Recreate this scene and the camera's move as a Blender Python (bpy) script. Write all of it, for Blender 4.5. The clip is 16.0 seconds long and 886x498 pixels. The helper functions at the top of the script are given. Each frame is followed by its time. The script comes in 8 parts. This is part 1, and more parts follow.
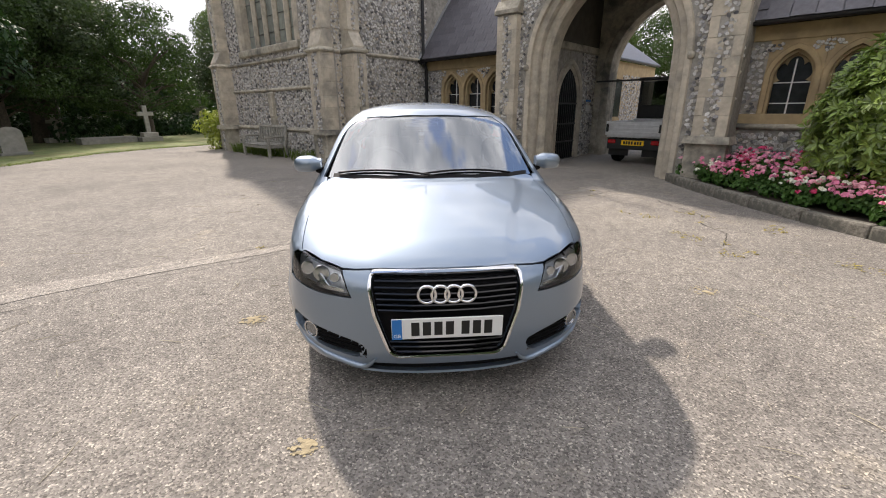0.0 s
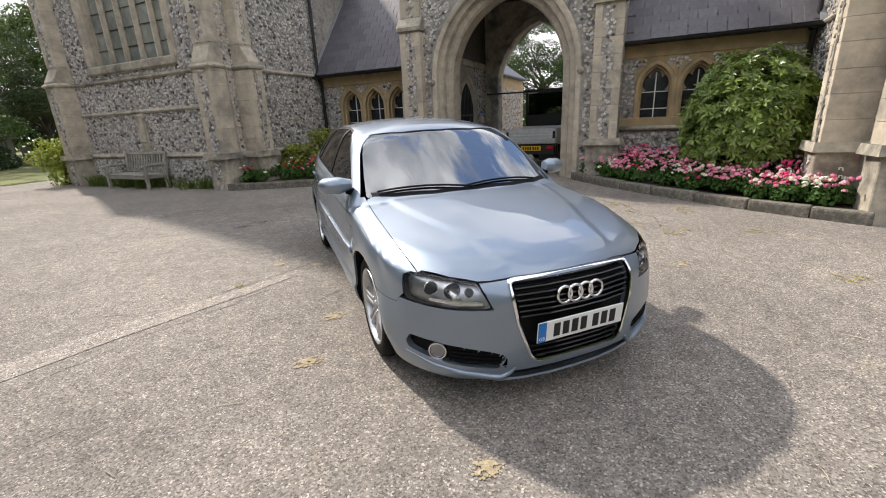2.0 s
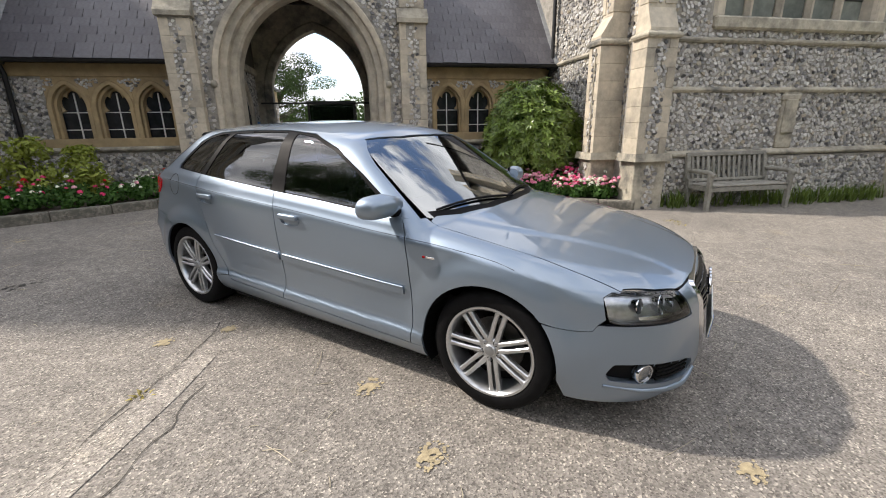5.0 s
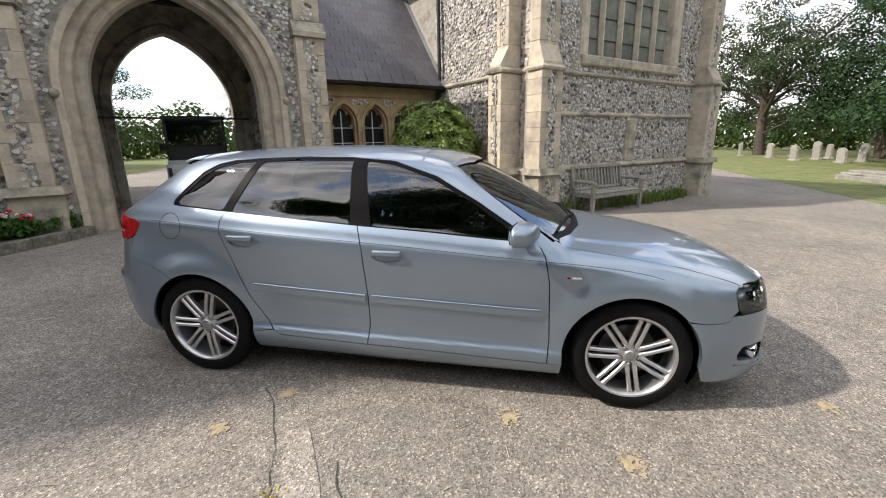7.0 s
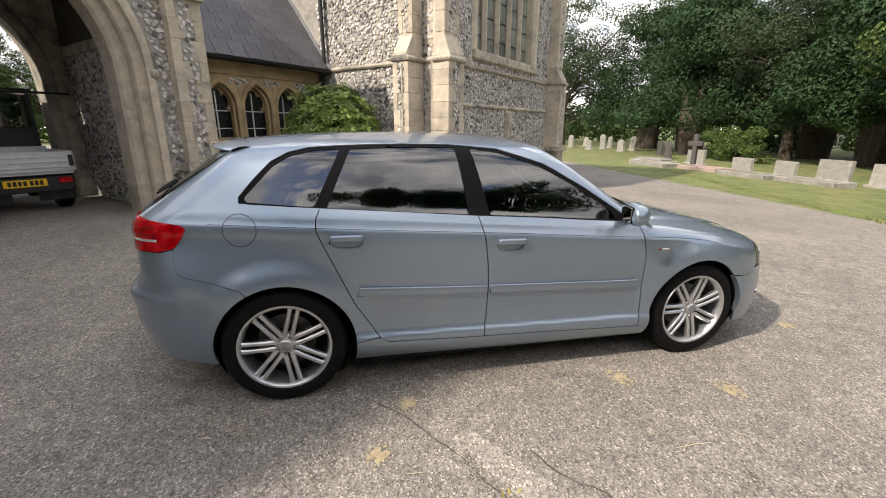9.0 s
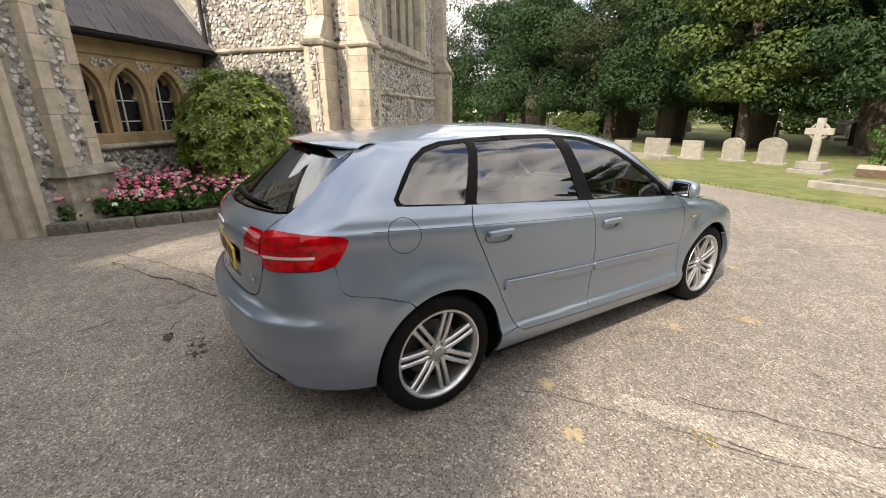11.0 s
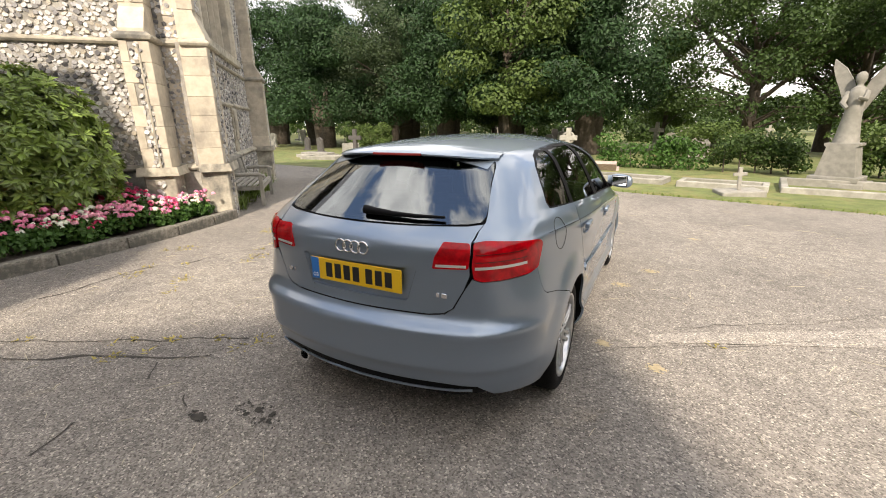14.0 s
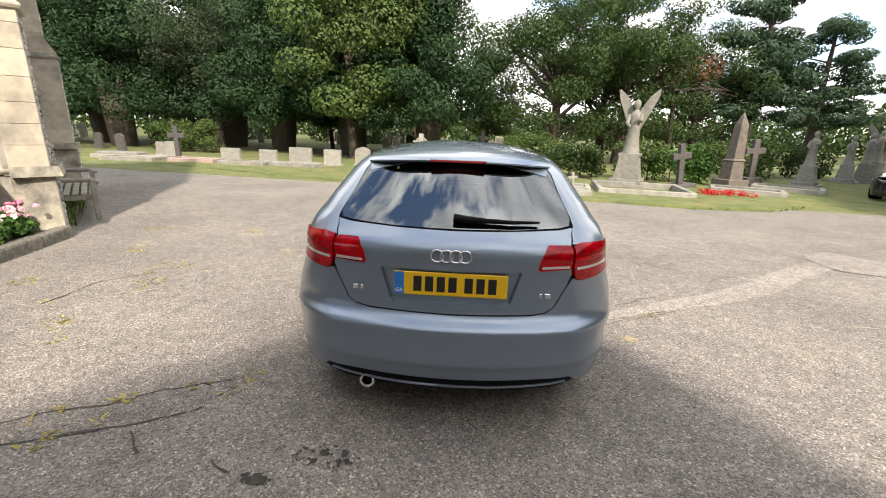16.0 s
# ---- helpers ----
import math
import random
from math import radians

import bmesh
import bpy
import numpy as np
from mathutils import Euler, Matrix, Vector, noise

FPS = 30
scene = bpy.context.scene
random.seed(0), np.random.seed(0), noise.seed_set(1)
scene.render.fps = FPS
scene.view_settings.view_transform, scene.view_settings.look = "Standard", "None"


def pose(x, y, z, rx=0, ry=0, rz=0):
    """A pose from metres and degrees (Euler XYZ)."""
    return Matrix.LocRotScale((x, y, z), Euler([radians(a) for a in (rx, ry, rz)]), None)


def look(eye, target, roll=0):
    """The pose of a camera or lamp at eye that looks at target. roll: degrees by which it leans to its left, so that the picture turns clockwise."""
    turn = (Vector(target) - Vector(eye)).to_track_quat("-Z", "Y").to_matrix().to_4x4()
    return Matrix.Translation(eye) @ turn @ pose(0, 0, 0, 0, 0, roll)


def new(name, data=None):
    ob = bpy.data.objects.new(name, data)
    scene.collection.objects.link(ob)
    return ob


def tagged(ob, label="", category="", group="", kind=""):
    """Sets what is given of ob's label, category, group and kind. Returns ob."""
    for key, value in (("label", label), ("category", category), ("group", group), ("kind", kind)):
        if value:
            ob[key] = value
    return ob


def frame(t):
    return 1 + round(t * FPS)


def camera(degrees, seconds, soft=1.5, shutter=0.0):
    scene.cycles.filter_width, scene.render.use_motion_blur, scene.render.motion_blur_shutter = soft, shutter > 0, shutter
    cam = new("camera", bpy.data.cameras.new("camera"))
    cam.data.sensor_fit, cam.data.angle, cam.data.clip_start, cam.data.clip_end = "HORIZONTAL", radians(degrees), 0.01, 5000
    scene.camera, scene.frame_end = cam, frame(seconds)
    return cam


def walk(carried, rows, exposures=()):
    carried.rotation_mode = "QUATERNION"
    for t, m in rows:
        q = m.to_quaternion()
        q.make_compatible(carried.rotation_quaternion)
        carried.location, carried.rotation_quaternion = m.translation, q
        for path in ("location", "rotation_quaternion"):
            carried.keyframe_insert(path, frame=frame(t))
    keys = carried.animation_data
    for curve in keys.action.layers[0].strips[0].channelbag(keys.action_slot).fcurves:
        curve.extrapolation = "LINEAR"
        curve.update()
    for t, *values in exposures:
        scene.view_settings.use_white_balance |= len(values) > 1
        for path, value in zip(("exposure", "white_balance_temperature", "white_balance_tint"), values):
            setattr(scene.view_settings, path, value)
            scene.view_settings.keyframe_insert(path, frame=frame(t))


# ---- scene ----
cam = camera(92.9, 16.0, soft=1.0)
PATH = [
    (0, (0.483, 0.437, 1.369), (0.39, 2.333, 0.74), -0.3),
    (0.5, (0.275, 0.395, 1.37), (0.309, 2.299, 0.757), -0.4),
    (1, (-0.009, 0.469, 1.372), (0.166, 2.37, 0.776), -0.9),
    (1.5, (-0.375, 0.482, 1.376), (-0.043, 2.366, 0.793), -1.4),
    (2, (-0.707, 0.529, 1.391), (-0.226, 2.381, 0.808), -2.6),
    (2.5, (-0.959, 0.685, 1.394), (-0.23, 2.47, 0.862), -2.1),
    (3, (-1.276, 0.841, 1.394), (-0.285, 2.496, 0.863), -1.1),
    (3.5, (-1.528, 1.083, 1.377), (-0.386, 2.635, 0.84), -1.1),
    (4, (-1.706, 1.407, 1.377), (-0.454, 2.866, 0.827), -1.3),
    (4.5, (-1.982, 1.687, 1.389), (-0.604, 3.025, 0.828), -1.1),
    (5, (-2.123, 1.999, 1.365), (-0.622, 3.2, 0.814), -0.9),
    (5.2, (-2.173, 2.142, 1.385), (-0.622, 3.282, 0.84), -0.8),
    (7.3, (-2.86, 3.601, 1.455), (-0.975, 4.048, 0.956), -0.9),
    (7.5, (-2.878, 3.767, 1.428), (-0.978, 4.138, 0.926), -0.7),
    (8, (-2.86, 4.139, 1.453), (-0.939, 4.321, 0.928), -0.5),
    (8.5, (-2.938, 4.559, 1.468), (-1.013, 4.543, 0.927), -0.2),
    (9, (-2.927, 4.929, 1.46), (-1.017, 4.719, 0.907), 0.1),
    (11.3, (-2.498, 6.522, 1.5), (-0.828, 5.597, 0.903), -0.6),
    (11.5, (-2.482, 6.643, 1.505), (-0.841, 5.66, 0.921), -0.5),
    (12, (-2.316, 6.889, 1.487), (-0.75, 5.779, 0.925), -0.7),
    (12.5, (-2.123, 7.126, 1.502), (-0.665, 5.871, 0.954), -0.5),
    (13, (-1.981, 7.439, 1.504), (-0.635, 6.066, 0.953), -0.3),
    (13.5, (-1.752, 7.616, 1.494), (-0.537, 6.132, 0.929), -0.6),
    (14, (-1.502, 7.725, 1.518), (-0.43, 6.138, 0.942), -0.6),
    (14.5, (-1.26, 7.912, 1.531), (-0.347, 6.23, 0.952), -0.2),
    (15, (-1.024, 8.021, 1.518), (-0.29, 6.252, 0.944), 0.6),
    (15.5, (-0.737, 8.066, 1.51), (-0.19, 6.226, 0.948), 1.4),
    (16, (-0.404, 8.197, 1.53), (-0.058, 6.306, 0.976), 2.0),
]
walk(cam, [(t, look(eye, target, roll)) for t, eye, target, roll in PATH], exposures=((0, 1.04, 6600, 15), (5, 1.03, 6500, 13), (9, 1.06, 6800, 14), (12, 1.35, 7250, 15), (16, 1.34, 6850, 13)))

# world: broken cloud over blue, sun behind the chapels
SUN_TO = Vector((-0.469, 0.883, 0.86)).normalized()
world = bpy.data.worlds.new("sky_world")
scene.world = world
world.use_nodes = True
wt = world.node_tree
wn, wl = wt.nodes, wt.links
sky = wn.new("ShaderNodeTexSky")
sky.sky_type = 'NISHITA'
sky.sun_disc = False
sky.sun_elevation = math.asin(SUN_TO.z)
sky.sun_rotation = math.atan2(SUN_TO.x, SUN_TO.y)
tc = wn.new("ShaderNodeTexCoord")
mp = wn.new("ShaderNodeMapping")
mp.inputs["Scale"].default_value = (1.0, 1.0, 1.5)
wl.new(tc.outputs["Generated"], mp.inputs["Vector"])
big = wn.new("ShaderNodeTexNoise")
big.inputs["Scale"].default_value, big.inputs["Detail"].default_value, big.inputs["Roughness"].default_value = 2.9, 8.0, 0.58
wl.new(mp.outputs[0], big.inputs["Vector"])
cover = wn.new("ShaderNodeValToRGB")
cover.color_ramp.elements[0].position, cover.color_ramp.elements[1].position = 0.415, 0.485
wl.new(big.outputs["Fac"], cover.inputs[0])
small = wn.new("ShaderNodeTexNoise")
small.inputs["Scale"].default_value, small.inputs["Detail"].default_value = 4.1, 6.0
wl.new(mp.outputs[0], small.inputs["Vector"])
shade = wn.new("ShaderNodeValToRGB")
shade.color_ramp.elements[0].position, shade.color_ramp.elements[1].position = 0.36, 0.64
shade.color_ramp.elements[0].color = (2.5, 2.65, 2.9, 1)
shade.color_ramp.elements[1].color = (7.6, 7.6, 7.5, 1)
wl.new(small.outputs["Fac"], shade.inputs[0])
mix = wn.new("ShaderNodeMix")
mix.data_type = 'RGBA'
wl.new(cover.outputs[0], mix.inputs["Factor"])
wl.new(sky.outputs[0], mix.inputs["A"])
wl.new(shade.outputs[0], mix.inputs["B"])
wl.new(mix.outputs["Result"], wn["Background"].inputs[0])
wn["Background"].inputs[1].default_value = 0.150
sun = new("sun", bpy.data.lights.new("sun", "SUN"))
sun.data.energy, sun.data.angle, sun.data.color = 2.7, radians(1.8), (1.0, 0.93, 0.82)
sun.matrix_world = look((0, 0, 30), Vector((0, 0, 30)) - SUN_TO)

CH = pose(3.384, 9.881, 0, 0, 0, -40.2)                              # facade frame: x along the front, y into the building
CAR_POSE = pose(0.14, 4.377, 0.003, 0, 0, 7.2) @ pose(0, 0, 0, 1.03)   # car frame: y towards its tail


# ---- mesh helpers ----
def mesh_of(bm, name, smooth=None):
    me = bpy.data.meshes.new(name)
    bmesh.ops.recalc_face_normals(bm, faces=bm.faces)
    bm.to_mesh(me)
    bm.free()
    if smooth is not None:
        for p in me.polygons:
            p.use_smooth = True
        me.set_sharp_from_angle(angle=radians(smooth))
    return me


def part(name, bm, material, parent=None, label="", smooth=None, m=None):
    """One mesh object under a thing or a part."""
    me = bm if isinstance(bm, bpy.types.Mesh) else mesh_of(bm, name, smooth)
    if material and not me.materials:
        me.materials.append(material)
    ob = new(name, me)
    if parent:
        ob.parent = parent
    if m is not None:
        ob.matrix_basis = m
    if label:
        ob["label"] = label
    return ob


def thing(name, m, label, category, group="", kind=""):
    ob = new(name)
    ob.empty_display_size = 0.1
    ob.matrix_basis = m
    return tagged(ob, label, category, group, kind)


def box(bm, x0, x1, y0, y1, z0, z1, bevel=0.0, m=None, seg=1):
    t = Matrix.Translation(((x0 + x1) / 2, (y0 + y1) / 2, (z0 + z1) / 2)) @ Matrix.Diagonal((abs(x1 - x0), abs(y1 - y0), abs(z1 - z0), 1))
    r = bmesh.ops.create_cube(bm, size=1, matrix=(m @ t) if m is not None else t)
    if bevel:
        es = {e for v in r["verts"] for e in v.link_edges}
        bmesh.ops.bevel(bm, geom=list(es), offset=bevel, segments=seg, profile=0.6, affect='EDGES', clamp_overlap=True)
    return r


def one_box(*a, **k):
    bm = bmesh.new()
    box(bm, *a, **k)
    return bm


def lathe(bm, prof, n=32, m=Matrix(), close=False):
    """Turns a profile of (radius, height) round z."""
    rings = []
    for r, h in prof:
        rings.append([bm.verts.new(m @ Vector((r * math.cos(2 * math.pi * i / n), r * math.sin(2 * math.pi * i / n), h))) for i in range(n)])
    pairs = list(zip(rings, rings[1:])) + ([(rings[-1], rings[0])] if close else [])
    for a, b in pairs:
        for i in range(n):
            bm.faces.new((a[i], a[(i + 1) % n], b[(i + 1) % n], b[i]))
    if not close:
        for r in (rings[0], rings[-1]):
            if (r[0].co - r[n // 2].co).length > 1e-4:
                bm.faces.new(r)
    return bm


def tube(bm, pts, radii, n=8):
    """A bent, tapering round bar through points."""
    pts = [Vector(p) for p in pts]
    if not hasattr(radii, "__len__"):
        radii = [radii] * len(pts)
    rings = []
    up = Vector((0.31, 0.17, 0.93))
    for i, p in enumerate(pts):
        d = (pts[min(i + 1, len(pts) - 1)] - pts[max(i - 1, 0)]).normalized()
        a = d.cross(up)
        if a.length < 1e-3:
            a = d.cross(Vector((1, 0, 0)))
        a.normalize()
        b = d.cross(a)
        rings.append([bm.verts.new(p + (a * math.cos(2 * math.pi * k / n) + b * math.sin(2 * math.pi * k / n)) * radii[i]) for k in range(n)])
    for r, s in zip(rings, rings[1:]):
        for k in range(n):
            bm.faces.new((r[k], r[(k + 1) % n], s[(k + 1) % n], s[k]))
    bm.faces.new(rings[0])
    bm.faces.new(rings[-1][::-1])
    return bm


def prism(bm, pts, y0, y1, m=Matrix()):
    """A plane outline (x, z) drawn out from y0 to y1."""
    a = [bm.verts.new(m @ Vector((x, y0, z))) for x, z in pts]
    b = [bm.verts.new(m @ Vector((x, y1, z))) for x, z in pts]
    n = len(pts)
    bm.faces.new(a)
    bm.faces.new(b[::-1])
    for i in range(n):
        bm.faces.new((a[i], b[i], b[(i + 1) % n], a[(i + 1) % n]))
    return bm


def sweep(bm, path, prof, up=Vector((0, 1, 0)), closed=False):
    """Draws a profile of (outwards, along up) along a path."""
    path = [Vector(p) for p in path]
    n = len(path)
    rings = []
    for i, p in enumerate(path):
        a = path[(i - 1) % n] if closed or i else p
        b = path[(i + 1) % n] if closed or i < n - 1 else p
        d = (b - a).normalized()
        o = d.cross(up).normalized()
        rings.append([bm.verts.new(p + o * s + up * t) for s, t in prof])
    k = len(prof)
    for i in range(n if closed else n - 1):
        r, s = rings[i], rings[(i + 1) % n]
        for j in range(k):
            bm.faces.new((r[j], r[(j + 1) % k], s[(j + 1) % k], s[j]))
    if not closed:
        bm.faces.new(rings[0][::-1])
        bm.faces.new(rings[-1])
    return bm


def lerp(table, t):
    """Smooth interpolation in a table of (t, value)."""
    if t <= table[0][0]:
        return table[0][1]
    for (a, va), (b, vb) in zip(table, table[1:]):
        if t <= b:
            return va + (vb - va) * (t - a) / (b - a)
    return table[-1][1]


def ground_z(x, y):
    """The tarmac rises gently from the graves to the arch."""
    return 0.018 * (max(-9.0, min(10.0, y)) - 4.2)


# ---- materials ----
def mat(name, rgb, rough=0.7, metal=0.0, vary=0.0, scale=8.0, bump=0.0, bscale=40.0, coat=0.0, rand=0.0, island=0.0, spec=0.5, dark=None, blot=(0.45, 0.62), rvary=0.0, dscale=None):
    """A surface with mottling at two scales, fine relief and, between pieces, changes of tone."""
    m = bpy.data.materials.new(name)
    m.use_nodes = True
    t = m.node_tree
    n, l = t.nodes, t.links
    b = n["Principled BSDF"]
    b.inputs["Base Color"].default_value = (*rgb, 1)
    b.inputs["Roughness"].default_value = rough
    b.inputs["Metallic"].default_value = metal
    b.inputs["Specular IOR Level"].default_value = spec
    if coat:
        b.inputs["Coat Weight"].default_value = coat
        b.inputs["Coat Roughness"].default_value = 0.03
    co = n.new("ShaderNodeTexCoord")
    col = None

    def noise_node(sc, det=4.0, rg=.6):
        q = n.new("ShaderNodeTexNoise")
        q.inputs["Scale"].default_value, q.inputs["Detail"].default_value, q.inputs["Roughness"].default_value = sc, det, rg
        l.new(co.outputs["Object"], q.inputs["Vector"])
        return q.outputs["Fac"]

    def blend(a, bcol, fac):
        q = n.new("ShaderNodeMix")
        q.data_type = 'RGBA'
        l.new(fac, q.inputs["Factor"])
        if isinstance(a, tuple):
            q.inputs["A"].default_value = (*a, 1)
        else:
            l.new(a, q.inputs["A"])
        q.inputs["B"].default_value = (*bcol, 1)
        return q.outputs["Result"]
    col = rgb
    if vary:
        lo, hi = tuple(c * (1 - vary) for c in rgb), tuple(min(1, c * (1 + vary)) for c in rgb)
        q = n.new("ShaderNodeValToRGB")
        q.color_ramp.elements[0].position, q.color_ramp.elements[1].position = 0.32, 0.68
        q.color_ramp.elements[0].color, q.color_ramp.elements[1].color = (*lo, 1), (*hi, 1)
        l.new(noise_node(scale), q.inputs[0])
        col = q.outputs[0]
    if dark:
        q = n.new("ShaderNodeMapRange")
        q.inputs["From Min"].default_value, q.inputs["From Max"].default_value = blot
        l.new(noise_node(dscale or scale * .22, 6.0, .65), q.inputs[0])
        col = blend(col, dark, q.outputs[0])
    if rand or island:
        src = n.new("ShaderNodeObjectInfo").outputs["Random"] if rand else n.new("ShaderNodeNewGeometry").outputs["Random Per Island"]
        k = rand or island
        q = n.new("ShaderNodeMapRange")
        q.inputs["To Min"].default_value, q.inputs["To Max"].default_value = 1 - k, 1 + k
        l.new(src, q.inputs[0])
        h = n.new("ShaderNodeHueSaturation")
        l.new(q.outputs[0], h.inputs["Value"])
        if isinstance(col, tuple):
            h.inputs["Color"].default_value = (*col, 1)
        else:
            l.new(col, h.inputs["Color"])
        col = h.outputs[0]
    if not isinstance(col, tuple):
        l.new(col, b.inputs["Base Color"])
    if rvary:
        q = n.new("ShaderNodeMapRange")
        q.inputs["To Min"].default_value, q.inputs["To Max"].default_value = max(0, rough - rvary), min(1, rough + rvary)
        l.new(noise_node(scale * 1.7), q.inputs[0])
        l.new(q.outputs[0], b.inputs["Roughness"])
    if bump:
        q = n.new("ShaderNodeBump")
        q.inputs["Strength"].default_value = bump
        q.inputs["Distance"].default_value = 0.01
        l.new(noise_node(bscale, 5.0, .65), q.inputs["Height"])
        l.new(q.outputs[0], b.inputs["Normal"])
    return m


def clear_mat(name, rgb, rough=0.0, ior=1.45, alpha_mix=0.5, gloss=None):
    """Glass that lets light straight through, dimmed by its tint, with Fresnel gloss."""
    m = bpy.data.materials.new(name)
    m.use_nodes = True
    t = m.node_tree
    n, l = t.nodes, t.links
    n.remove(n["Principled BSDF"])
    tr = n.new("ShaderNodeBsdfTransparent")
    tr.inputs[0].default_value = (*rgb, 1)
    gl = n.new("ShaderNodeBsdfGlossy")
    gl.inputs["Roughness"].default_value = rough
    if gloss:
        gl.inputs[0].default_value = (*gloss, 1)
    fr = n.new("ShaderNodeFresnel")
    fr.inputs[0].default_value = ior
    mx = n.new("ShaderNodeMixShader")
    l.new(fr.outputs[0], mx.inputs[0])
    l.new(tr.outputs[0], mx.inputs[1])
    l.new(gl.outputs[0], mx.inputs[2])
    l.new(mx.outputs[0], n["Material Output"].inputs[0])
    return m


M_PAINT = mat("silver_blue_paint", (.245, .303, .374), .42, .80, vary=.03, scale=900, coat=1.0)
M_TRIM = mat("satin_black_trim", (.005, .005, .0055), .5, vary=.2, scale=30, spec=.06)
M_TRIMGLOSS = mat("gloss_black", (.01, .01, .011), .15)
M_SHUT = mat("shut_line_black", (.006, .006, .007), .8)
M_BLACKPLASTIC = mat("black_plastic", (.004, .004, .0045), .55, vary=.25, scale=60, bump=.08, bscale=300, spec=.12)
M_CABIN = mat("dark_cabin_trim", (.010, .010, .011), .75, vary=.25, scale=12, spec=.2)
M_CHROME = mat("chrome", (.78, .78, .79), .12, 1.0)
M_UNLIT = mat("unlit_brake_red", (.10, .012, .012), .2)
M_BOWL = mat("smoked_chrome", (.58, .59, .61), .22, 1.0)
M_REFLECT = mat("bright_reflector", (.75, .76, .78), .2, 1.0)
M_ALLOY = mat("silver_alloy", (.52, .53, .54), .30, .85, vary=.05, scale=30, coat=.4)
M_ALLOYDARK = mat("grey_alloy", (.34, .35, .36), .35, .8)
M_DISC = mat("brake_disc_steel", (.10, .095, .09), .45, .9, vary=.2, scale=20)
M_TYRE = mat("tyre_rubber", (.006, .006, .0065), .7, vary=.25, scale=25, bump=.15, bscale=90, spec=.12)
M_TAILRED = mat("red_lamp", (.38, .002, .006), .06, 0, vary=.45, scale=22, spec=.35)
M_LENS = mat("clear_lamp", (.62, .58, .56), .15, .3, coat=1.0)
M_LENSDARK = mat("smoked_lamp", (.22, .23, .245), .22, .8, coat=1.0)
M_LAMPBASE = mat("satin_lamp_bowl", (.62, .63, .65), .30, .9, vary=.3, scale=14)
M_MIRROR = mat("mirror_glass", (.85, .87, .88), .02, 1.0)
M_PLATE_WHITE = mat("plate_white", (.78, .78, .76), .35)
M_PLATE_YELLOW = mat("plate_yellow", (.78, .47, .012), .35)
M_PLATE_BLUE = mat("plate_blue", (.02, .17, .50), .35)
M_PLATE_BLACK = mat("plate_black", (.012, .012, .012), .4)
M_CLEAR = clear_mat("lamp_lens", (.93, .94, .95), 0.0, 1.5)
M_CARGLASS = clear_mat("tinted_side_glass", (.17, .19, .185), 0.0, 2.3)
M_REARGLASS = clear_mat("rear_glass", (.20, .23, .23), 0.0, 2.5, gloss=(.90, .97, 1.0))
M_SCREEN = clear_mat("screen_glass", (.30, .34, .34), 0.0, 3.6, gloss=(.93, .97, 1.0))
M_STONE = mat("weathered_limestone", (.50, .44, .345), .88, vary=.16, scale=7, bump=.35, bscale=60, dark=(.22, .205, .175), blot=(.49, .74), rand=.12)
M_STONEGREY = mat("grey_lichened_stone", (.42, .38, .30), .9, vary=.2, scale=9, bump=.4, bscale=50, dark=(.13, .125, .11), blot=(.46, .66), rand=.12)
M_OCHRE = mat("ochre_stone", (.42, .315, .175), .88, vary=.14, scale=6, bump=.25, bscale=50, dark=(.26, .20, .12), blot=(.52, .75), rand=.07)
M_MORTAR = mat("flint_mortar", (.33, .308, .268), .95, vary=.2, scale=14, bump=.6, bscale=70, dark=(.13, .12, .105), blot=(.5, .75))
M_SLATE = mat("grey_slate", (.118, .114, .126), .55, vary=.2, scale=12, bump=.2, bscale=40, rand=.14, dark=(.17, .165, .17), blot=(.56, .8))
M_IRON = mat("black_iron", (.012, .012, .013), .45, vary=.2, scale=20)
M_LEAD = mat("lead_flashing", (.30, .31, .32), .55, vary=.2, scale=9)
M_PANE = mat("dark_leaded_glass", (.022, .024, .027), .12, vary=.4, scale=5)
M_BIGPANE = mat("pale_leaded_glass", (.27, .285, .25), .25, vary=.2, scale=4, dark=(.10, .11, .10), blot=(.4, .7))
M_BARWHITE = mat("white_glazing_bar", (.68, .68, .65), .6)
M_TIMBER = mat("dark_timber", (.045, .032, .022), .8, vary=.3, scale=10, bump=.2, bscale=40)
M_TEAK = mat("silvered_teak", (.30, .285, .245), .85, vary=.2, scale=18, bump=.3, bscale=90, dark=(.18, .17, .14), blot=(.48, .7), rand=.15)
# plaster coloured dark to carry the shade inside the arch
M_PLASTERSHADE = mat("passage_plaster", (.085, .075, .06), .92, vary=.2, scale=5, bump=.2, bscale=30)


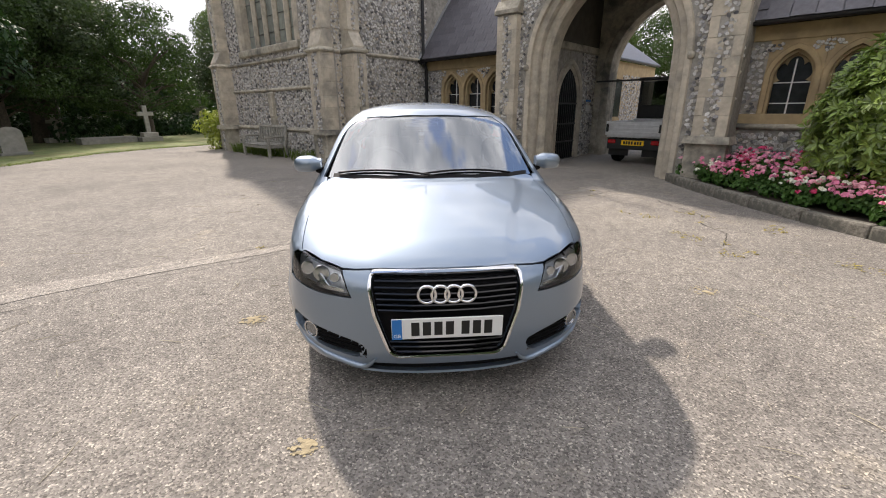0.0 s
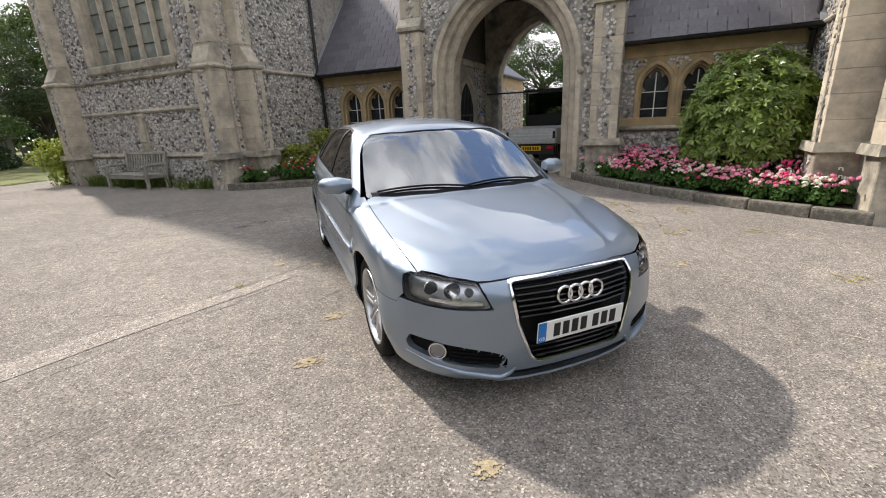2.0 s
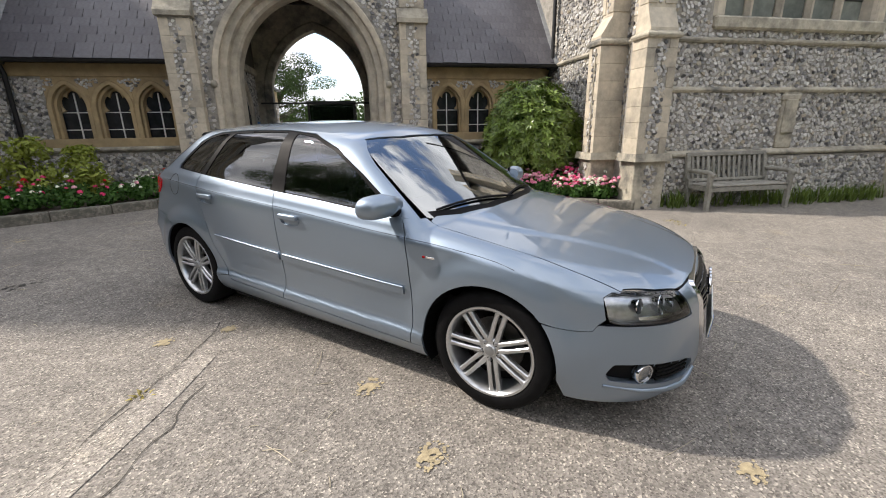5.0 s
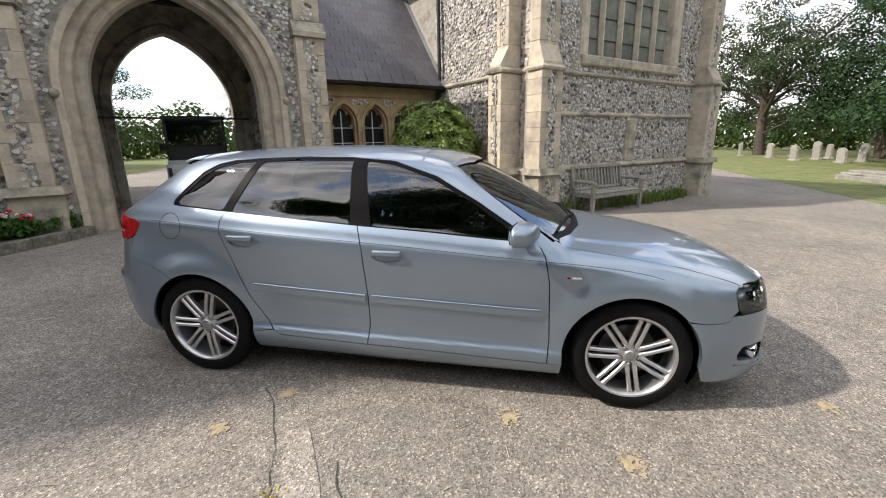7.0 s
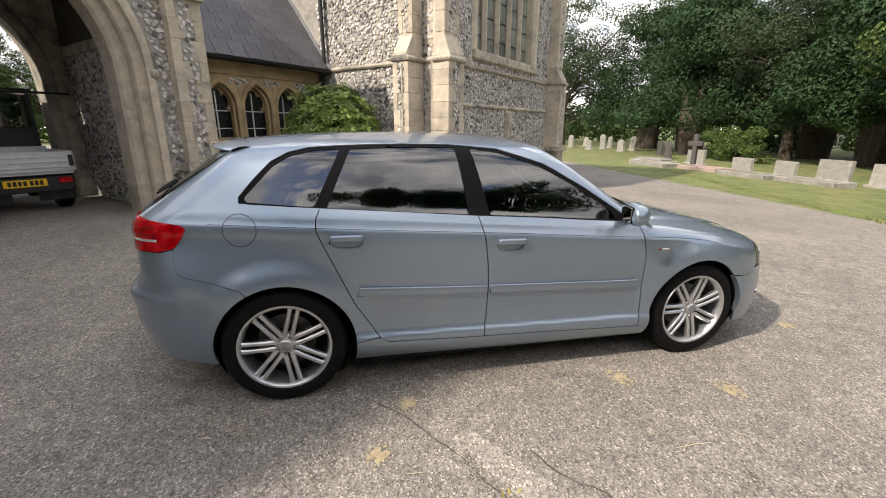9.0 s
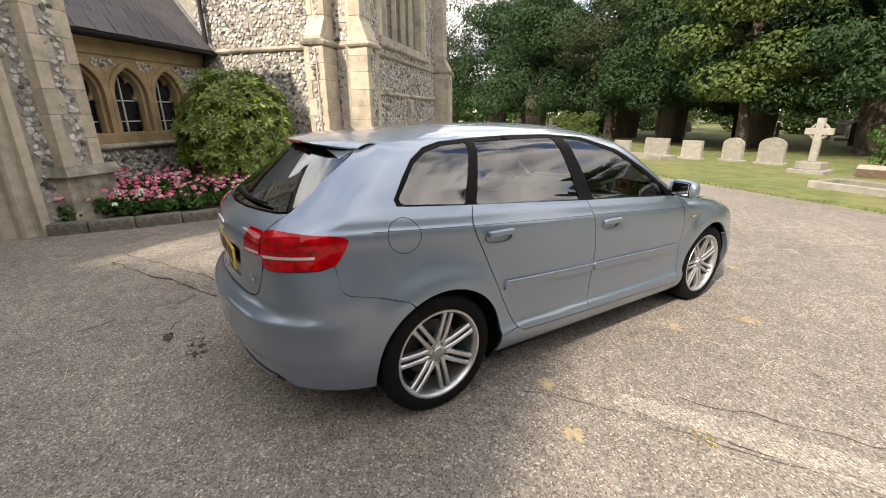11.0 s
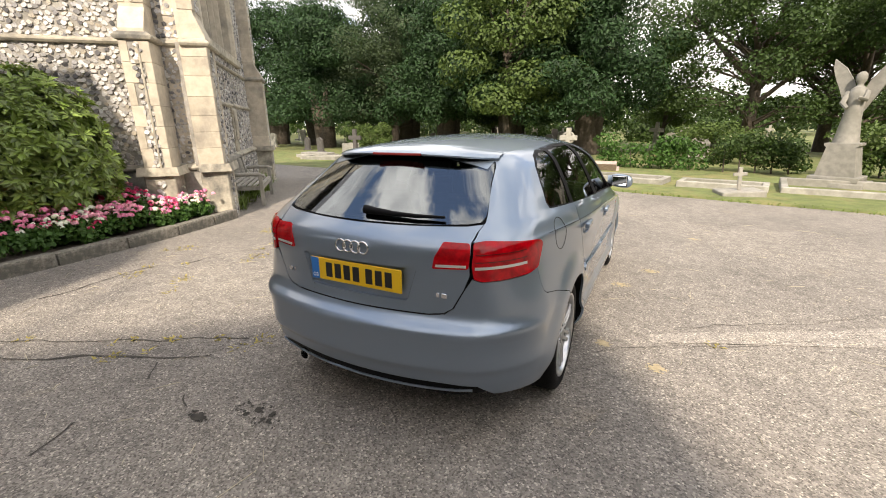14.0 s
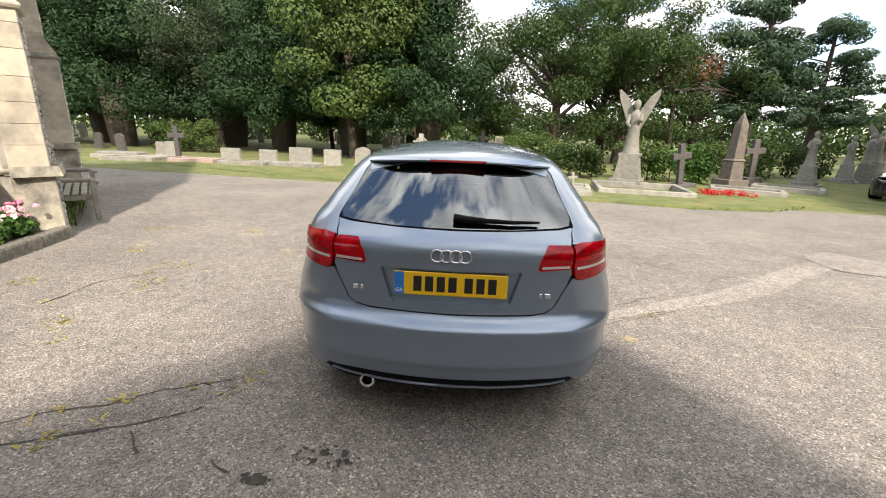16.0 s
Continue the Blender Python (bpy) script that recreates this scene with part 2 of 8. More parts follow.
def flint_material():
    """Knapped flints: black and grey cores, white rinds, a few brown."""
    m = mat("flint_nodules", (.2, .2, .2), .45, bump=.3, bscale=70)
    n, l = m.node_tree.nodes, m.node_tree.links
    g = n.new("ShaderNodeNewGeometry")
    r = n.new("ShaderNodeValToRGB")
    r.color_ramp.interpolation = 'LINEAR'
    cols = [(0, (.06, .058, .06)), (.09, (.16, .155, .155)), (.20, (.33, .32, .31)), (.42, (.48, .46, .435)), (.65, (.57, .55, .52)), (.83, (.66, .64, .60)), (.93, (.42, .36, .27)), (1, (.57, .55, .51))]
    r.color_ramp.elements[0].position, r.color_ramp.elements[0].color = cols[0][0], (*cols[0][1], 1)
    r.color_ramp.elements[1].position, r.color_ramp.elements[1].color = cols[-1][0], (*cols[-1][1], 1)
    for p, c in cols[1:-1]:
        e = r.color_ramp.elements.new(p)
        e.color = (*c, 1)
    l.new(g.outputs["Random Per Island"], r.inputs[0])
    co = n.new("ShaderNodeTexCoord")
    q = n.new("ShaderNodeTexNoise")
    q.inputs["Scale"].default_value, q.inputs["Detail"].default_value = 38, 3
    l.new(co.outputs["Object"], q.inputs["Vector"])
    ra = n.new("ShaderNodeMapRange")
    ra.inputs["From Min"].default_value, ra.inputs["From Max"].default_value = .56, .66
    l.new(q.outputs["Fac"], ra.inputs[0])
    mx = n.new("ShaderNodeMix")
    mx.data_type = 'RGBA'
    mx.inputs["B"].default_value = (.17, .16, .155, 1)
    fac = n.new("ShaderNodeMath")
    fac.operation = 'MULTIPLY'
    fac.inputs[1].default_value = .65
    l.new(ra.outputs[0], fac.inputs[0])
    l.new(fac.outputs[0], mx.inputs["Factor"])
    l.new(r.outputs[0], mx.inputs["A"])
    l.new(mx.outputs["Result"], n["Principled BSDF"].inputs["Base Color"])
    return m


M_FLINT = flint_material()


def leaf_mat(name, rgb, rough=.5, vary=.35, thru=.25, spec=.2):
    """A leaf: tone changes from leaf to leaf, a little light comes through."""
    m = mat(name, rgb, rough, island=vary, spec=spec)
    b = m.node_tree.nodes["Principled BSDF"]
    n, l = m.node_tree.nodes, m.node_tree.links
    t = n.new("ShaderNodeBsdfTranslucent")
    t.inputs[0].default_value = (rgb[0] * 1.3, rgb[1] * 1.4, rgb[2] * .8, 1)
    x = n.new("ShaderNodeMixShader")
    x.inputs[0].default_value = thru
    l.new(b.outputs[0], x.inputs[1])
    l.new(t.outputs[0], x.inputs[2])
    l.new(x.outputs[0], n["Material Output"].inputs[0])
    return m


M_LEAFOAK = leaf_mat("broad_leaf_green", (.044, .075, .021))
M_LEAFGREY = leaf_mat("grey_green_leaf", (.048, .070, .033))
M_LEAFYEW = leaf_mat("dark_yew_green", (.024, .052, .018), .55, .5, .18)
M_LEAFLIGHT = leaf_mat("light_leaf_green", (.082, .122, .034))
M_LEAFRHODO = leaf_mat("glossy_evergreen_leaf", (.165, .235, .045), .30, .5, .2, .5)
M_LEAFSPOT = leaf_mat("yellow_green_leaf", (.26, .30, .06), .35, .4, .2)
M_LEAFPINE = leaf_mat("blue_green_needles", (.045, .080, .045), .6, .35, .15)
M_LEAFDEAD = leaf_mat("brown_dead_needles", (.16, .085, .045), .8, .3, .15)
M_LEAFBED = leaf_mat("bedding_leaf", (.050, .110, .022), .5, .4, .2)
M_GRASSBLADE = leaf_mat("grass_blade", (.13, .18, .045), .7, .4, .25)
M_STRAW = leaf_mat("straw_weed", (.34, .28, .09), .8, .35, .2)
M_BARK = mat("bark", (.075, .060, .045), .95, vary=.35, scale=9, bump=.8, bscale=18)
M_PINK = leaf_mat("pink_petal", (.76, .26, .42), .6, .25, .2)
M_HOTPINK = leaf_mat("bright_pink_petal", (.70, .07, .19), .6, .25, .2)
M_PALEPINK = leaf_mat("pale_pink_petal", (.82, .42, .52), .6, .2, .2)
M_WHITEP = leaf_mat("white_petal", (.82, .82, .74), .6, .15, .2)
M_REDP = leaf_mat("red_petal", (.55, .02, .02), .6, .25, .2)
M_GRAVE = mat("pale_headstone", (.29, .277, .24), .92, vary=.2, scale=6, bump=.4, bscale=40, dark=(.20, .195, .16), blot=(.47, .68), rand=.2)
M_GRAVEDARK = mat("dark_granite", (.085, .078, .072), .75, vary=.25, scale=10, bump=.3, bscale=40, rand=.25)
M_GRAVEBROWN = mat("brown_granite", (.15, .125, .105), .75, vary=.25, scale=10, bump=.3, bscale=40)
M_GRAVEPINK = mat("pink_granite", (.36, .27, .235), .7, vary=.2, scale=20, bump=.2, bscale=50)
M_TRUCKBED = mat("ribbed_aluminium", (.62, .63, .64), .38, .55, vary=.1, scale=10)
M_TRUCKBLACK = mat("black_cab", (.014, .015, .016), .35, vary=.2, scale=10)
M_CARDARK = mat("black_car_paint", (.012, .012, .014), .2, coat=1.0)


# ---- the parked car ----
from functools import lru_cache

from mathutils.geometry import tessellate_polygon


def spline(table):
    """A smooth function through a table of (t, value), for arrays."""
    t, v = np.array([a for a, _ in table], float), np.array([b for _, b in table], float)
    m = np.gradient(v, t)
    d = np.diff(v) / np.diff(t)
    for i in range(len(d)):
        lim = 3 * abs(d[i])
        m[i], m[i + 1] = max(-lim, min(lim, m[i])), max(-lim, min(lim, m[i + 1]))

    def at(x):
        x = np.clip(np.asarray(x, float), t[0], t[-1])
        i = np.clip(np.searchsorted(t, x) - 1, 0, len(t) - 2)
        h = t[i + 1] - t[i]
        s = (x - t[i]) / h
        return (2 * s**3 - 3 * s**2 + 1) * v[i] + (s**3 - 2 * s**2 + s) * h * m[i] + (3 * s**2 - 2 * s**3) * v[i + 1] + (s**3 - s**2) * h * m[i + 1]
    return at


def smoothstep(t):
    t = np.clip(t, 0.0, 1.0)
    return t * t * (3 - 2 * t)


def soft_max(a, b, r):
    h = np.maximum(r - np.abs(a - b), 0) / r
    return np.maximum(a, b) + h * h * r / 4


def fillet(a, b, r):
    """Both a and b below nought, with a rounded edge of radius r."""
    return np.minimum(np.maximum(a, b), -r) + np.hypot(np.maximum(a + r, 0), np.maximum(b + r, 0))


AXLE_F, AXLE_R, ARCH = -1.272, 1.268, .357
HANDLES = ((.055, .838), (.942, .889))   # front and rear door
CREASE = spline([(-2.2, .58), (-1.75, .655), (-1.522, .722), (-1.397, .770), (-1.094, .820), (-.80, .842), (-.566, .855), (-.071, .890), (.543, .927), (1.11, .958), (1.636, .981), (2.2, .990)])
FLANK = spline([(.12, .74), (.16, .790), (.20, .835), (.235, .862), (.262, .8745), (.285, .8800), (.315, .8810), (.334, .8780), (.354, .8660), (.385, .8585), (.43, .8585), (.50, .8640), (.58, .8725), (.66, .8795), (.73, .8815), (.79, .8800), (.84, .8765), (.878, .8715), (.888, .8685), (.899, .8620), (.915, .8550), (.94, .8450), (.965, .8300), (.985, .816), (1.01, .803), (1.10, .764), (1.20, .715), (1.28, .668), (1.34, .622), (1.40, .565)])
FLANK_END = spline([(.12, .76), (.16, .796), (.20, .822), (.26, .846), (.32, .859), (.40, .867), (.50, .8715), (.58, .8755), (.66, .8795), (.73, .8815), (.79, .8800), (.84, .8765)])
NARROW_LOW = spline([(-2.3, .12), (-2.0, .055), (-1.77, .022), (-1.55, .008), (-1.3, .002), (-1.0, 0), (.9, 0), (1.3, .003), (1.55, .014), (1.75, .035), (1.95, .07), (2.2, .13)])
NARROW_HIGH = spline([(-2.3, .16), (-2.0, .095), (-1.77, .055), (-1.5, .024), (-1.2, .006), (-1.0, 0), (.5, 0), (.9, .008), (1.2, .028), (1.45, .058), (1.7, .098), (1.95, .15), (2.2, .21)])
BONNET = spline([(-2.25, .60), (-2.17, .645), (-2.12, .685), (-2.06, .723), (-1.97, .762), (-1.83, .803), (-1.6, .853), (-1.3, .903), (-1.05, .938), (-.8, .962), (-.5, .98)])
ROOF = spline([(-.9, 1.20), (-.6, 1.295), (-.45, 1.336), (-.297, 1.371), (-.1, 1.401), (.116, 1.419), (.5, 1.426), (.9, 1.415), (1.27, 1.394), (1.55, 1.368), (1.75, 1.345), (2.1, 1.30)])
NOSE = spline([(.10, -2.05), (.15, -2.12), (.19, -2.165), (.25, -2.186), (.33, -2.192), (.45, -2.188), (.55, -2.180), (.62, -2.166), (.67, -2.140), (.70, -2.112), (.75, -2.03), (.82, -1.86)])
TAIL = spline([(.10, 1.95), (.18, 2.02), (.26, 2.075), (.34, 2.108), (.395, 2.124), (.425, 2.140), (.44, 2.1415), (.50, 2.142), (.56, 2.147), (.594, 2.149), (.608, 2.143), (.622, 2.124), (.640, 2.100), (.66, 2.087), (.70, 2.080), (.80, 2.078), (.90, 2.080), (.95, 2.077), (.985, 2.062), (1.02, 2.026), (1.045, 1.995), (1.10, 1.925), (1.20, 1.795), (1.30, 1.665), (1.40, 1.53)])
TAILBOW = spline([(.1, .22), (.5, .27), (.66, .25), (.9, .25), (1.06, .33), (1.29, .52), (1.4, .6)])
CORNER = spline([(.1, .24), (.55, .24), (.66, .20), (.9, .17), (1.06, .12), (1.4, .10)])


def body(p):
    """Above nought outside the car's outer skin, below inside; p holds places row by row."""
    x, y, z = np.abs(p[:, 0]), p[:, 1], p[:, 2]
    lift = (CREASE(y) - .890) * smoothstep((z - .52) / .30) * (1 - .9 * smoothstep((z - 1.02) / .30))
    q = z - lift - .016 * (y - .2) * (1 - smoothstep((z - .36) / .20))
    up = np.where(y < -1, smoothstep((z - .42) / .22), smoothstep((z - .62) / .30))
    end = smoothstep((np.abs(y) - .92) / .25) * (q < .84)
    wide = FLANK(q) * (1 - end) + FLANK_END(q) * end - (1 - up) * NARROW_LOW(y) - up * NARROW_HIGH(y)
    wide = wide - .030 * smoothstep((z - 1.02) / .3) * smoothstep((y - .8) / .8)
    for yc in (AXLE_F, AXLE_R):   # blisters over the wheels
        d = np.hypot(y - yc, z - .318)
        wide = wide + .017 * smoothstep(1 - (d - ARCH) / .15) * smoothstep((z - .22) / .16) - .006 * smoothstep((d - .40) / .10) * smoothstep(1 - (d - .50) / .20) * smoothstep((z - .35) / .2)
    side = x - wide
    tail = (y - TAIL(z) + TAILBOW(z) * x * x) / (1 + .55 * smoothstep((z - 1.0) / .08))
    nose = NOSE(z) + .50 * x**2.5 - y
    f = fillet(side, tail, CORNER(z))
    f = fillet(f, nose, .20)
    rib = .30 + .27 * smoothstep((y + 2.1) / 1.2)
    bon = BONNET(y) - .052 * (x / .74)**2.2 - .008 * smoothstep((x - rib) / .07) * smoothstep((y + 2.14) / .2)
    glass = .930 + (y + 1.075) * .592 - .235 * x * x
    roof = ROOF(y) - .074 * (x / .6)**2.4
    cap = -soft_max(-glass, -roof, .035)
    return fillet(f, z - soft_max(bon, cap, .012), .05)


def grid_mesh(rows):
    """Vertices and faces of a grid of points."""
    vs = [p for r in rows for p in r]
    w = len(rows[0])
    fs = [(i * w + j, i * w + j + 1, (i + 1) * w + j + 1, (i + 1) * w + j) for i in range(len(rows) - 1) for j in range(w - 1)]
    return vs, fs


class Skin:
    """The car's outer envelope; panels are laid on to it from outside."""

    def hits(self, p, d, reach=1.3):
        p, d = np.asarray(p, float), np.asarray(d, float)
        n = len(p)
        t0, span = np.zeros(n), np.full(n, reach)
        for k in (48, 12, 12):   # look for the first crossing, then closer
            ts = t0[:, None] + span[:, None] * np.arange(1, k + 1) / k
            f = body((p[:, None, :] + d[:, None, :] * ts[:, :, None]).reshape(-1, 3)).reshape(n, k)
            first = np.where((f < 0).any(1), (f < 0).argmax(1), k // 2)
            t0 = t0 + span * first / k
            span = span / k
        last, row = np.maximum(first, 1), np.arange(n)
        fa, fb = f[row, last - 1], f[row, last]
        t = ts[row, last] - span * np.clip(fb / np.where(np.abs(fb - fa) < 1e-9, 1, fb - fa), 0, 1)
        t = np.where(first == 0, t0 + span * .5, t)
        loc = p + d * t[:, None]
        step = np.concatenate([np.eye(3), -np.eye(3)]) * .0025
        g = body((loc[:, None, :] + step[None]).reshape(-1, 3)).reshape(n, 6)
        nor = g[:, :3] - g[:, 3:]
        return loc, nor / np.maximum(np.linalg.norm(nor, axis=1), 1e-9)[:, None]

    def hit(self, p, d, reach=1.3):
        loc, nor = self.hits(np.array([p], float), np.array([d], float), reach)
        return Vector(loc[0]), Vector(nor[0])


SKIN = Skin()


class Chart:
    """A way to lay outlines on to the skin: from one flank, from above, or fanned out round the nose or the tail."""

    def __init__(self, kind, s=1):
        self.kind, self.s = kind, s
        self.yc, self.way = (-1.35, -1) if kind == "nose" else (1.25, 1)
        if kind == "slant":
            self.d, self.up = np.array((0, .70, -.714)), np.array((0, .714, .70))

    def flat(self, p):
        p = Vector(p)
        if self.kind == "side":   # its rows run along the crease
            return Vector((p.y, p.z - float(CREASE(p.y))))
        if self.kind == "top":
            return Vector((p.x, p.y))
        if self.kind == "slant":
            return Vector((p.x, p.y * self.up[1] + p.z * self.up[2]))
        return Vector((.9 * math.atan2(p.x, self.way * (p.y - self.yc)), p.z))

    def meet(self, pts):
        a = np.array([(q.x, q.y) for q in pts], float)
        o, l = np.ones(len(a)), np.zeros(len(a))
        if self.kind == "side":
            return SKIN.hits(np.stack([self.s * 1.15 * o, a[:, 0], a[:, 1] + CREASE(a[:, 0])], 1), np.stack([-self.s * o, l, l], 1), .9)
        if self.kind == "top":
            return SKIN.hits(np.stack([a[:, 0], a[:, 1], 1.6 * o], 1), np.stack([l, l, -o], 1), 1.2)
        if self.kind == "slant":
            start = np.stack([a[:, 0], a[:, 1] * self.up[1], a[:, 1] * self.up[2]], 1) - self.d * 1.8
            return SKIN.hits(start, np.tile(self.d, (len(a), 1)), 2.2)
        g = a[:, 0] / .9
        out = np.stack([np.sin(g), self.way * np.cos(g), l], 1)
        return SKIN.hits(np.stack([l, self.yc * o, a[:, 1]], 1) + out * 1.25, -out, 1.15)


def keyhole(ring, holes):
    ring = list(ring)
    for hole in holes:
        i, j = min(((i, j) for i in range(len(ring)) for j in range(len(hole))), key=lambda k: (ring[k[0]] - hole[k[1]]).length_squared)
        area = sum(hole[k - 1].x * hole[k].y - hole[k].x * hole[k - 1].y for k in range(len(hole)))
        rarea = sum(ring[k - 1].x * ring[k].y - ring[k].x * ring[k - 1].y for k in range(len(ring)))
        h = hole[j:] + hole[:j]
        if area * rarea > 0:
            h = [h[0]] + h[:0:-1]
        way = h[0] - ring[i]
        slit = Vector((-way.y, way.x)).normalized() * .0004
        ring = ring[:i + 1] + h + [h[0] + slit, ring[i] + slit] + ring[i + 1:]
    return ring


def clip(poly, axis, value, keep_less):
    out = []
    for a, b in zip(poly, poly[1:] + poly[:1]):
        ia = (a[axis] <= value) if keep_less else (a[axis] >= value)
        ib = (b[axis] <= value) if keep_less else (b[axis] >= value)
        if ia:
            out.append(a)
        if ia != ib:
            t = (value - a[axis]) / (b[axis] - a[axis])
            out.append(a + (b - a) * t)
    return out


def rounded(pts, r, k=5):
    """Rounds the corners of a ring of points; a radius for all or one for each."""
    out = []
    n = len(pts)
    for i, p in enumerate(pts):
        p = Vector(p)
        a, b = Vector(pts[i - 1]) - p, Vector(pts[(i + 1) % n]) - p
        q = min(r[i] if hasattr(r, "__len__") else r, a.length * .45, b.length * .45)
        if q < 1e-4:
            out.append(p)
            continue
        s, e = p + a.normalized() * q, p + b.normalized() * q
        out += [s.lerp(p, t / (k - 1)).lerp(p.lerp(e, t / (k - 1)), t / (k - 1)) for t in range(k)]
    return out


def panel(name, ring, chart, material, parent, holes=(), off=0.0, depth=.014, cell=.018, label="", upright=0.0):
    """A panel with the outline ring, given by places near the skin, laid on to it and folded in at its edges."""
    rings = [[chart.flat(p) for p in ring]] + [[chart.flat(p) for p in h] for h in holes]
    fine = []
    for r in rings:
        q = []
        for a, b in zip(r, r[1:] + r[:1]):
            k = max(1, int((b - a).length / cell + .5))
            q += [a.lerp(b, t / k) for t in range(k)]
        fine.append(q)
    poly = keyhole(fine[0], fine[1:])
    x0, x1 = min(p.x for p in poly), max(p.x for p in poly)
    y0, y1 = min(p.y for p in poly), max(p.y for p in poly)
    nx, ny = int((x1 - x0) / cell) + 1, int((y1 - y0) / cell) + 1
    touched = set()
    for a, b in zip(poly, poly[1:] + poly[:1]):
        for cx in range(int((min(a.x, b.x) - x0) / cell - 1e-6), int((max(a.x, b.x) - x0) / cell + 1e-6) + 1):
            for cy in range(int((min(a.y, b.y) - y0) / cell - 1e-6), int((max(a.y, b.y) - y0) / cell + 1e-6) + 1):
                touched.add((cx, cy))
    flat, index, faces = [], {}, []

    def vert(p):
        key = (round(p.x, 5), round(p.y, 5))
        if key not in index:
            index[key] = len(flat)
            flat.append(Vector((p.x, p.y)))
        return index[key]
    px, py = np.array([p.x for p in poly]), np.array([p.y for p in poly])
    qx, qy = np.roll(px, -1), np.roll(py, -1)
    for cx in range(nx + 1):
        ax = x0 + cx * cell
        column = clip(clip(poly, 0, ax, False), 0, ax + cell, True)
        # rows whose middle lies within the outline
        mid = y0 + (np.arange(ny + 1) + .5) * cell
        cross = ((py[None] > mid[:, None]) != (qy[None] > mid[:, None])) & (ax + cell / 2 < (qx - px)[None] * (mid[:, None] - py[None]) / np.where(qy == py, 1e-12, qy - py)[None] + px[None])
        within = cross.sum(1) % 2 == 1
        for cy in range(ny + 1):
            ay = y0 + cy * cell
            if (cx, cy) in touched:
                if len(column) < 3:
                    continue
                q = clip(clip(column, 1, ay, False), 1, ay + cell, True)
                if len(q) < 3:
                    continue
                pieces = [[q[i] for i in tri] for tri in tessellate_polygon([[Vector((p.x, p.y, 0)) for p in q]])]
            else:
                if not within[cy]:
                    continue
                pieces = [[Vector((ax, ay)), Vector((ax + cell, ay)), Vector((ax + cell, ay + cell)), Vector((ax, ay + cell))]]
            for piece in pieces:
                ids = [vert(p) for p in piece]
                if len(set(ids)) == len(ids):
                    faces.append(ids)
    loc, nor = chart.meet(flat)
    if upright:   # only the shading normals are levelled, so the glass reflects lower down
        nor = nor * np.array((1, 1, 1 - upright))
        nor /= np.linalg.norm(nor, axis=1)[:, None]
    out = []
    for ids in faces:
        k, n = np.zeros(3), sum(nor[i] for i in ids)
        for i in range(1, len(ids) - 1):
            k += np.cross(loc[ids[i]] - loc[ids[0]], loc[ids[i + 1]] - loc[ids[0]])
        if np.linalg.norm(k) > 1e-9:
            out.append(tuple(ids[::-1]) if k @ n < 0 else tuple(ids))
    verts, normals = list(loc + nor * off), list(nor)
    # the folded edge
    if depth:
        for r in fine:
            a, n = chart.meet(r)
            n0, m = len(verts), len(r)
            verts += list(a + n * off) + list(a + n * (off - depth))
            normals += [np.zeros(3)] * (2 * m)
            out += [(n0 + i, n0 + (i + 1) % m, n0 + m + (i + 1) % m, n0 + m + i) for i in range(m)]
    me = bpy.data.meshes.new(name)
    me.from_pydata([tuple(v) for v in verts], [], out)
    me.polygons.foreach_set("use_smooth", [True] * len(me.polygons))
    me.update()
    me.normals_split_custom_set_from_vertices([tuple(n) for n in normals])
    return part(name, me, material, parent, label)


def arc(yc, zc, r, a0, a1, n=20):
    return [(yc + r * math.cos(radians(a0 + (a1 - a0) * i / n)), zc + r * math.sin(radians(a0 + (a1 - a0) * i / n))) for i in range(n + 1)]


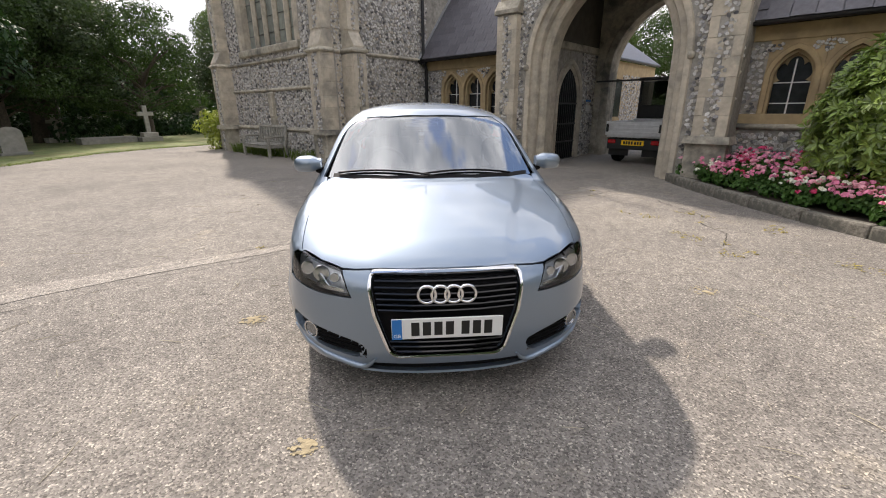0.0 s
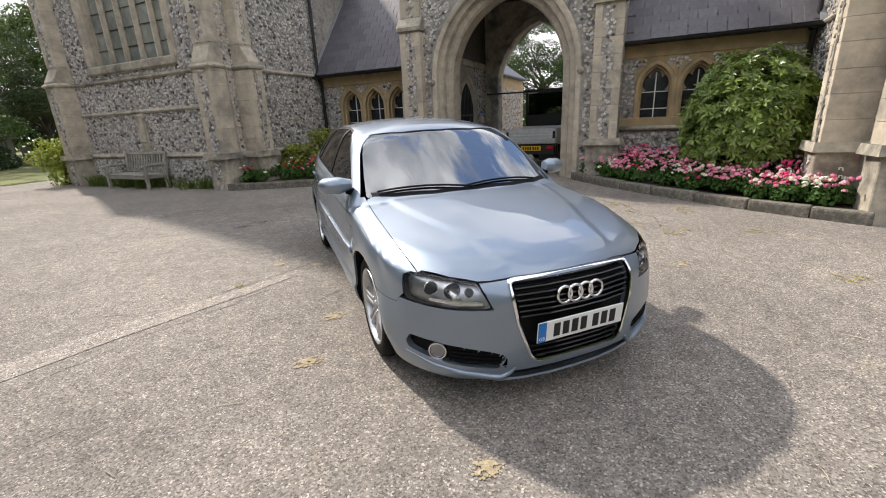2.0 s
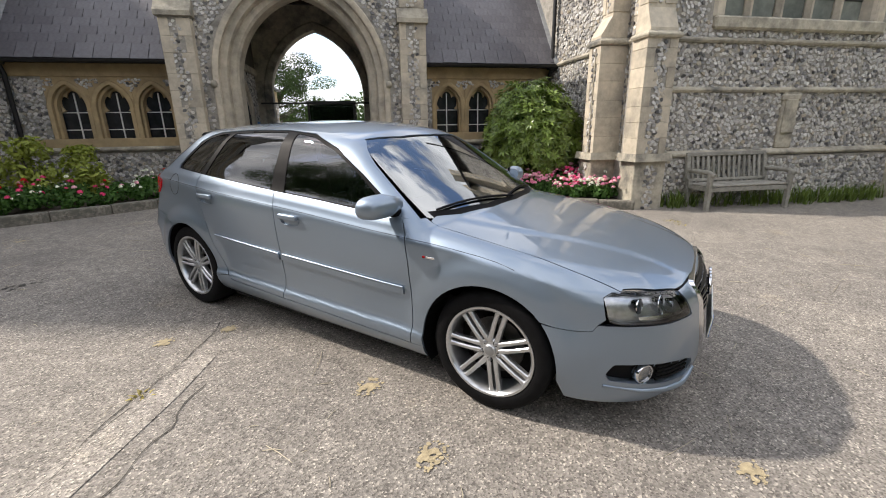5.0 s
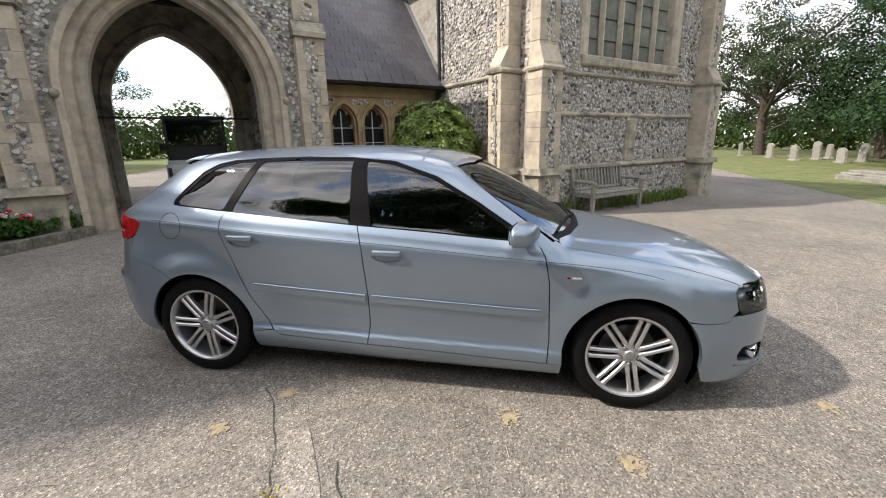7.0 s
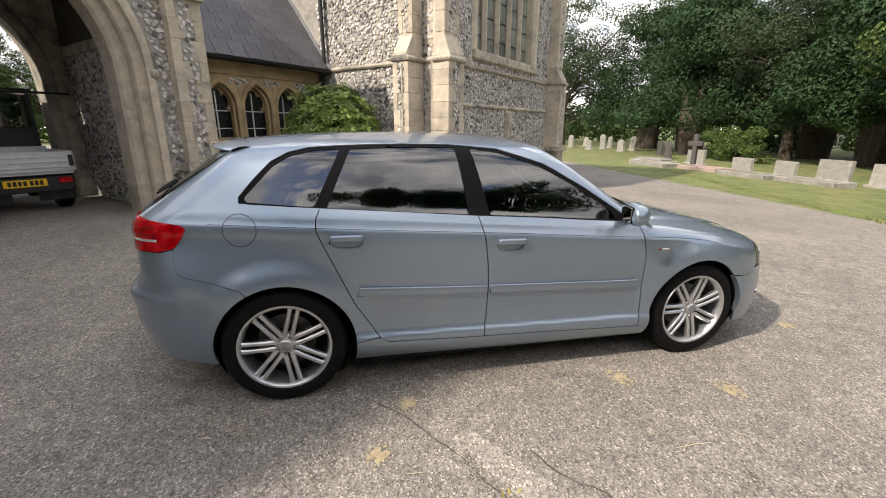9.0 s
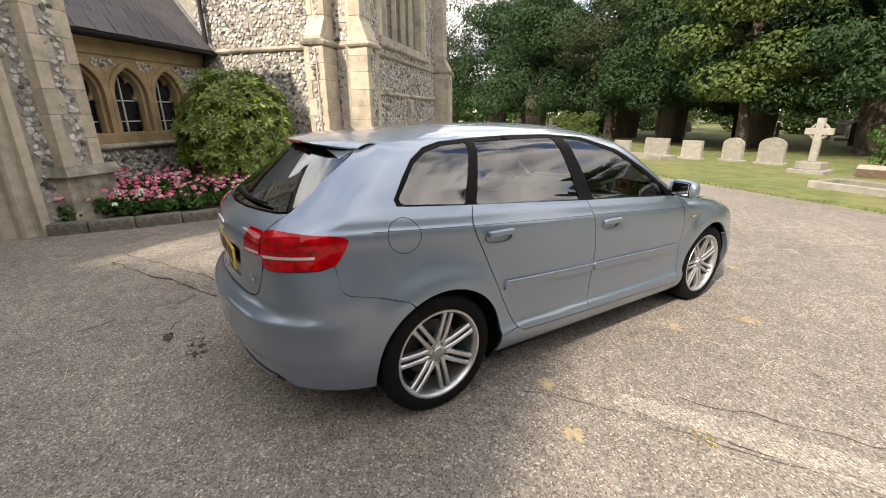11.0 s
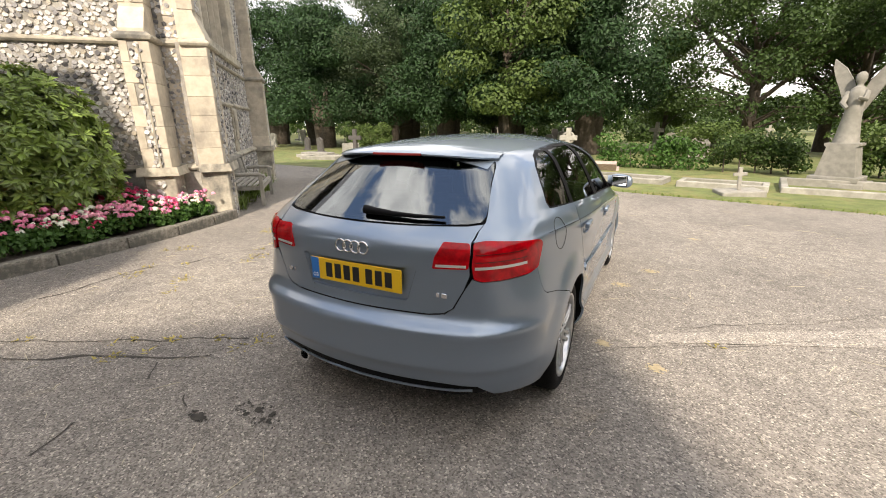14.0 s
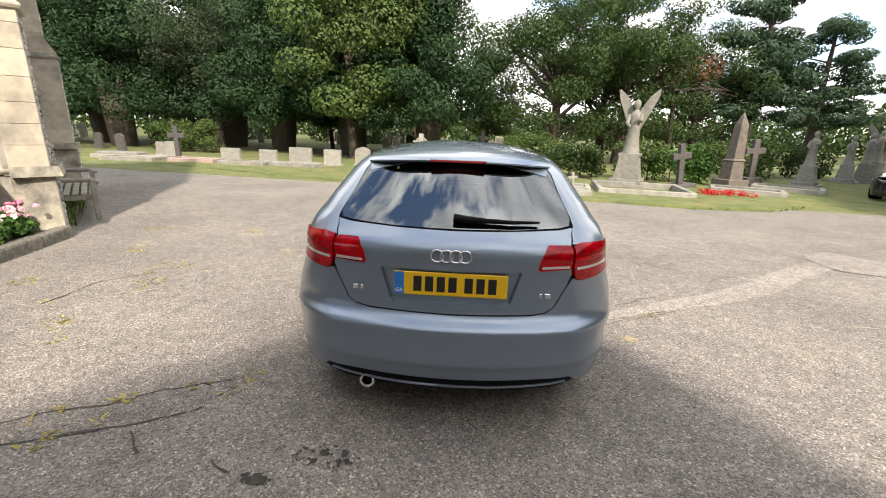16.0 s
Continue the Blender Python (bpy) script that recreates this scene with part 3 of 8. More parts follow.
def build_car():
    car = thing("car", CAR_POSE, "silver blue metallic five-door hatchback parked on the tarmac", "car")
    G = .0029   # half a shut line
    # places on the skin, met from the side, the front, the back and above
    sd = lru_cache(None)(lambda y, z: tuple(SKIN.hit((1.15, y, z), (-1, 0, 0), .9)[0]))
    fr = lru_cache(None)(lambda x, z: tuple(SKIN.hit((x, -2.5, z), (0, 1, 0), 1.2)[0]))
    rr = lru_cache(None)(lambda x, z: tuple(SKIN.hit((x, 2.5, z), (0, -1, 0), 1.3)[0]))
    tp = lru_cache(None)(lambda x, y: tuple(SKIN.hit((x, y, 1.6), (0, 0, -1), 1.2)[0]))
    sda = lambda pts: [sd(y, z) for y, z in pts]
    mx = lambda s, pts: [(s * p[0], p[1], p[2]) for p in pts]
    both = lambda half: list(half) + [(-p[0], p[1], p[2]) for p in half[-2:0:-1]]
    NOSE_C, TAIL_C, TOP_C, SLANT_C = Chart("nose"), Chart("tail"), Chart("top"), Chart("slant")

    # outlines on one flank
    door_front = [(-.742, .945), (-.775, .905), (-.800, .859), (-.826, .722), (-.843, .40), (-.836, .262)]
    door_mid = [(.238, .990), (.225, .95), (.206, .88), (.186, .72), (.176, .586), (.176, .42), (.190, .296)]
    door_rear = [(1.066, 1.048), (1.088, 1.0), (1.091, .95), (1.075, .905), (.912, .547), (.80, .362), (.775, .335), (.74, .318)]
    wing_seam = [(-1.612, .545), (-1.700, .540), (-1.755, .548), (-1.772, .575)]
    bumper_seam = [(1.757, .862), (1.757, .785), (1.745, .748), (1.72, .731), (1.585, .698), (1.462, .660)]
    DLO = [(1.40, 1.067), (1.452, 1.072), (1.455, 1.10), (1.385, 1.185), (1.305, 1.268), (1.22, 1.314), (1.115, 1.338), (.915, 1.352), (.62, 1.362), (.35, 1.361), (.067, 1.341), (-.197, 1.262), (-.445, 1.127), (-.633, 1.009), (-.735, .934)]
    DLO_LOW = [(-.625, .936), (-.20, .966), (.236, .992), (.65, 1.022), (1.07, 1.048)]
    # headlight
    hl_top = [fr(.776, .695), fr(.745, .712), fr(.70, .716), fr(.60, .703), fr(.494, .686)]
    hl_low = [fr(.478, .640), fr(.452, .574), fr(.47, .570), fr(.62, .572), fr(.765, .577), fr(.786, .59)]
    lamp_seam = [fr(.70, .720), fr(.60, .707), fr(.490, .690)]
    screen_edge = [(0, -1.085, .925), (.30, -1.055, .92), (.55, -.975, .92), (.70, -.885, .913), (.735, -.845, .918), (.700, -.66, 1.045), (.655, -.47, 1.175), (.606, -.315, 1.29), (.575, -.29, 1.312), (.30, -.385, 1.316), (0, -.41, 1.319)]
    intake = [fr(.785, .398), fr(.800, .350), fr(.790, .318), fr(.70, .292), fr(.60, .275), fr(.50, .259), fr(.44, .251), fr(.412, .268), fr(.392, .305), fr(.405, .330), fr(.47, .352), fr(.60, .378), fr(.70, .393)]
    intake = rounded(intake, .014)

    seam_x = spline([(-1.835, .722), (-1.65, .742), (-1.4, .752), (-1.2, .752), (-1.0, .745), (-.93, .742), (-.86, .744)])
    seam_y = [-1.835 + .975 * k / 30 for k in range(31)]
    for s in (-1, 1):
        SIDE = Chart("side", s)
        P = lambda name, ring, mt=M_PAINT, **k: panel(name, mx(s, ring), k.pop("chart", SIDE), mt, k.pop("parent", car), holes=[mx(s, h) for h in k.pop("holes", ())], **k)
        # front wing, from the door to the lamp
        top = [tp(float(seam_x(y)), y) for y in seam_y]
        ring = [sd(-.752, .930)] + [sd(y - G * 2, z) for y, z in door_front[1:]] + sda(arc(AXLE_F, .318, ARCH, -9, 138)) + sda(wing_seam) + [fr(.790, .60), hl_top[0], hl_top[1]] + top
        P("front_wing", ring, cell=.014)
        # doors
        cups = [sda([(yc + .080 * math.copysign(abs(math.cos(a))**.6, math.cos(a)), zc + .002 + (.020 if math.sin(a) > 0 else .038) * abs(math.sin(a))**.7 * math.copysign(1, math.sin(a))) for a in [i * math.pi / 12 for i in range(24)]]) for yc, zc in HANDLES]
        ring = sda([(-.70, .938)] + DLO_LOW[:3]) + [sd(y - G, z) for y, z in door_mid] + [sd(-.30, .282)] + sda(door_front[::-1])
        fd = P("front_door", ring, cell=.0135, holes=[cups[0]])
        ring = [sd(y + G, z) for y, z in door_mid[::-1]] + sda(DLO_LOW[2:]) + [sd(y - G, z) for y, z in door_rear] + [sd(.45, .306)]
        rd = P("rear_door", ring, cell=.0135, holes=[cups[1]])
        # sill
        ring = sda([(-.838, .257), (-.30, .277), (.19, .291), (.45, .301), (.74, .313), (.785, .343), (.908, .329), (.918, .20), (.0, .178), (-.915, .175), (-.918, .262)])
        P("sill", ring)
        # rear wing with pillars and roof rail
        cant = [(.745, -.845, .925), (.708, -.66, 1.052), (.663, -.47, 1.182), (.613, -.315, 1.297), (.58, -.25, 1.33), (.563, -.05, 1.36), (.553, .25, 1.38), (.543, .7, 1.39), (.522, 1.2, 1.372), (.49, 1.5, 1.34)]
        gate_edge = [rr(.488, 1.295), rr(.520, 1.205), rr(.565, 1.085), rr(.570, 1.062), rr(.558, 1.03), rr(.552, .994)]
        lamp_top = [rr(.60, .998), rr(.66, .995), sd(1.76, .982), sd(1.714, .974)]
        lamp_front = sda([(1.692, .960), (1.710, .920), (1.742, .876), (1.757, .862)])
        ring = cant + gate_edge + lamp_top + lamp_front + sda(bumper_seam[1:]) + sda(arc(AXLE_R, .318, ARCH, 62, 183)) + sda([(.907, .333), (.793, .347)]) + [sd(y + G, z) for y, z in door_rear[5::-1]] + sda(DLO)
        P("rear_wing", ring, cell=.0145)
        # black window surround with the three side windows
        Q = rounded(sda([(1.095, 1.056), (1.418, 1.079), (1.432, 1.10), (1.30, 1.245), (1.215, 1.298), (1.09, 1.328), (.955, 1.337)]), .02)
        R = rounded(sda([(.285, 1.003), (1.035, 1.050), (.905, 1.338), (.62, 1.349), (.325, 1.350)]), .018)
        F = rounded(sda([(.165, .996), (.236, 1.346), (.06, 1.325), (-.17, 1.25), (-.40, 1.130), (-.585, 1.01), (-.645, .947)]), .018)
        P("window_trim", sda(DLO + DLO_LOW), M_TRIM, holes=[Q, R, F], off=-.006, depth=.02)
        for nm, w in (("quarter_window", Q), ("rear_side_window", R), ("front_side_window", F)):
            P(nm, w, M_CARGLASS, off=-.010, depth=0, label="dark tinted window glass", cell=.03, upright=.30)
        # rubbing strips
        for y0, z0, y1, z1, pr in ((-.792, .533, .163, .563, fd), (.190, .564, .900, .594, rd)):
            ring = sda([(y0, z0), (y1, z1), (y1 - (.016 if y1 > .5 else 0), z1 + .042), (y0, z0 + .040)])
            P("door_moulding", ring, off=.012, depth=.013, cell=.02, parent=pr)
            # black strip laid on the door as the shade below the moulding
            P("moulding_gap", sda([(y0, z0 - .005), (y1, z1 - .005), (y1, z1 + .002), (y0, z0 + .002)]), M_SHUT, off=.003, depth=.003, cell=.03, parent=pr)
            edge = [Vector(p) for p in sda([(y0 + (y1 - .016 - y0) * k / 12, z0 + .038 + (z1 - z0 + .002) * k / 12) for k in range(13)])]
            part("moulding_edge", tube(bmesh.new(), [(s * (p.x + .009), p.y, p.z) for p in edge], .006, 8), M_PAINT, pr, smooth=60)
        # door handles over dished cups
        for (yc, zc), cup, pr in zip(HANDLES, cups, (fd, rd)):
            P("handle_cup", [tuple(Vector(sd(yc, zc)) + (Vector(p) - Vector(sd(yc, zc))) * 1.05) for p in cup], M_PAINT, off=-.0085, depth=0, cell=.02, parent=pr)
            lip = [(s * (p[0] + .0008), p[1], p[2]) for p in cup[12:] + cup[:1]]
            part("cup_lip", tube(bmesh.new(), lip, .0026, 6), M_PAINT, pr, smooth=60)
            bx = sd(yc, zc + .012)[0]
            bm = bmesh.new()
            box(bm, bx + .004, bx + .030, yc - .080, yc + .080, zc + .002, zc + .034, .010, seg=3)
            part("door_handle", mesh_of(bm, "door_handle", 40), M_PAINT, pr, m=Matrix.Diagonal((s, 1, 1, 1)))
        # thin black line along the shoulder, standing in for the crease's shade
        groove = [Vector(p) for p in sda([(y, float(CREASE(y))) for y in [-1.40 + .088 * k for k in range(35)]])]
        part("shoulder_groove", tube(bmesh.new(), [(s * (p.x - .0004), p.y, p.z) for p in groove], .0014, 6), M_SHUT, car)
        # small badge on the front wing
        bx = sd(-.965, .760)[0]
        bd = new("wing_badge")
        bd.parent = car
        for yb, wb, mb in ((-.925, .016, M_TAILRED), (-.965, .05, M_CHROME)):
            part("badge_bar", one_box(s * (bx - .001), s * (bx + .003), yb - wb / 2, yb + wb / 2, .755, .766, .001), mb, bd)
        # tail lamp on the wing
        lamp = lamp_top[::-1] + [rr(.556, .990), rr(.562, .90), rr(.572, .842), rr(.60, .832), rr(.68, .836), sd(1.82, .846)] + lamp_front[::-1]
        lp = P("tail_lamp", rounded(lamp, .010, 3), M_TAILRED, chart=TAIL_C, off=.007, depth=.03, cell=.012, label="red tail lamp with clear stripe")
        for z0, z1, mt, nm in ((.884, .896, M_LENS, "reversing_stripe"), (.914, .917, M_UNLIT, "lamp_rib"), (.945, .948, M_UNLIT, "lamp_rib")):
            band = [rr(.575, z0), rr(.67, z0 + .004), sd(1.83, z0 + .008), sd(1.83, z1 + .008), rr(.67, z1 + .004), rr(.575, z1)]
            P(nm, band, mt, chart=TAIL_C, off=.009, depth=.003, cell=.012, parent=lp)
        # intake recess with bars and the fog lamp
        P("air_intake", intake, M_BLACKPLASTIC, chart=NOSE_C, off=-.035, depth=0, cell=.02, label="black plastic air intake")
        for k in range(4):
            z = .278 + .021 * k
            xa, xb = .415, .640
            pts = [Vector(fr(xa + (xb - xa) * t / 6, z + .022 * t / 6)) + Vector((0, .014, 0)) for t in range(7)]
            part("intake_bar", tube(bmesh.new(), [(s * p.x, p.y, p.z) for p in pts], .0055, 6), M_TRIM, car, smooth=60)
        c, n = SKIN.hit((s * .690, -2.5, .334), (0, 1, 0), 1.2)
        n = (n + Vector((0, -.35, 0))).normalized()
        fm = Matrix.Translation(c - n * .016) @ n.to_track_quat('Z', 'Y').to_matrix().to_4x4()
        fog = part("fog_lamp", lathe(bmesh.new(), [(0, .004), (.02, .006), (.038, .002), (.043, -.03)], 28, fm), M_LENSDARK, car, smooth=40, label="round fog lamp with chrome ring")
        part("chrome_ring", lathe(bmesh.new(), [(.039, .002), (.040, .008), (.046, .008), (.049, .002), (.047, -.02), (.041, -.02)], 32, fm, True), M_CHROME, fog, smooth=40)
        # flange that sweeps under the intake
        path = [fr(.800, .292), fr(.70, .258), fr(.60, .236), fr(.50, .215), fr(.44, .200), fr(.405, .198), fr(.372, .224), fr(.345, .258)]
        rad = [.006, .010, .013, .015, .016, .015, .011, .006]
        part("bumper_flange", tube(bmesh.new(), [(s * x, y - .004, z) for x, y, z in path], rad, 12), M_PAINT, car, smooth=80)
        # headlight: reflector bowls under a clear lens
        ring = rounded(hl_top + hl_low, [.012, .01, .01, .02, .014, .02, .012, .02, .03, .02, .02])
        hl = P("headlight", ring, M_LAMPBASE, chart=NOSE_C, off=-.040, depth=0, cell=.016, label="clear headlight with chrome reflectors")
        P("lamp_rim", ring, M_TRIMGLOSS, chart=NOSE_C, off=-.004, depth=.040, cell=.02, parent=hl, holes=[[tuple(Vector((.628, p[1], .640)) + (Vector(p) - Vector((.628, p[1], .640))) * .968) for p in ring]])
        for hx, hz, r in ((.688, .650, .034), (.605, .648, .040), (.535, .640, .022)):
            c, n = SKIN.hit((s * hx, -2.5, hz), (0, 1, 0), 1.2)
            n = (n * .4 + Vector((0, -1, 0))).normalized()
            hm = Matrix.Translation(c - n * .056) @ n.to_track_quat('Z', 'Y').to_matrix().to_4x4()
            part("reflector", lathe(bmesh.new(), [(r, .03), (r * .93, .026), (r * .8, .004), (r * .5, -.012), (.0001, -.016)], 24, hm), M_BOWL, hl, smooth=50)
            part("chrome_ring", lathe(bmesh.new(), [(r * .97, .029), (r, .032), (r * 1.04, .029), (r, .026)], 24, hm, True), M_CHROME, hl, smooth=50)
            part("bulb", lathe(bmesh.new(), [(.0001, .010), (.006, .006), (.007, -.014)], 12, hm), M_CHROME, hl, smooth=60)
        P("indicator_blade", [fr(.71, .592), fr(.60, .586), fr(.49, .584), fr(.492, .600), fr(.57, .606), fr(.60, .64), fr(.63, .668), fr(.645, .668), fr(.62, .63), fr(.62, .606), fr(.71, .606)], M_REFLECT, chart=NOSE_C, off=-.018, depth=.01, cell=.02, parent=hl)
        P("lens", ring, M_CLEAR, chart=NOSE_C, off=-.002, depth=0, cell=.02, parent=hl)
        # door mirror
        mir = new("door_mirror")
        mir.parent = car
        rows = []
        for i in range(17):
            t = i / 16
            x = .805 + .215 * t
            f = max(0, 1 - ((t - .48) / .54)**4)**.5 if t > .48 else float(.62 + .38 * smoothstep(t / .4))
            hh, dd = .060 * f, .090 * f
            zc, yc = 1.003 - .012 * t, -.700 + .065 * t
            rows.append([(s * x, yc - dd * math.copysign(abs(math.cos(a))**.75, math.cos(a)) * (1.0 if math.cos(a) > 0 else .42), zc + hh * math.copysign(abs(math.sin(a))**.8, math.sin(a))) for a in [2 * math.pi * k / 24 for k in range(25)]])
        rows.insert(0, [(s * .803, -.70, 1.003)] * 25)
        rows.append([(s * 1.024, -.638, .990)] * 25)
        v = [p for r in rows for p in r]
        f = [(i * 25 + j, i * 25 + j + 1, i * 25 + j + 26, i * 25 + j + 25) for i in range(18) for j in range(24)]
        me = bpy.data.meshes.new("housing")
        me.from_pydata(v, [], f)
        bm = bmesh.new()
        bm.from_mesh(me)
        bmesh.ops.remove_doubles(bm, verts=bm.verts, dist=.0004)
        part("housing", bm, M_PAINT, mir, smooth=50)
        part("mirror_rim", one_box(-.071, .071, -.006, .006, -.047, .047, .005, m=pose(s * .912, -.632, .998, 0, 0, s * 14)), M_TRIM, mir)
        part("mirror_glass", one_box(-.066, .066, .004, .010, -.042, .042, .003, m=pose(s * .912, -.632, .998, 0, 0, s * 14)), M_MIRROR, mir)
        part("mirror_foot", tube(bmesh.new(), [(s * .745, -.72, .925), (s * .785, -.715, .945), (s * .84, -.70, .962)], [.034, .03, .026], 10), M_TRIM, mir, smooth=60)
        P("mirror_triangle", sda([(-.742, .936), (-.625, .938), (-.605, 1.015)]), M_TRIM, off=.002, depth=.006, cell=.03, parent=mir)
        # dark body shell behind the shut lines, and the wheel housings
        ring = sda(DLO_LOW) + sda([(1.40, 1.00), (1.62, .92), (1.62, .75)]) + sda(arc(AXLE_R, .318, ARCH + .012, 62, 180)) + sda([(.89, .22), (-.89, .20)]) + sda(arc(AXLE_F, .318, ARCH + .012, 0, 140)) + sda([(-1.62, .56), (-1.62, .68), (-1.2, .78), (-.80, .84)])
        P("inner_shell", ring, M_SHUT, off=-.012, depth=0, cell=.03)
        for yc, nm in ((AXLE_F, "front_arch_liner"), (AXLE_R, "rear_arch_liner")):
            bm = bmesh.new()
            a = arc(yc, .318, ARCH + .003, -25, 205, 22)
            v0 = [bm.verts.new((s * (sd(y, max(z, .2))[0] - .010), y, z)) for y, z in a]
            v1 = [bm.verts.new((s * .56, y, z)) for y, z in a]
            for i in range(22):
                bm.faces.new((v0[i], v0[i + 1], v1[i + 1], v1[i]))
            bm.faces.new(v1)
            part(nm, bm, M_BLACKPLASTIC, car)
    P = lambda name, ring, chart, mt=M_PAINT, **k: panel(name, ring, chart, mt, k.pop("parent", car), **k)
    # bonnet, roof and windscreen
    bon = [(0, -1.065, .95), (.30, -1.04, .94), (.55, -.962, .93), (.69, -.885, .92), tp(.735, -.885)] + [tp(float(seam_x(y)) - .0042, y) for y in seam_y[-2::-1]] + lamp_seam + [fr(.43, .690), fr(.365, .694), fr(.20, .697), fr(0, .698)]
    P("bonnet", both(bon), TOP_C, depth=.012)
    P("bonnet_slot", both([tp(.737, -1.84)] + lamp_seam + [fr(.42, .680), fr(.25, .683), fr(0, .684), tp(0, -2.02), tp(.3, -2.0), tp(.6, -1.88)]), TOP_C, M_SHUT, off=-.010, depth=0)
    rf = [(0, -.395, 1.34), (.30, -.37, 1.335), (.575, -.275, 1.325), (.557, -.05, 1.36), (.547, .25, 1.38), (.537, .7, 1.385), (.516, 1.2, 1.37), (.484, 1.5, 1.345), (.47, 1.60, 1.335), (0, 1.62, 1.35)]
    P("roof", both(rf), TOP_C, depth=.01, cell=.03)
    P("windscreen", both(screen_edge), SLANT_C, M_SCREEN, off=-.004, depth=.006, cell=.03, label="windscreen reflecting the clouds")
    inner = [(x * .968, y * .972 - .017, z) for x, y, z in screen_edge]
    P("windscreen_border", both(screen_edge), SLANT_C, M_TRIM, off=-.008, depth=0, holes=[both(inner)], cell=.03)
    P("scuttle", both([(0, -1.09, .93), (.30, -1.06, .93), (.55, -.985, .92), (.70, -.895, .915), (.70, -.84, .95), (.55, -.92, .95), (.30, -1.0, .95), (0, -1.03, .96)]), TOP_C, M_BLACKPLASTIC, off=-.002, depth=.01)
    for x0, y0, x1, y1 in ((.56, -.935, -.08, -1.035), (-.02, -1.045, -.66, -.875)):
        pts = [Vector(tp(x0 + (x1 - x0) * t / 8, y0 + (y1 - y0) * t / 8 + .012)) + Vector((0, -.008, .006)) for t in range(9)]
        part("wiper", tube(bmesh.new(), pts, [.0075] * 9, 6), M_BLACKPLASTIC, car, smooth=60)
    # front bumper with the framed grille and the two intakes
    GR = rounded([(-.348, -2.15, .682), (.348, -2.15, .682), (.355, -2.15, .62), (.338, -2.16, .50), (.275, -2.17, .312), (.240, -2.17, .287), (-.240, -2.17, .287), (-.275, -2.17, .312), (-.338, -2.16, .50), (-.355, -2.15, .62)], .02)
    GR = [fr(p[0], p[2]) for p in GR]
    bump = [fr(0, .692), fr(.365, .688), fr(.43, .684), fr(.486, .682), fr(.472, .640), fr(.444, .566), fr(.47, .564), fr(.62, .566), fr(.765, .571)] + [sd(y, z - .003) for y, z in wing_seam[::-1]] + sda(arc(AXLE_F, .318, ARCH, 140, 186, 8)) + [sd(-1.66, .195), fr(.70, .185), fr(.60, .178), fr(.46, .166), fr(.42, .172), fr(.365, .232), fr(.20, .236), fr(0, .237)]
    P("front_bumper", both(bump), NOSE_C, holes=[GR, mx(1, intake), mx(-1, intake)], depth=.035, cell=.013)
    P("chin", both([fr(0, .232), fr(.36, .228), fr(.42, .17), fr(.60, .16), fr(.60, .14), fr(0, .14)]), NOSE_C, M_BLACKPLASTIC, off=-.02, depth=0)
    pts = [Vector(fr(x, .168)) + Vector((0, -.004, 0)) for x in (-.42, -.30, -.15, 0, .15, .30, .42)]
    part("splitter", sweep(bmesh.new(), pts, [(-.008, -.02), (-.007, .010), (.004, .014), (.008, .006), (.008, -.02)], Vector((0, -1, 0))), M_PAINT, car, smooth=40)
    P("nose_structure", both([fr(0, .66), fr(.74, .66), fr(.80, .56), fr(.80, .24), fr(.60, .20), fr(0, .20)]), NOSE_C, M_BLACKPLASTIC, off=-.075, depth=0, cell=.03)
    grille = P("grille", GR, NOSE_C, M_BLACKPLASTIC, off=-.032, depth=0, label="black slatted grille in a chrome frame")
    path = [Vector(p) + Vector((0, -.001, 0)) for p in GR]
    part("chrome_frame", sweep(bmesh.new(), path, [(-.013, -.012), (-.011, .010), (-.004, .014), (.003, .011), (.005, -.012)], Vector((0, -1, 0)), True), M_CHROME, grille, smooth=50)
    for k in range(15):
        z = .305 + .0265 * k
        hw = lerp([(.285, .225), (.315, .265), (.50, .325), (.62, .342), (.70, .336)], z) - .006
        if .375 < z < .505:
            continue
        pts = [Vector(fr(x, z)) + Vector((0, .012, 0)) for x in (-hw, -hw * .5, 0, hw * .5, hw)]
        part("slat", sweep(bmesh.new(), pts, [(-.005, -.012), (-.005, .008), (0, .011), (.005, .008), (.005, -.012)], Vector((0, -1, 0))), M_TRIMGLOSS, grille)
    # front emblem: plain linked rings
    emb = new("front_emblem")
    emb.parent = car
    for k in range(4):
        x = (k - 1.5) * .062
        tm = Matrix.Translation((x, fr(x, .600)[1] - .006 - .001 * (k % 2), .600)) @ pose(0, 0, 0, 85)
        part("ring", ring_mesh(.0405, .0075, tm), M_CHROME, emb, smooth=60)
    number_plate("front_number_plate", car, pose(0, fr(0, .44)[1] - .012, .440, 4), (.86, .86, .84), "front")
    # tailgate
    gate = [rr(0, .664), rr(.38, .667), rr(.445, .676), rr(.483, .700), rr(.530, .79), rr(.556, .860), rr(.549, .900), rr(.545, .99), rr(.553, 1.03), rr(.565, 1.054), rr(.50, 1.046), rr(.25, 1.040), rr(0, 1.038)]
    REC = rounded([rr(-.326, .870), rr(.326, .870), rr(.278, .714), rr(-.278, .714)], .014)
    gt = P("tailgate", both(gate), TAIL_C, holes=[REC], depth=.016, cell=.014)
    P("plate_recess", REC, TAIL_C, off=-.016, depth=0, parent=gt)
    bm = bmesh.new()   # sloping walls of the recess
    mid = Vector((0, 2.05, .79))
    n = len(REC)
    va = [bm.verts.new(Vector(p) + Vector((0, -.001, 0))) for p in REC]
    vb = [bm.verts.new(mid + (Vector(p) - mid) * .965 + Vector((0, -.018, 0))) for p in REC]
    for i in range(n):
        bm.faces.new((va[i], va[(i + 1) % n], vb[(i + 1) % n], vb[i]))
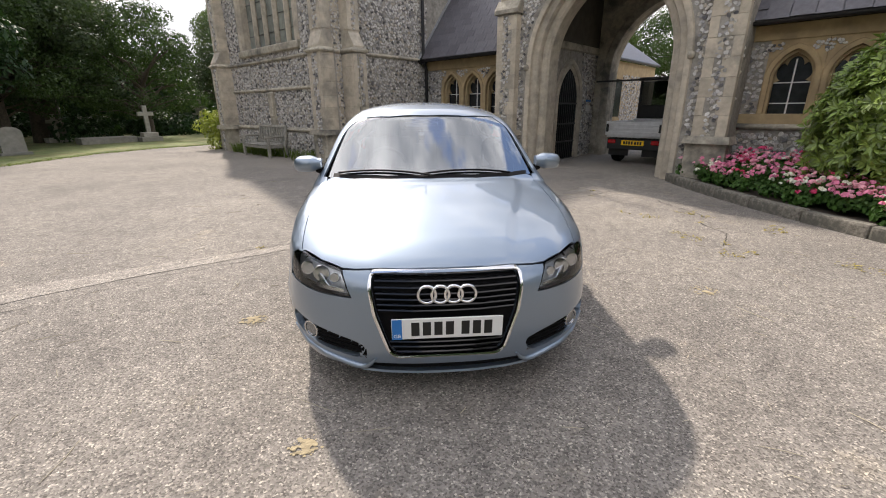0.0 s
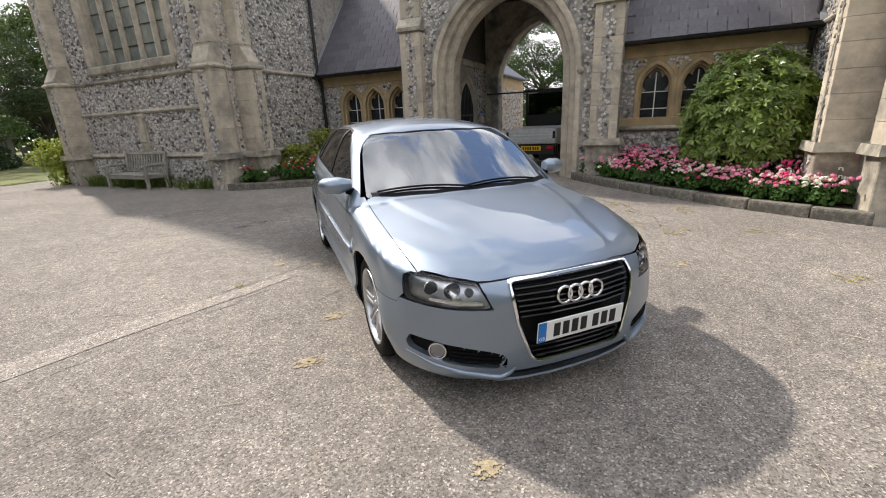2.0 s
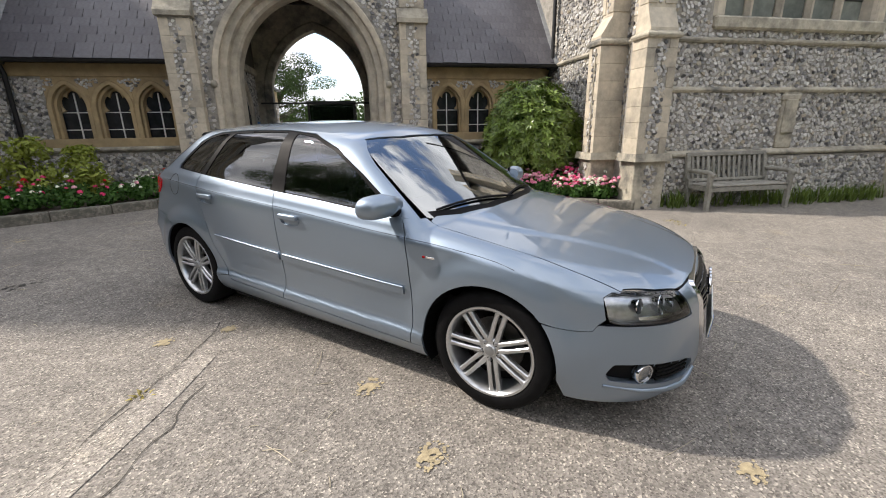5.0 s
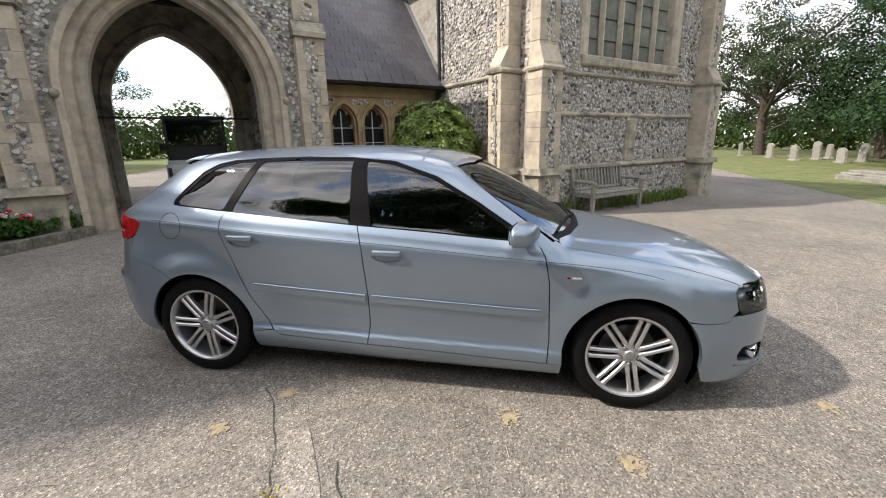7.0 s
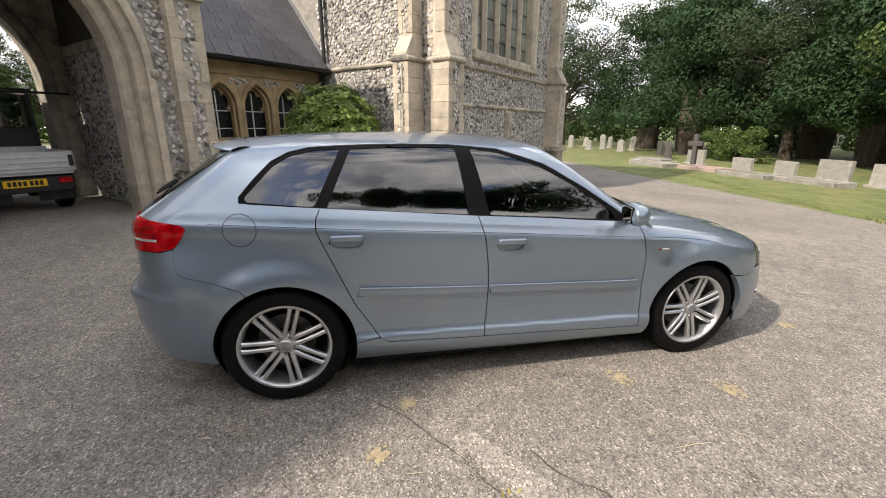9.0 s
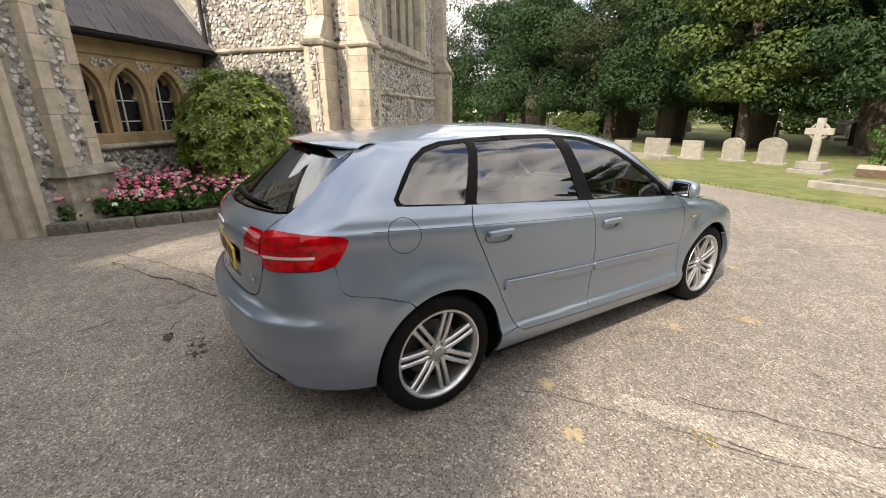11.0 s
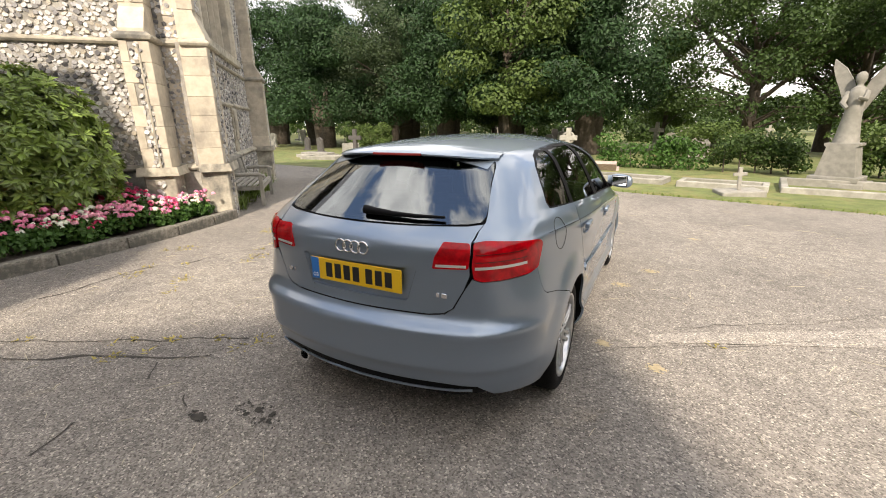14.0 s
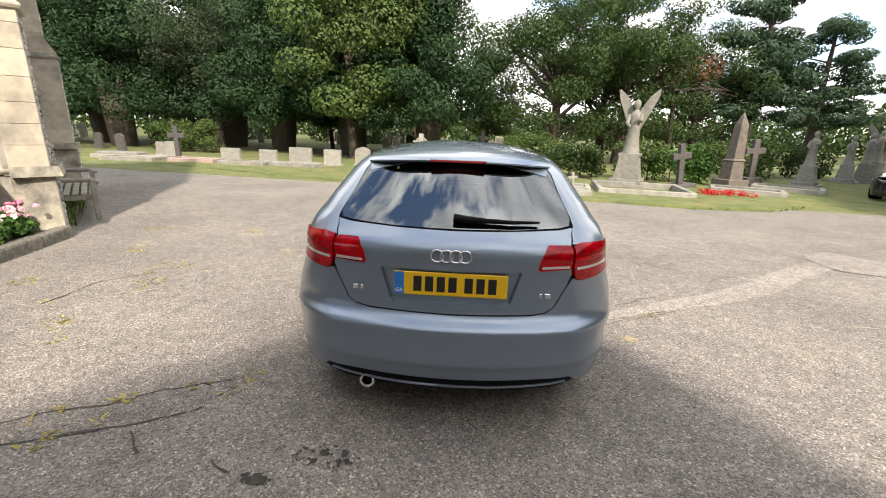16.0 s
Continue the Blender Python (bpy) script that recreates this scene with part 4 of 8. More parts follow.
    part("recess_wall", bm, M_PAINT, gt, smooth=40)
    for s in (-1, 1):
        lamp = rounded([rr(.432, .990), rr(.544, .988), rr(.549, .885), rr(.395, .878), rr(.405, .93)], .012)
        lp = P("gate_lamp", mx(s, lamp), TAIL_C, M_TAILRED, off=.006, depth=.02, cell=.012, parent=gt, label="red tail lamp with clear stripe")
        P("reversing_stripe", mx(s, [rr(.412, .888), rr(.54, .891), rr(.54, .902), rr(.412, .899)]), TAIL_C, M_LENS, off=.008, depth=.003, cell=.02, parent=lp)
    rg = [rr(0, 1.046), rr(.30, 1.048), rr(.50, 1.055), rr(.550, 1.062), rr(.560, 1.085), rr(.515, 1.205), rr(.482, 1.295), rr(.30, 1.315), rr(0, 1.322)]
    P("rear_window", both(rg), TAIL_C, M_REARGLASS, off=-.002, depth=.008, label="tinted rear window", cell=.03)
    inner = [(x * .93, y, 1.175 + (z - 1.175) * .90) for x, y, z in rg]
    P("rear_window_border", both([(x * 1.015, y, 1.18 + (z - 1.18) * 1.03) for x, y, z in rg]), TAIL_C, M_TRIM, off=-.007, depth=0, holes=[both(inner)], cell=.02)
    # roof spoiler
    rows = []
    for i in range(33):
        x = -.497 + .994 * i / 32
        u = abs(x) / .497
        yb = 1.685 - .075 * u**2 - .095 * u**6
        ya = 1.52 - .10 * u**2
        zt = float(ROOF(ya)) - .074 * (abs(x) / .6)**2.4
        ze = 1.342 - .022 * u**2
        rows.append([(x, ya, zt + .002), (x, ya + (yb - ya) * .5, (zt + ze) / 2 + .006), (x, yb - .012, ze + .002), (x, yb, ze - .006), (x, yb - .008, ze - .014), (x, yb - .05, ze - .020), (x, ya, ze - .012)])
    v = [p for r in rows for p in r]
    f = [(i * 7 + j, i * 7 + j + 1, i * 7 + j + 8, i * 7 + j + 7) for i in range(32) for j in range(6)]
    me = bpy.data.meshes.new("spoiler")
    me.from_pydata(v, [], f)
    sp = part("spoiler", me, M_PAINT, car)
    for p in me.polygons:
        p.use_smooth = True
    me.set_sharp_from_angle(angle=radians(40))
    me.materials.append(M_BLACKPLASTIC)
    for p in me.polygons:
        if p.index % 6 >= 4:
            p.material_index = 1
    part("brake_light", one_box(-.145, .145, 1.64, 1.6885, 1.325, 1.338, .003), M_UNLIT, sp)
    # rear wiper, emblem, badges and plate
    pts = [Vector(rr(x, z)) + Vector((0, .016, .010)) for x, z in ((.0, 1.082), (-.06, 1.078), (-.15, 1.074), (-.27, 1.070), (-.40, 1.070))]
    part("rear_wiper", tube(bmesh.new(), pts, [.022, .018, .013, .010, .006], 8), M_BLACKPLASTIC, car, smooth=60)
    emb = new("rear_emblem")
    emb.parent = gt
    for k in range(4):
        x = (k - 1.5) * .042
        part("ring", ring_mesh(.0275, .0045, Matrix.Translation((x, rr(x, .938)[1] + .004 + .0008 * (k % 2), .938)) @ pose(0, 0, 0, 92)), M_CHROME, emb, smooth=60)
    for x, w in ((.43, .055), (-.43, .06)):
        cy = rr(x, .755)[1]
        bd = new("badge")
        bd.parent = gt
        for q in (-.5, .5):
            part("badge_bar", one_box(x + q * w * .62 - w * .22, x + q * w * .62 + w * .22, cy - .002, cy + .004, .745, .768, .002), M_CHROME, bd)
    number_plate("rear_number_plate", gt, pose(0, 2.072, .802, 0, 0, 180), (.80, .52, .02), "rear")
    # rear bumper
    rb = [rr(0, .658), rr(.38, .661), rr(.45, .670), rr(.489, .697), rr(.536, .79), rr(.565, .838), rr(.60, .827), rr(.68, .831), sd(1.82, .841), sd(1.760, .858)] + [sd(y, z - .003) for y, z in bumper_seam[1:]] + sda(arc(AXLE_R, .318, ARCH, 61, -12, 10)) + [sd(1.72, .262), rr(.66, .278), rr(.60, .335), rr(.44, .340), rr(.20, .338), rr(0, .338)]
    P("rear_bumper", both(rb), TAIL_C, cell=.0125)
    P("gate_structure", both([rr(0, .62), rr(.45, .62), rr(.53, .70), rr(.62, .82), rr(.66, .97), rr(.56, 1.03), rr(0, 1.03), rr(0, .9)][:-1]), TAIL_C, M_SHUT, off=-.045, depth=0, cell=.03)
    fl = [(1.447 + .078 * math.cos(a), .950 + .078 * math.sin(a)) for a in [2 * math.pi * i / 36 for i in range(36)]]
    part("fuel_flap_gap", tube(bmesh.new(), [(-(x + .0002), y, z) for x, y, z in sda(fl + fl[:1])], .0016, 6), M_SHUT, car)
    va = P("rear_valance", both([rr(0, .345), rr(.44, .347), rr(.62, .342), rr(.64, .29), rr(.50, .255), rr(0, .25)]), TAIL_C, M_BLACKPLASTIC, off=-.012, depth=.006)
    pts = [Vector(rr(x, .292 + .02 * abs(x / .58)**3)) for x in [-.58 + .0725 * k for k in range(17)]]
    part("valance_trim", tube(bmesh.new(), [p + Vector((0, .002, 0)) for p in pts], .0065, 6), M_PAINT, va, smooth=60)
    part("exhaust", lathe(bmesh.new(), [(.026, .05), (.037, .052), (.040, .045), (.038, -.15), (.026, -.15)], 28, pose(.395, 2.005, .270, -90), True), M_CHROME, car, smooth=40)
    part("underbody", one_box(-.66, .66, -1.50, 1.45, .145, .24, .03), M_BLACKPLASTIC, car)
    # unseen slab added to keep light off the ground below the sills
    part("floor_edge", one_box(-.82, .82, -.86, .86, .155, .23, .03), M_BLACKPLASTIC, car)
    part("undertray", one_box(-.42, .42, -2.04, 1.93, .165, .24, .03), M_BLACKPLASTIC, car)
    # cabin
    part("floor_pan", one_box(-.68, .68, -1.0, .90, .24, .50), M_CABIN, car)
    part("parcel_shelf", one_box(-.60, .60, 1.35, 1.80, .93, .95), M_CABIN, car)
    part("dashboard", one_box(-.66, .66, -.93, -.35, .55, .905, .06, seg=3), M_CABIN, car)
    part("steering_wheel", ring_mesh(.18, .016, pose(-.36, -.18, .88, 68)), M_CABIN, car, smooth=60)
    for x, y, w in ((-.36, .30, .48), (.36, .30, .48), (-.33, 1.20, .60), (.33, 1.20, .60)):
        st = new("seat")
        st.parent = car
        part("cushion", one_box(x - w / 2, x + w / 2, y - .42, y + .12, .42, .60, .05, seg=3), M_CABIN, st)
        part("backrest", one_box(x - w / 2, x + w / 2, -.06, .08, 0, .56, .05, seg=3, m=pose(0, y + .12, .55, -12)), M_CABIN, st)
        part("headrest", one_box(x - .13, x + .13, y + .16, y + .26, 1.10, 1.26, .04, seg=3), M_CABIN, st)
    part("boot_wall", one_box(-.6, .6, 1.30, 1.36, .4, .95), M_CABIN, car)
    # wheels
    for s in (-1, 1):
        for y in (AXLE_F - .012, AXLE_R + .012):
            wheel(car, s, y)
    return car


def ring_mesh(r, t, m, n=36, k=8):
    bm = bmesh.new()
    return lathe(bm, [(r + t * math.cos(2 * math.pi * i / k), t * math.sin(2 * math.pi * i / k)) for i in range(k)], n, m, True)


def number_plate(name, parent, m, rgb, end):
    """A reflective plate with a blue band; its characters are plain bars."""
    pl = part(name, one_box(-.26, .26, -.004, .004, -.0555, .0555, .003), M_PLATE_WHITE if end == "front" else M_PLATE_YELLOW, parent, "white number plate with a blue band" if end == "front" else "yellow number plate with a blue band", m=m)
    part("blue_band", one_box(-.258, -.212, -.0052, -.0035, -.0535, .0535), M_PLATE_BLUE, pl)
    text = bpy.data.curves.new("country_letters", "FONT")
    text.body, text.size, text.align_x, text.extrude = "GB", .026, "CENTER", .0004
    carrier = bpy.data.objects.new("country_letters", text)
    letters = bpy.data.meshes.new_from_object(carrier)
    bpy.data.objects.remove(carrier)
    part("country_letters", letters, M_PLATE_WHITE, pl, m=pose(-.235, -.0056, -.043, 90))
    for k in range(7):
        x = -.150 + .0535 * k + (.020 if k > 3 else 0)
        part("bar", one_box(x - .019, x + .019, -.0056, -.0035, -.0365, .0365, .001), M_PLATE_BLACK, pl)


WHEEL_MESHES = {}


def wheel(car, s, y):
    """An eighteen-inch alloy wheel with seven double spokes."""
    w = new("wheel")
    w.parent = car
    w.matrix_basis = pose(s * .742, y, .320, 0, 90 * s, 0) @ pose(0, 0, 0, 0, 0, 36.4)
    if not WHEEL_MESHES:
        prof = [(.232, -.105), (.252, -.114), (.292, -.113), (.311, -.100), (.3185, -.078), (.320, 0), (.3185, .078), (.311, .100), (.292, .113), (.262, .1145), (.240, .110), (.232, .100)]
        WHEEL_MESHES["tyre"] = mesh_of(lathe(bmesh.new(), prof, 64, Matrix(), True), "tyre", 40)
        bm = bmesh.new()
        for r in (-.05, -.02, .02, .05):
            lathe(bm, [(.3190, r - .004), (.3212, r - .003), (.3212, r + .003), (.3190, r + .004)], 64, Matrix(), True)
        WHEEL_MESHES["groove"] = mesh_of(bm, "groove", 40)
        prof = [(.214, -.10), (.232, -.10), (.238, -.085), (.232, .098), (.240, .108), (.238, .113), (.228, .112), (.218, .100), (.214, .07)]
        WHEEL_MESHES["rim"] = mesh_of(lathe(bmesh.new(), prof, 64, Matrix(), True), "rim", 35)
        bm = bmesh.new()
        # one spoke, from hub to rim
        a = [(.045, .0150, .084, .05), (.10, .0118, .093, .06), (.16, .0112, .097, .066), (.205, .0120, .098, .072), (.226, .017, .099, .08)]
        rows = []
        for r, hw, zt, zb in a:
            off = 0.0
            rows.append([bm.verts.new((r, -hw, zb)), bm.verts.new((r, -hw, zt - .006)), bm.verts.new((r, -hw * .55, zt)), bm.verts.new((r, hw * .55, zt)), bm.verts.new((r, hw, zt - .006)), bm.verts.new((r, hw, zb))])
        for p, q in zip(rows, rows[1:]):
            for k in range(6):
                bm.faces.new((p[k], p[(k + 1) % 6], q[(k + 1) % 6], q[k]))
        bm.faces.new(rows[0])
        bm.faces.new(rows[-1][::-1])
        WHEEL_MESHES["spoke"] = mesh_of(bm, "spoke", 35)
        WHEEL_MESHES["hub"] = mesh_of(lathe(bmesh.new(), [(.0001, .094), (.028, .094), (.032, .090), (.033, .084), (.054, .081), (.063, .070), (.065, .04)], 40), "hub", 35)
        WHEEL_MESHES["bolt"] = mesh_of(lathe(bmesh.new(), [(.0001, .090), (.007, .090), (.010, .084), (.010, .07)], 10), "bolt", 35)
        WHEEL_MESHES["socket"] = mesh_of(lathe(bmesh.new(), [(.011, .0825), (.0155, .0835), (.0155, .07), (.011, .07)], 18, Matrix(), True), "socket", 35)
        WHEEL_MESHES["cap"] = mesh_of(lathe(bmesh.new(), [(.0001, .097), (.022, .0965), (.0265, .094), (.0265, .088)], 28), "cap", 35)
        WHEEL_MESHES["disc"] = mesh_of(lathe(bmesh.new(), [(.07, .012), (.150, .012), (.150, -.012), (.07, -.012)], 48, Matrix(), True), "disc", 35)
        WHEEL_MESHES["back"] = mesh_of(lathe(bmesh.new(), [(.0001, -.03), (.222, -.03), (.222, -.05)], 40), "back", 35)
    W = WHEEL_MESHES
    part("tyre", W["tyre"], M_TYRE, w, "black rubber tyre")
    rim = part("rim", W["rim"], M_ALLOY, w, "silver alloy rim with seven double spokes")
    part("hub", W["hub"], M_ALLOY, w)
    part("centre_cap", W["cap"], M_ALLOYDARK, w)
    part("brake_disc", W["disc"], M_DISC, w)
    part("back_plate", W["back"], M_BLACKPLASTIC, w)
    for k in range(7):
        for q in (-1, 1):
            part("spoke", W["spoke"], M_ALLOY, w, m=pose(0, 0, 0, 0, 0, 360 / 7 * k) @ pose(0, q * .0175, 0, 0, 0, q * .8))
    for k in range(5):
        a = 2 * math.pi * k / 5
        part("bolt", W["bolt"], M_ALLOYDARK, w, m=pose(.052 * math.cos(a), .052 * math.sin(a), 0))
        part("bolt_socket", W["socket"], M_SHUT, w, m=pose(.052 * math.cos(a), .052 * math.sin(a), 0))


build_car()


# ---- the twin chapels with the arch between them ----
rng = random.Random(11)


def flints(name, parent, m, w, h, keep=lambda a, b: True, step=.074, z0=0.0):
    """A facing of flint nodules on the plane x, z (facing -y) of the pose m, bedded in mortar."""
    verts, faces = [], []
    nb = int((h - z0) / (step * .80))
    for j in range(nb):
        b = z0 + (j + .5) * step * .80
        na = int(w / step)
        for i in range(na):
            a = (i + .5 + (.5 if j % 2 else 0) - .25) * w / na + rng.uniform(-.3, .3) * step
            bb = b + rng.uniform(-.3, .3) * step
            if not (.02 < a < w - .02) or not keep(a, bb) or rng.random() < .04:
                continue
            ra, rb = step * rng.uniform(.46, .66), step * rng.uniform(.36, .50)
            rot, out = rng.uniform(-.9, .9), rng.uniform(.010, .028)
            k = rng.choice((6, 7, 7, 8))
            n0 = len(verts)
            cr, sr = math.cos(rot), math.sin(rot)
            base = []
            for q in range(k):
                t = 2 * math.pi * (q + rng.uniform(-.25, .25)) / k
                f = rng.uniform(.80, 1.16)
                x, z = ra * f * math.cos(t), rb * f * math.sin(t)
                base.append((x * cr - z * sr, x * sr + z * cr))
            tilt, tilt2 = rng.uniform(-.18, .18), rng.uniform(-.22, .22)
            for x, z in base:
                verts.append((a + x, .004, bb + z))
            for x, z in base:
                verts.append((a + x * .84, -out * .80 + tilt * x + tilt2 * z, bb + z * .84))
            faces += [(n0 + q, n0 + (q + 1) % k, n0 + k + (q + 1) % k, n0 + k + q) for q in range(k)]
            faces.append(tuple(n0 + k + q for q in range(k)))
    me = bpy.data.meshes.new(name)
    me.from_pydata(verts, [], faces)
    ob = part(name, me, M_FLINT, parent, "grey and white knapped flint facing", m=m)
    ob["kind"] = "stuff"
    return ob


def pointed(hw, spring, rise, n=14):
    """Half an arch outline, from the springing to the apex, as (x, z) on the right."""
    c = (rise * rise - hw * hw) / (2 * hw)
    r = hw + c
    top = math.asin(min(1, rise / r))
    return [(-c + r * math.cos(top * i / n), spring + r * math.sin(top * i / n)) for i in range(n + 1)]


def arch_half(bm, s, x_out, z0, z1, hw, spring, rise, y0, y1, uc=0.0, foot=None):
    """One half of a wall panel with an arched opening, mirrored by s about uc."""
    a = pointed(hw, spring, rise)
    pts = [(hw, z0 if foot is None else foot)] + a + [(0, z1), (x_out, z1), (x_out, z0)]
    if foot is not None:
        pts = [(0, foot)] + pts + [(0, z0)]
        pts = [(hw, foot)] + a + [(0, z1), (x_out, z1), (x_out, z0), (0, z0), (0, foot)]
    prism(bm, [(uc + s * x, z) for x, z in pts], y0, y1)


def arch_band(bm, hw, spring, rise, foot, prof, uc, y):
    """A moulding drawn round an arch and down its jambs."""
    a = pointed(hw, spring, rise, 16)
    right = [(hw, foot), (hw, (foot + spring) / 2)] + a
    path = [(uc + x, y, z) for x, z in right] + [(uc - x, y, z) for x, z in right[-2::-1]]
    return sweep(bm, path, prof, Vector((0, -1, 0)))


def string_course(parent, path, label=""):
    """A weathered stone string; the path runs with the wall on its left hand."""
    prof = [(-.02, -.055), (.045, -.040), (.065, -.010), (.060, .012), (-.02, .065)]
    return part("string_course", sweep(bmesh.new(), path, prof, Vector((0, 0, 1))), M_STONEGREY, parent, label, smooth=30)


def quoins(parent, x0, x1, y0, y1, z0, z1, wide, s=1, mt=None, h=.30, flip=0):
    """Dressed stones up one corner, long and short by turns."""
    z, k = z0, flip
    while z < z1 - .08:
        hh = min(h * rng.uniform(.8, 1.15), z1 - z)
        w = wide * (1.0 if k % 2 else .62) * rng.uniform(.92, 1.08)
        a, b = (x0, x0 + s * w)
        part("quoin", one_box(min(a, b), max(a, b), y0 - rng.uniform(.004, .012), y1, z + .004, z + hh - .004, .008), mt or M_STONE, parent)
        z += hh
        k += 1


def buttress(parent, x0, x1, y_wall, deep, z_top, m):
    """A buttress with a chamfered plinth, flint panel and dressed corners, facing -y of the pose m."""
    b = new("buttress")
    b.parent = parent
    b.matrix_basis = m
    w = x1 - x0
    yf = y_wall - deep
    part("plinth_block", one_box(x0 - .02, x1 + .02, yf - .03, y_wall + .05, -.45, .80, .012), M_STONEGREY, b)
    bm = bmesh.new()
    sweep(bm, [(x0 - .02, y_wall + .04, .84), (x0 - .02, yf - .03, .84), (x1 + .02, yf - .03, .84), (x1 + .02, y_wall + .04, .84)], [(.0, -.05), (-.035, -.03), (-.045, .0), (-.02, .02), (.07, .075), (.1, -.05)], Vector((0, 0, 1)))
    part("plinth_cap", bm, M_STONEGREY, b, smooth=30)
    part("core", one_box(x0 + .012, x1 - .012, yf + .012, y_wall + .1, .80, 2.70), M_MORTAR, b)
    z, k = .90, 0
    while z < 2.62:
        h = min(rng.uniform(.24, .34), 2.66 - z)
        for s, xa in ((1, x0), (-1, x1)):
            wd = w * ((.46 if (k + (s > 0)) % 2 else .27) + rng.uniform(-.03, .03))
            a, c = xa, xa + s * wd
            part("quoin", one_box(min(a, c), max(a, c), yf, y_wall + .05, z + .0015, z + h - .0015, .005), M_STONE, b)
        z += h
        k += 1
    flints("flint_panel", b, Matrix.Translation((x0 + w * .28, yf + .006, .9)), w * .44, 1.76)
    flints("flint_panel", b, Matrix.Translation((x0 + w * .30, yf - .03, -.1)), w * .42, .86)
    string_course(b, [(x0, y_wall + .03, 2.70), (x0, yf, 2.70), (x1, yf, 2.70), (x1, y_wall + .03, 2.70)])
    # upper stage, set back, with a sloping offset
    bm = bmesh.new()
    prism(bm, [(yf + .005, 2.75), (yf + .005, 2.80), (yf + deep * .38, 3.10), (yf + deep * .38, z_top), (y_wall + .05, z_top + .5), (y_wall + .05, 2.75)], x0 + .03, x1 - .03, Matrix(((0, 1, 0, 0), (1, 0, 0, 0), (0, 0, 1, 0), (0, 0, 0, 1))))
    part("upper_stage", bm, M_STONE, b)
    z, k = 3.15, 1
    yu = yf + deep * .38
    while z < z_top - .1:
        h = rng.uniform(.26, .36)
        for s, xa in ((1, x0 + .02), (-1, x1 - .02)):
            wd = w * ((.42 if (k + (s > 0)) % 2 else .26) + rng.uniform(-.03, .03))
            part("quoin", one_box(min(xa, xa + s * wd), max(xa, xa + s * wd), yu - .012, y_wall, z + .0015, z + h - .0015, .005), M_STONE, b)
        z += h
        k += 1
    flints("flint_panel", b, Matrix.Translation((x0 + w * .28, yu - .002, 3.15)), w * .44, z_top - 3.2)
    return b


def window_light(parent, uc, y, sill, spring, rise, hw, pane):
    """A cusped light: glass, glazing bars and a foiled stone head."""
    wl_ = new("window")
    wl_.parent = parent
    a = pointed(hw, spring, rise)
    bm = bmesh.new()
    prism(bm, [(uc + x, z) for x, z in [(-hw, sill), (hw, sill)] + a + [(-x, z) for x, z in a[-2::-1]]], y, y + .012)
    part("pane", bm, pane, wl_, "dark leaded window glass")
    # foiled head: three lobes cut in a thin plate
    for s in (-1, 1):
        inner = []
        for i in range(9):      # side lobe
            t = -1.2 + 2.6 * i / 8
            inner.append((hw * (.42 + .46 * math.cos(t * .9)), spring + .10 + hw * .52 * math.sin(t)))
        top = []
        for i in range(7):      # upper lobe
            t = .0 + (math.pi / 2) * i / 6
            top.append((hw * .40 * math.cos(t), spring + rise * .50 + hw * .50 * math.sin(t)))
        arch = a
        pts = [(hw, spring - .08)] + [p for p in arch] + [(0, spring + rise - .02)] + top[::-1] + inner[::-1]
        bm = bmesh.new()
        vs = [bm.verts.new((uc + s * x, y - .05, z)) for x, z in pts]
        f = bm.faces.new(vs)
        r = bmesh.ops.extrude_face_region(bm, geom=[f])
        bmesh.ops.translate(bm, vec=(0, .04, 0), verts=[v for v in r["geom"] if isinstance(v, bmesh.types.BMVert)])
        bmesh.ops.triangulate(bm, faces=[q for q in bm.faces if len(q.verts) > 4])
        part("foiled_head", bm, M_OCHRE, wl_)
    part("glazing_bar", one_box(uc - .011, uc + .011, y - .022, y - .002, sill, spring + rise * .75), M_BARWHITE, wl_, "white glazing bar")
    for z in (sill + (spring - sill) * .30, sill + (spring - sill) * .88):
        part("glazing_bar", one_box(uc - hw, uc + hw, y - .018, y - .004, z - .009, z + .009), M_BARWHITE, wl_, "white glazing bar")


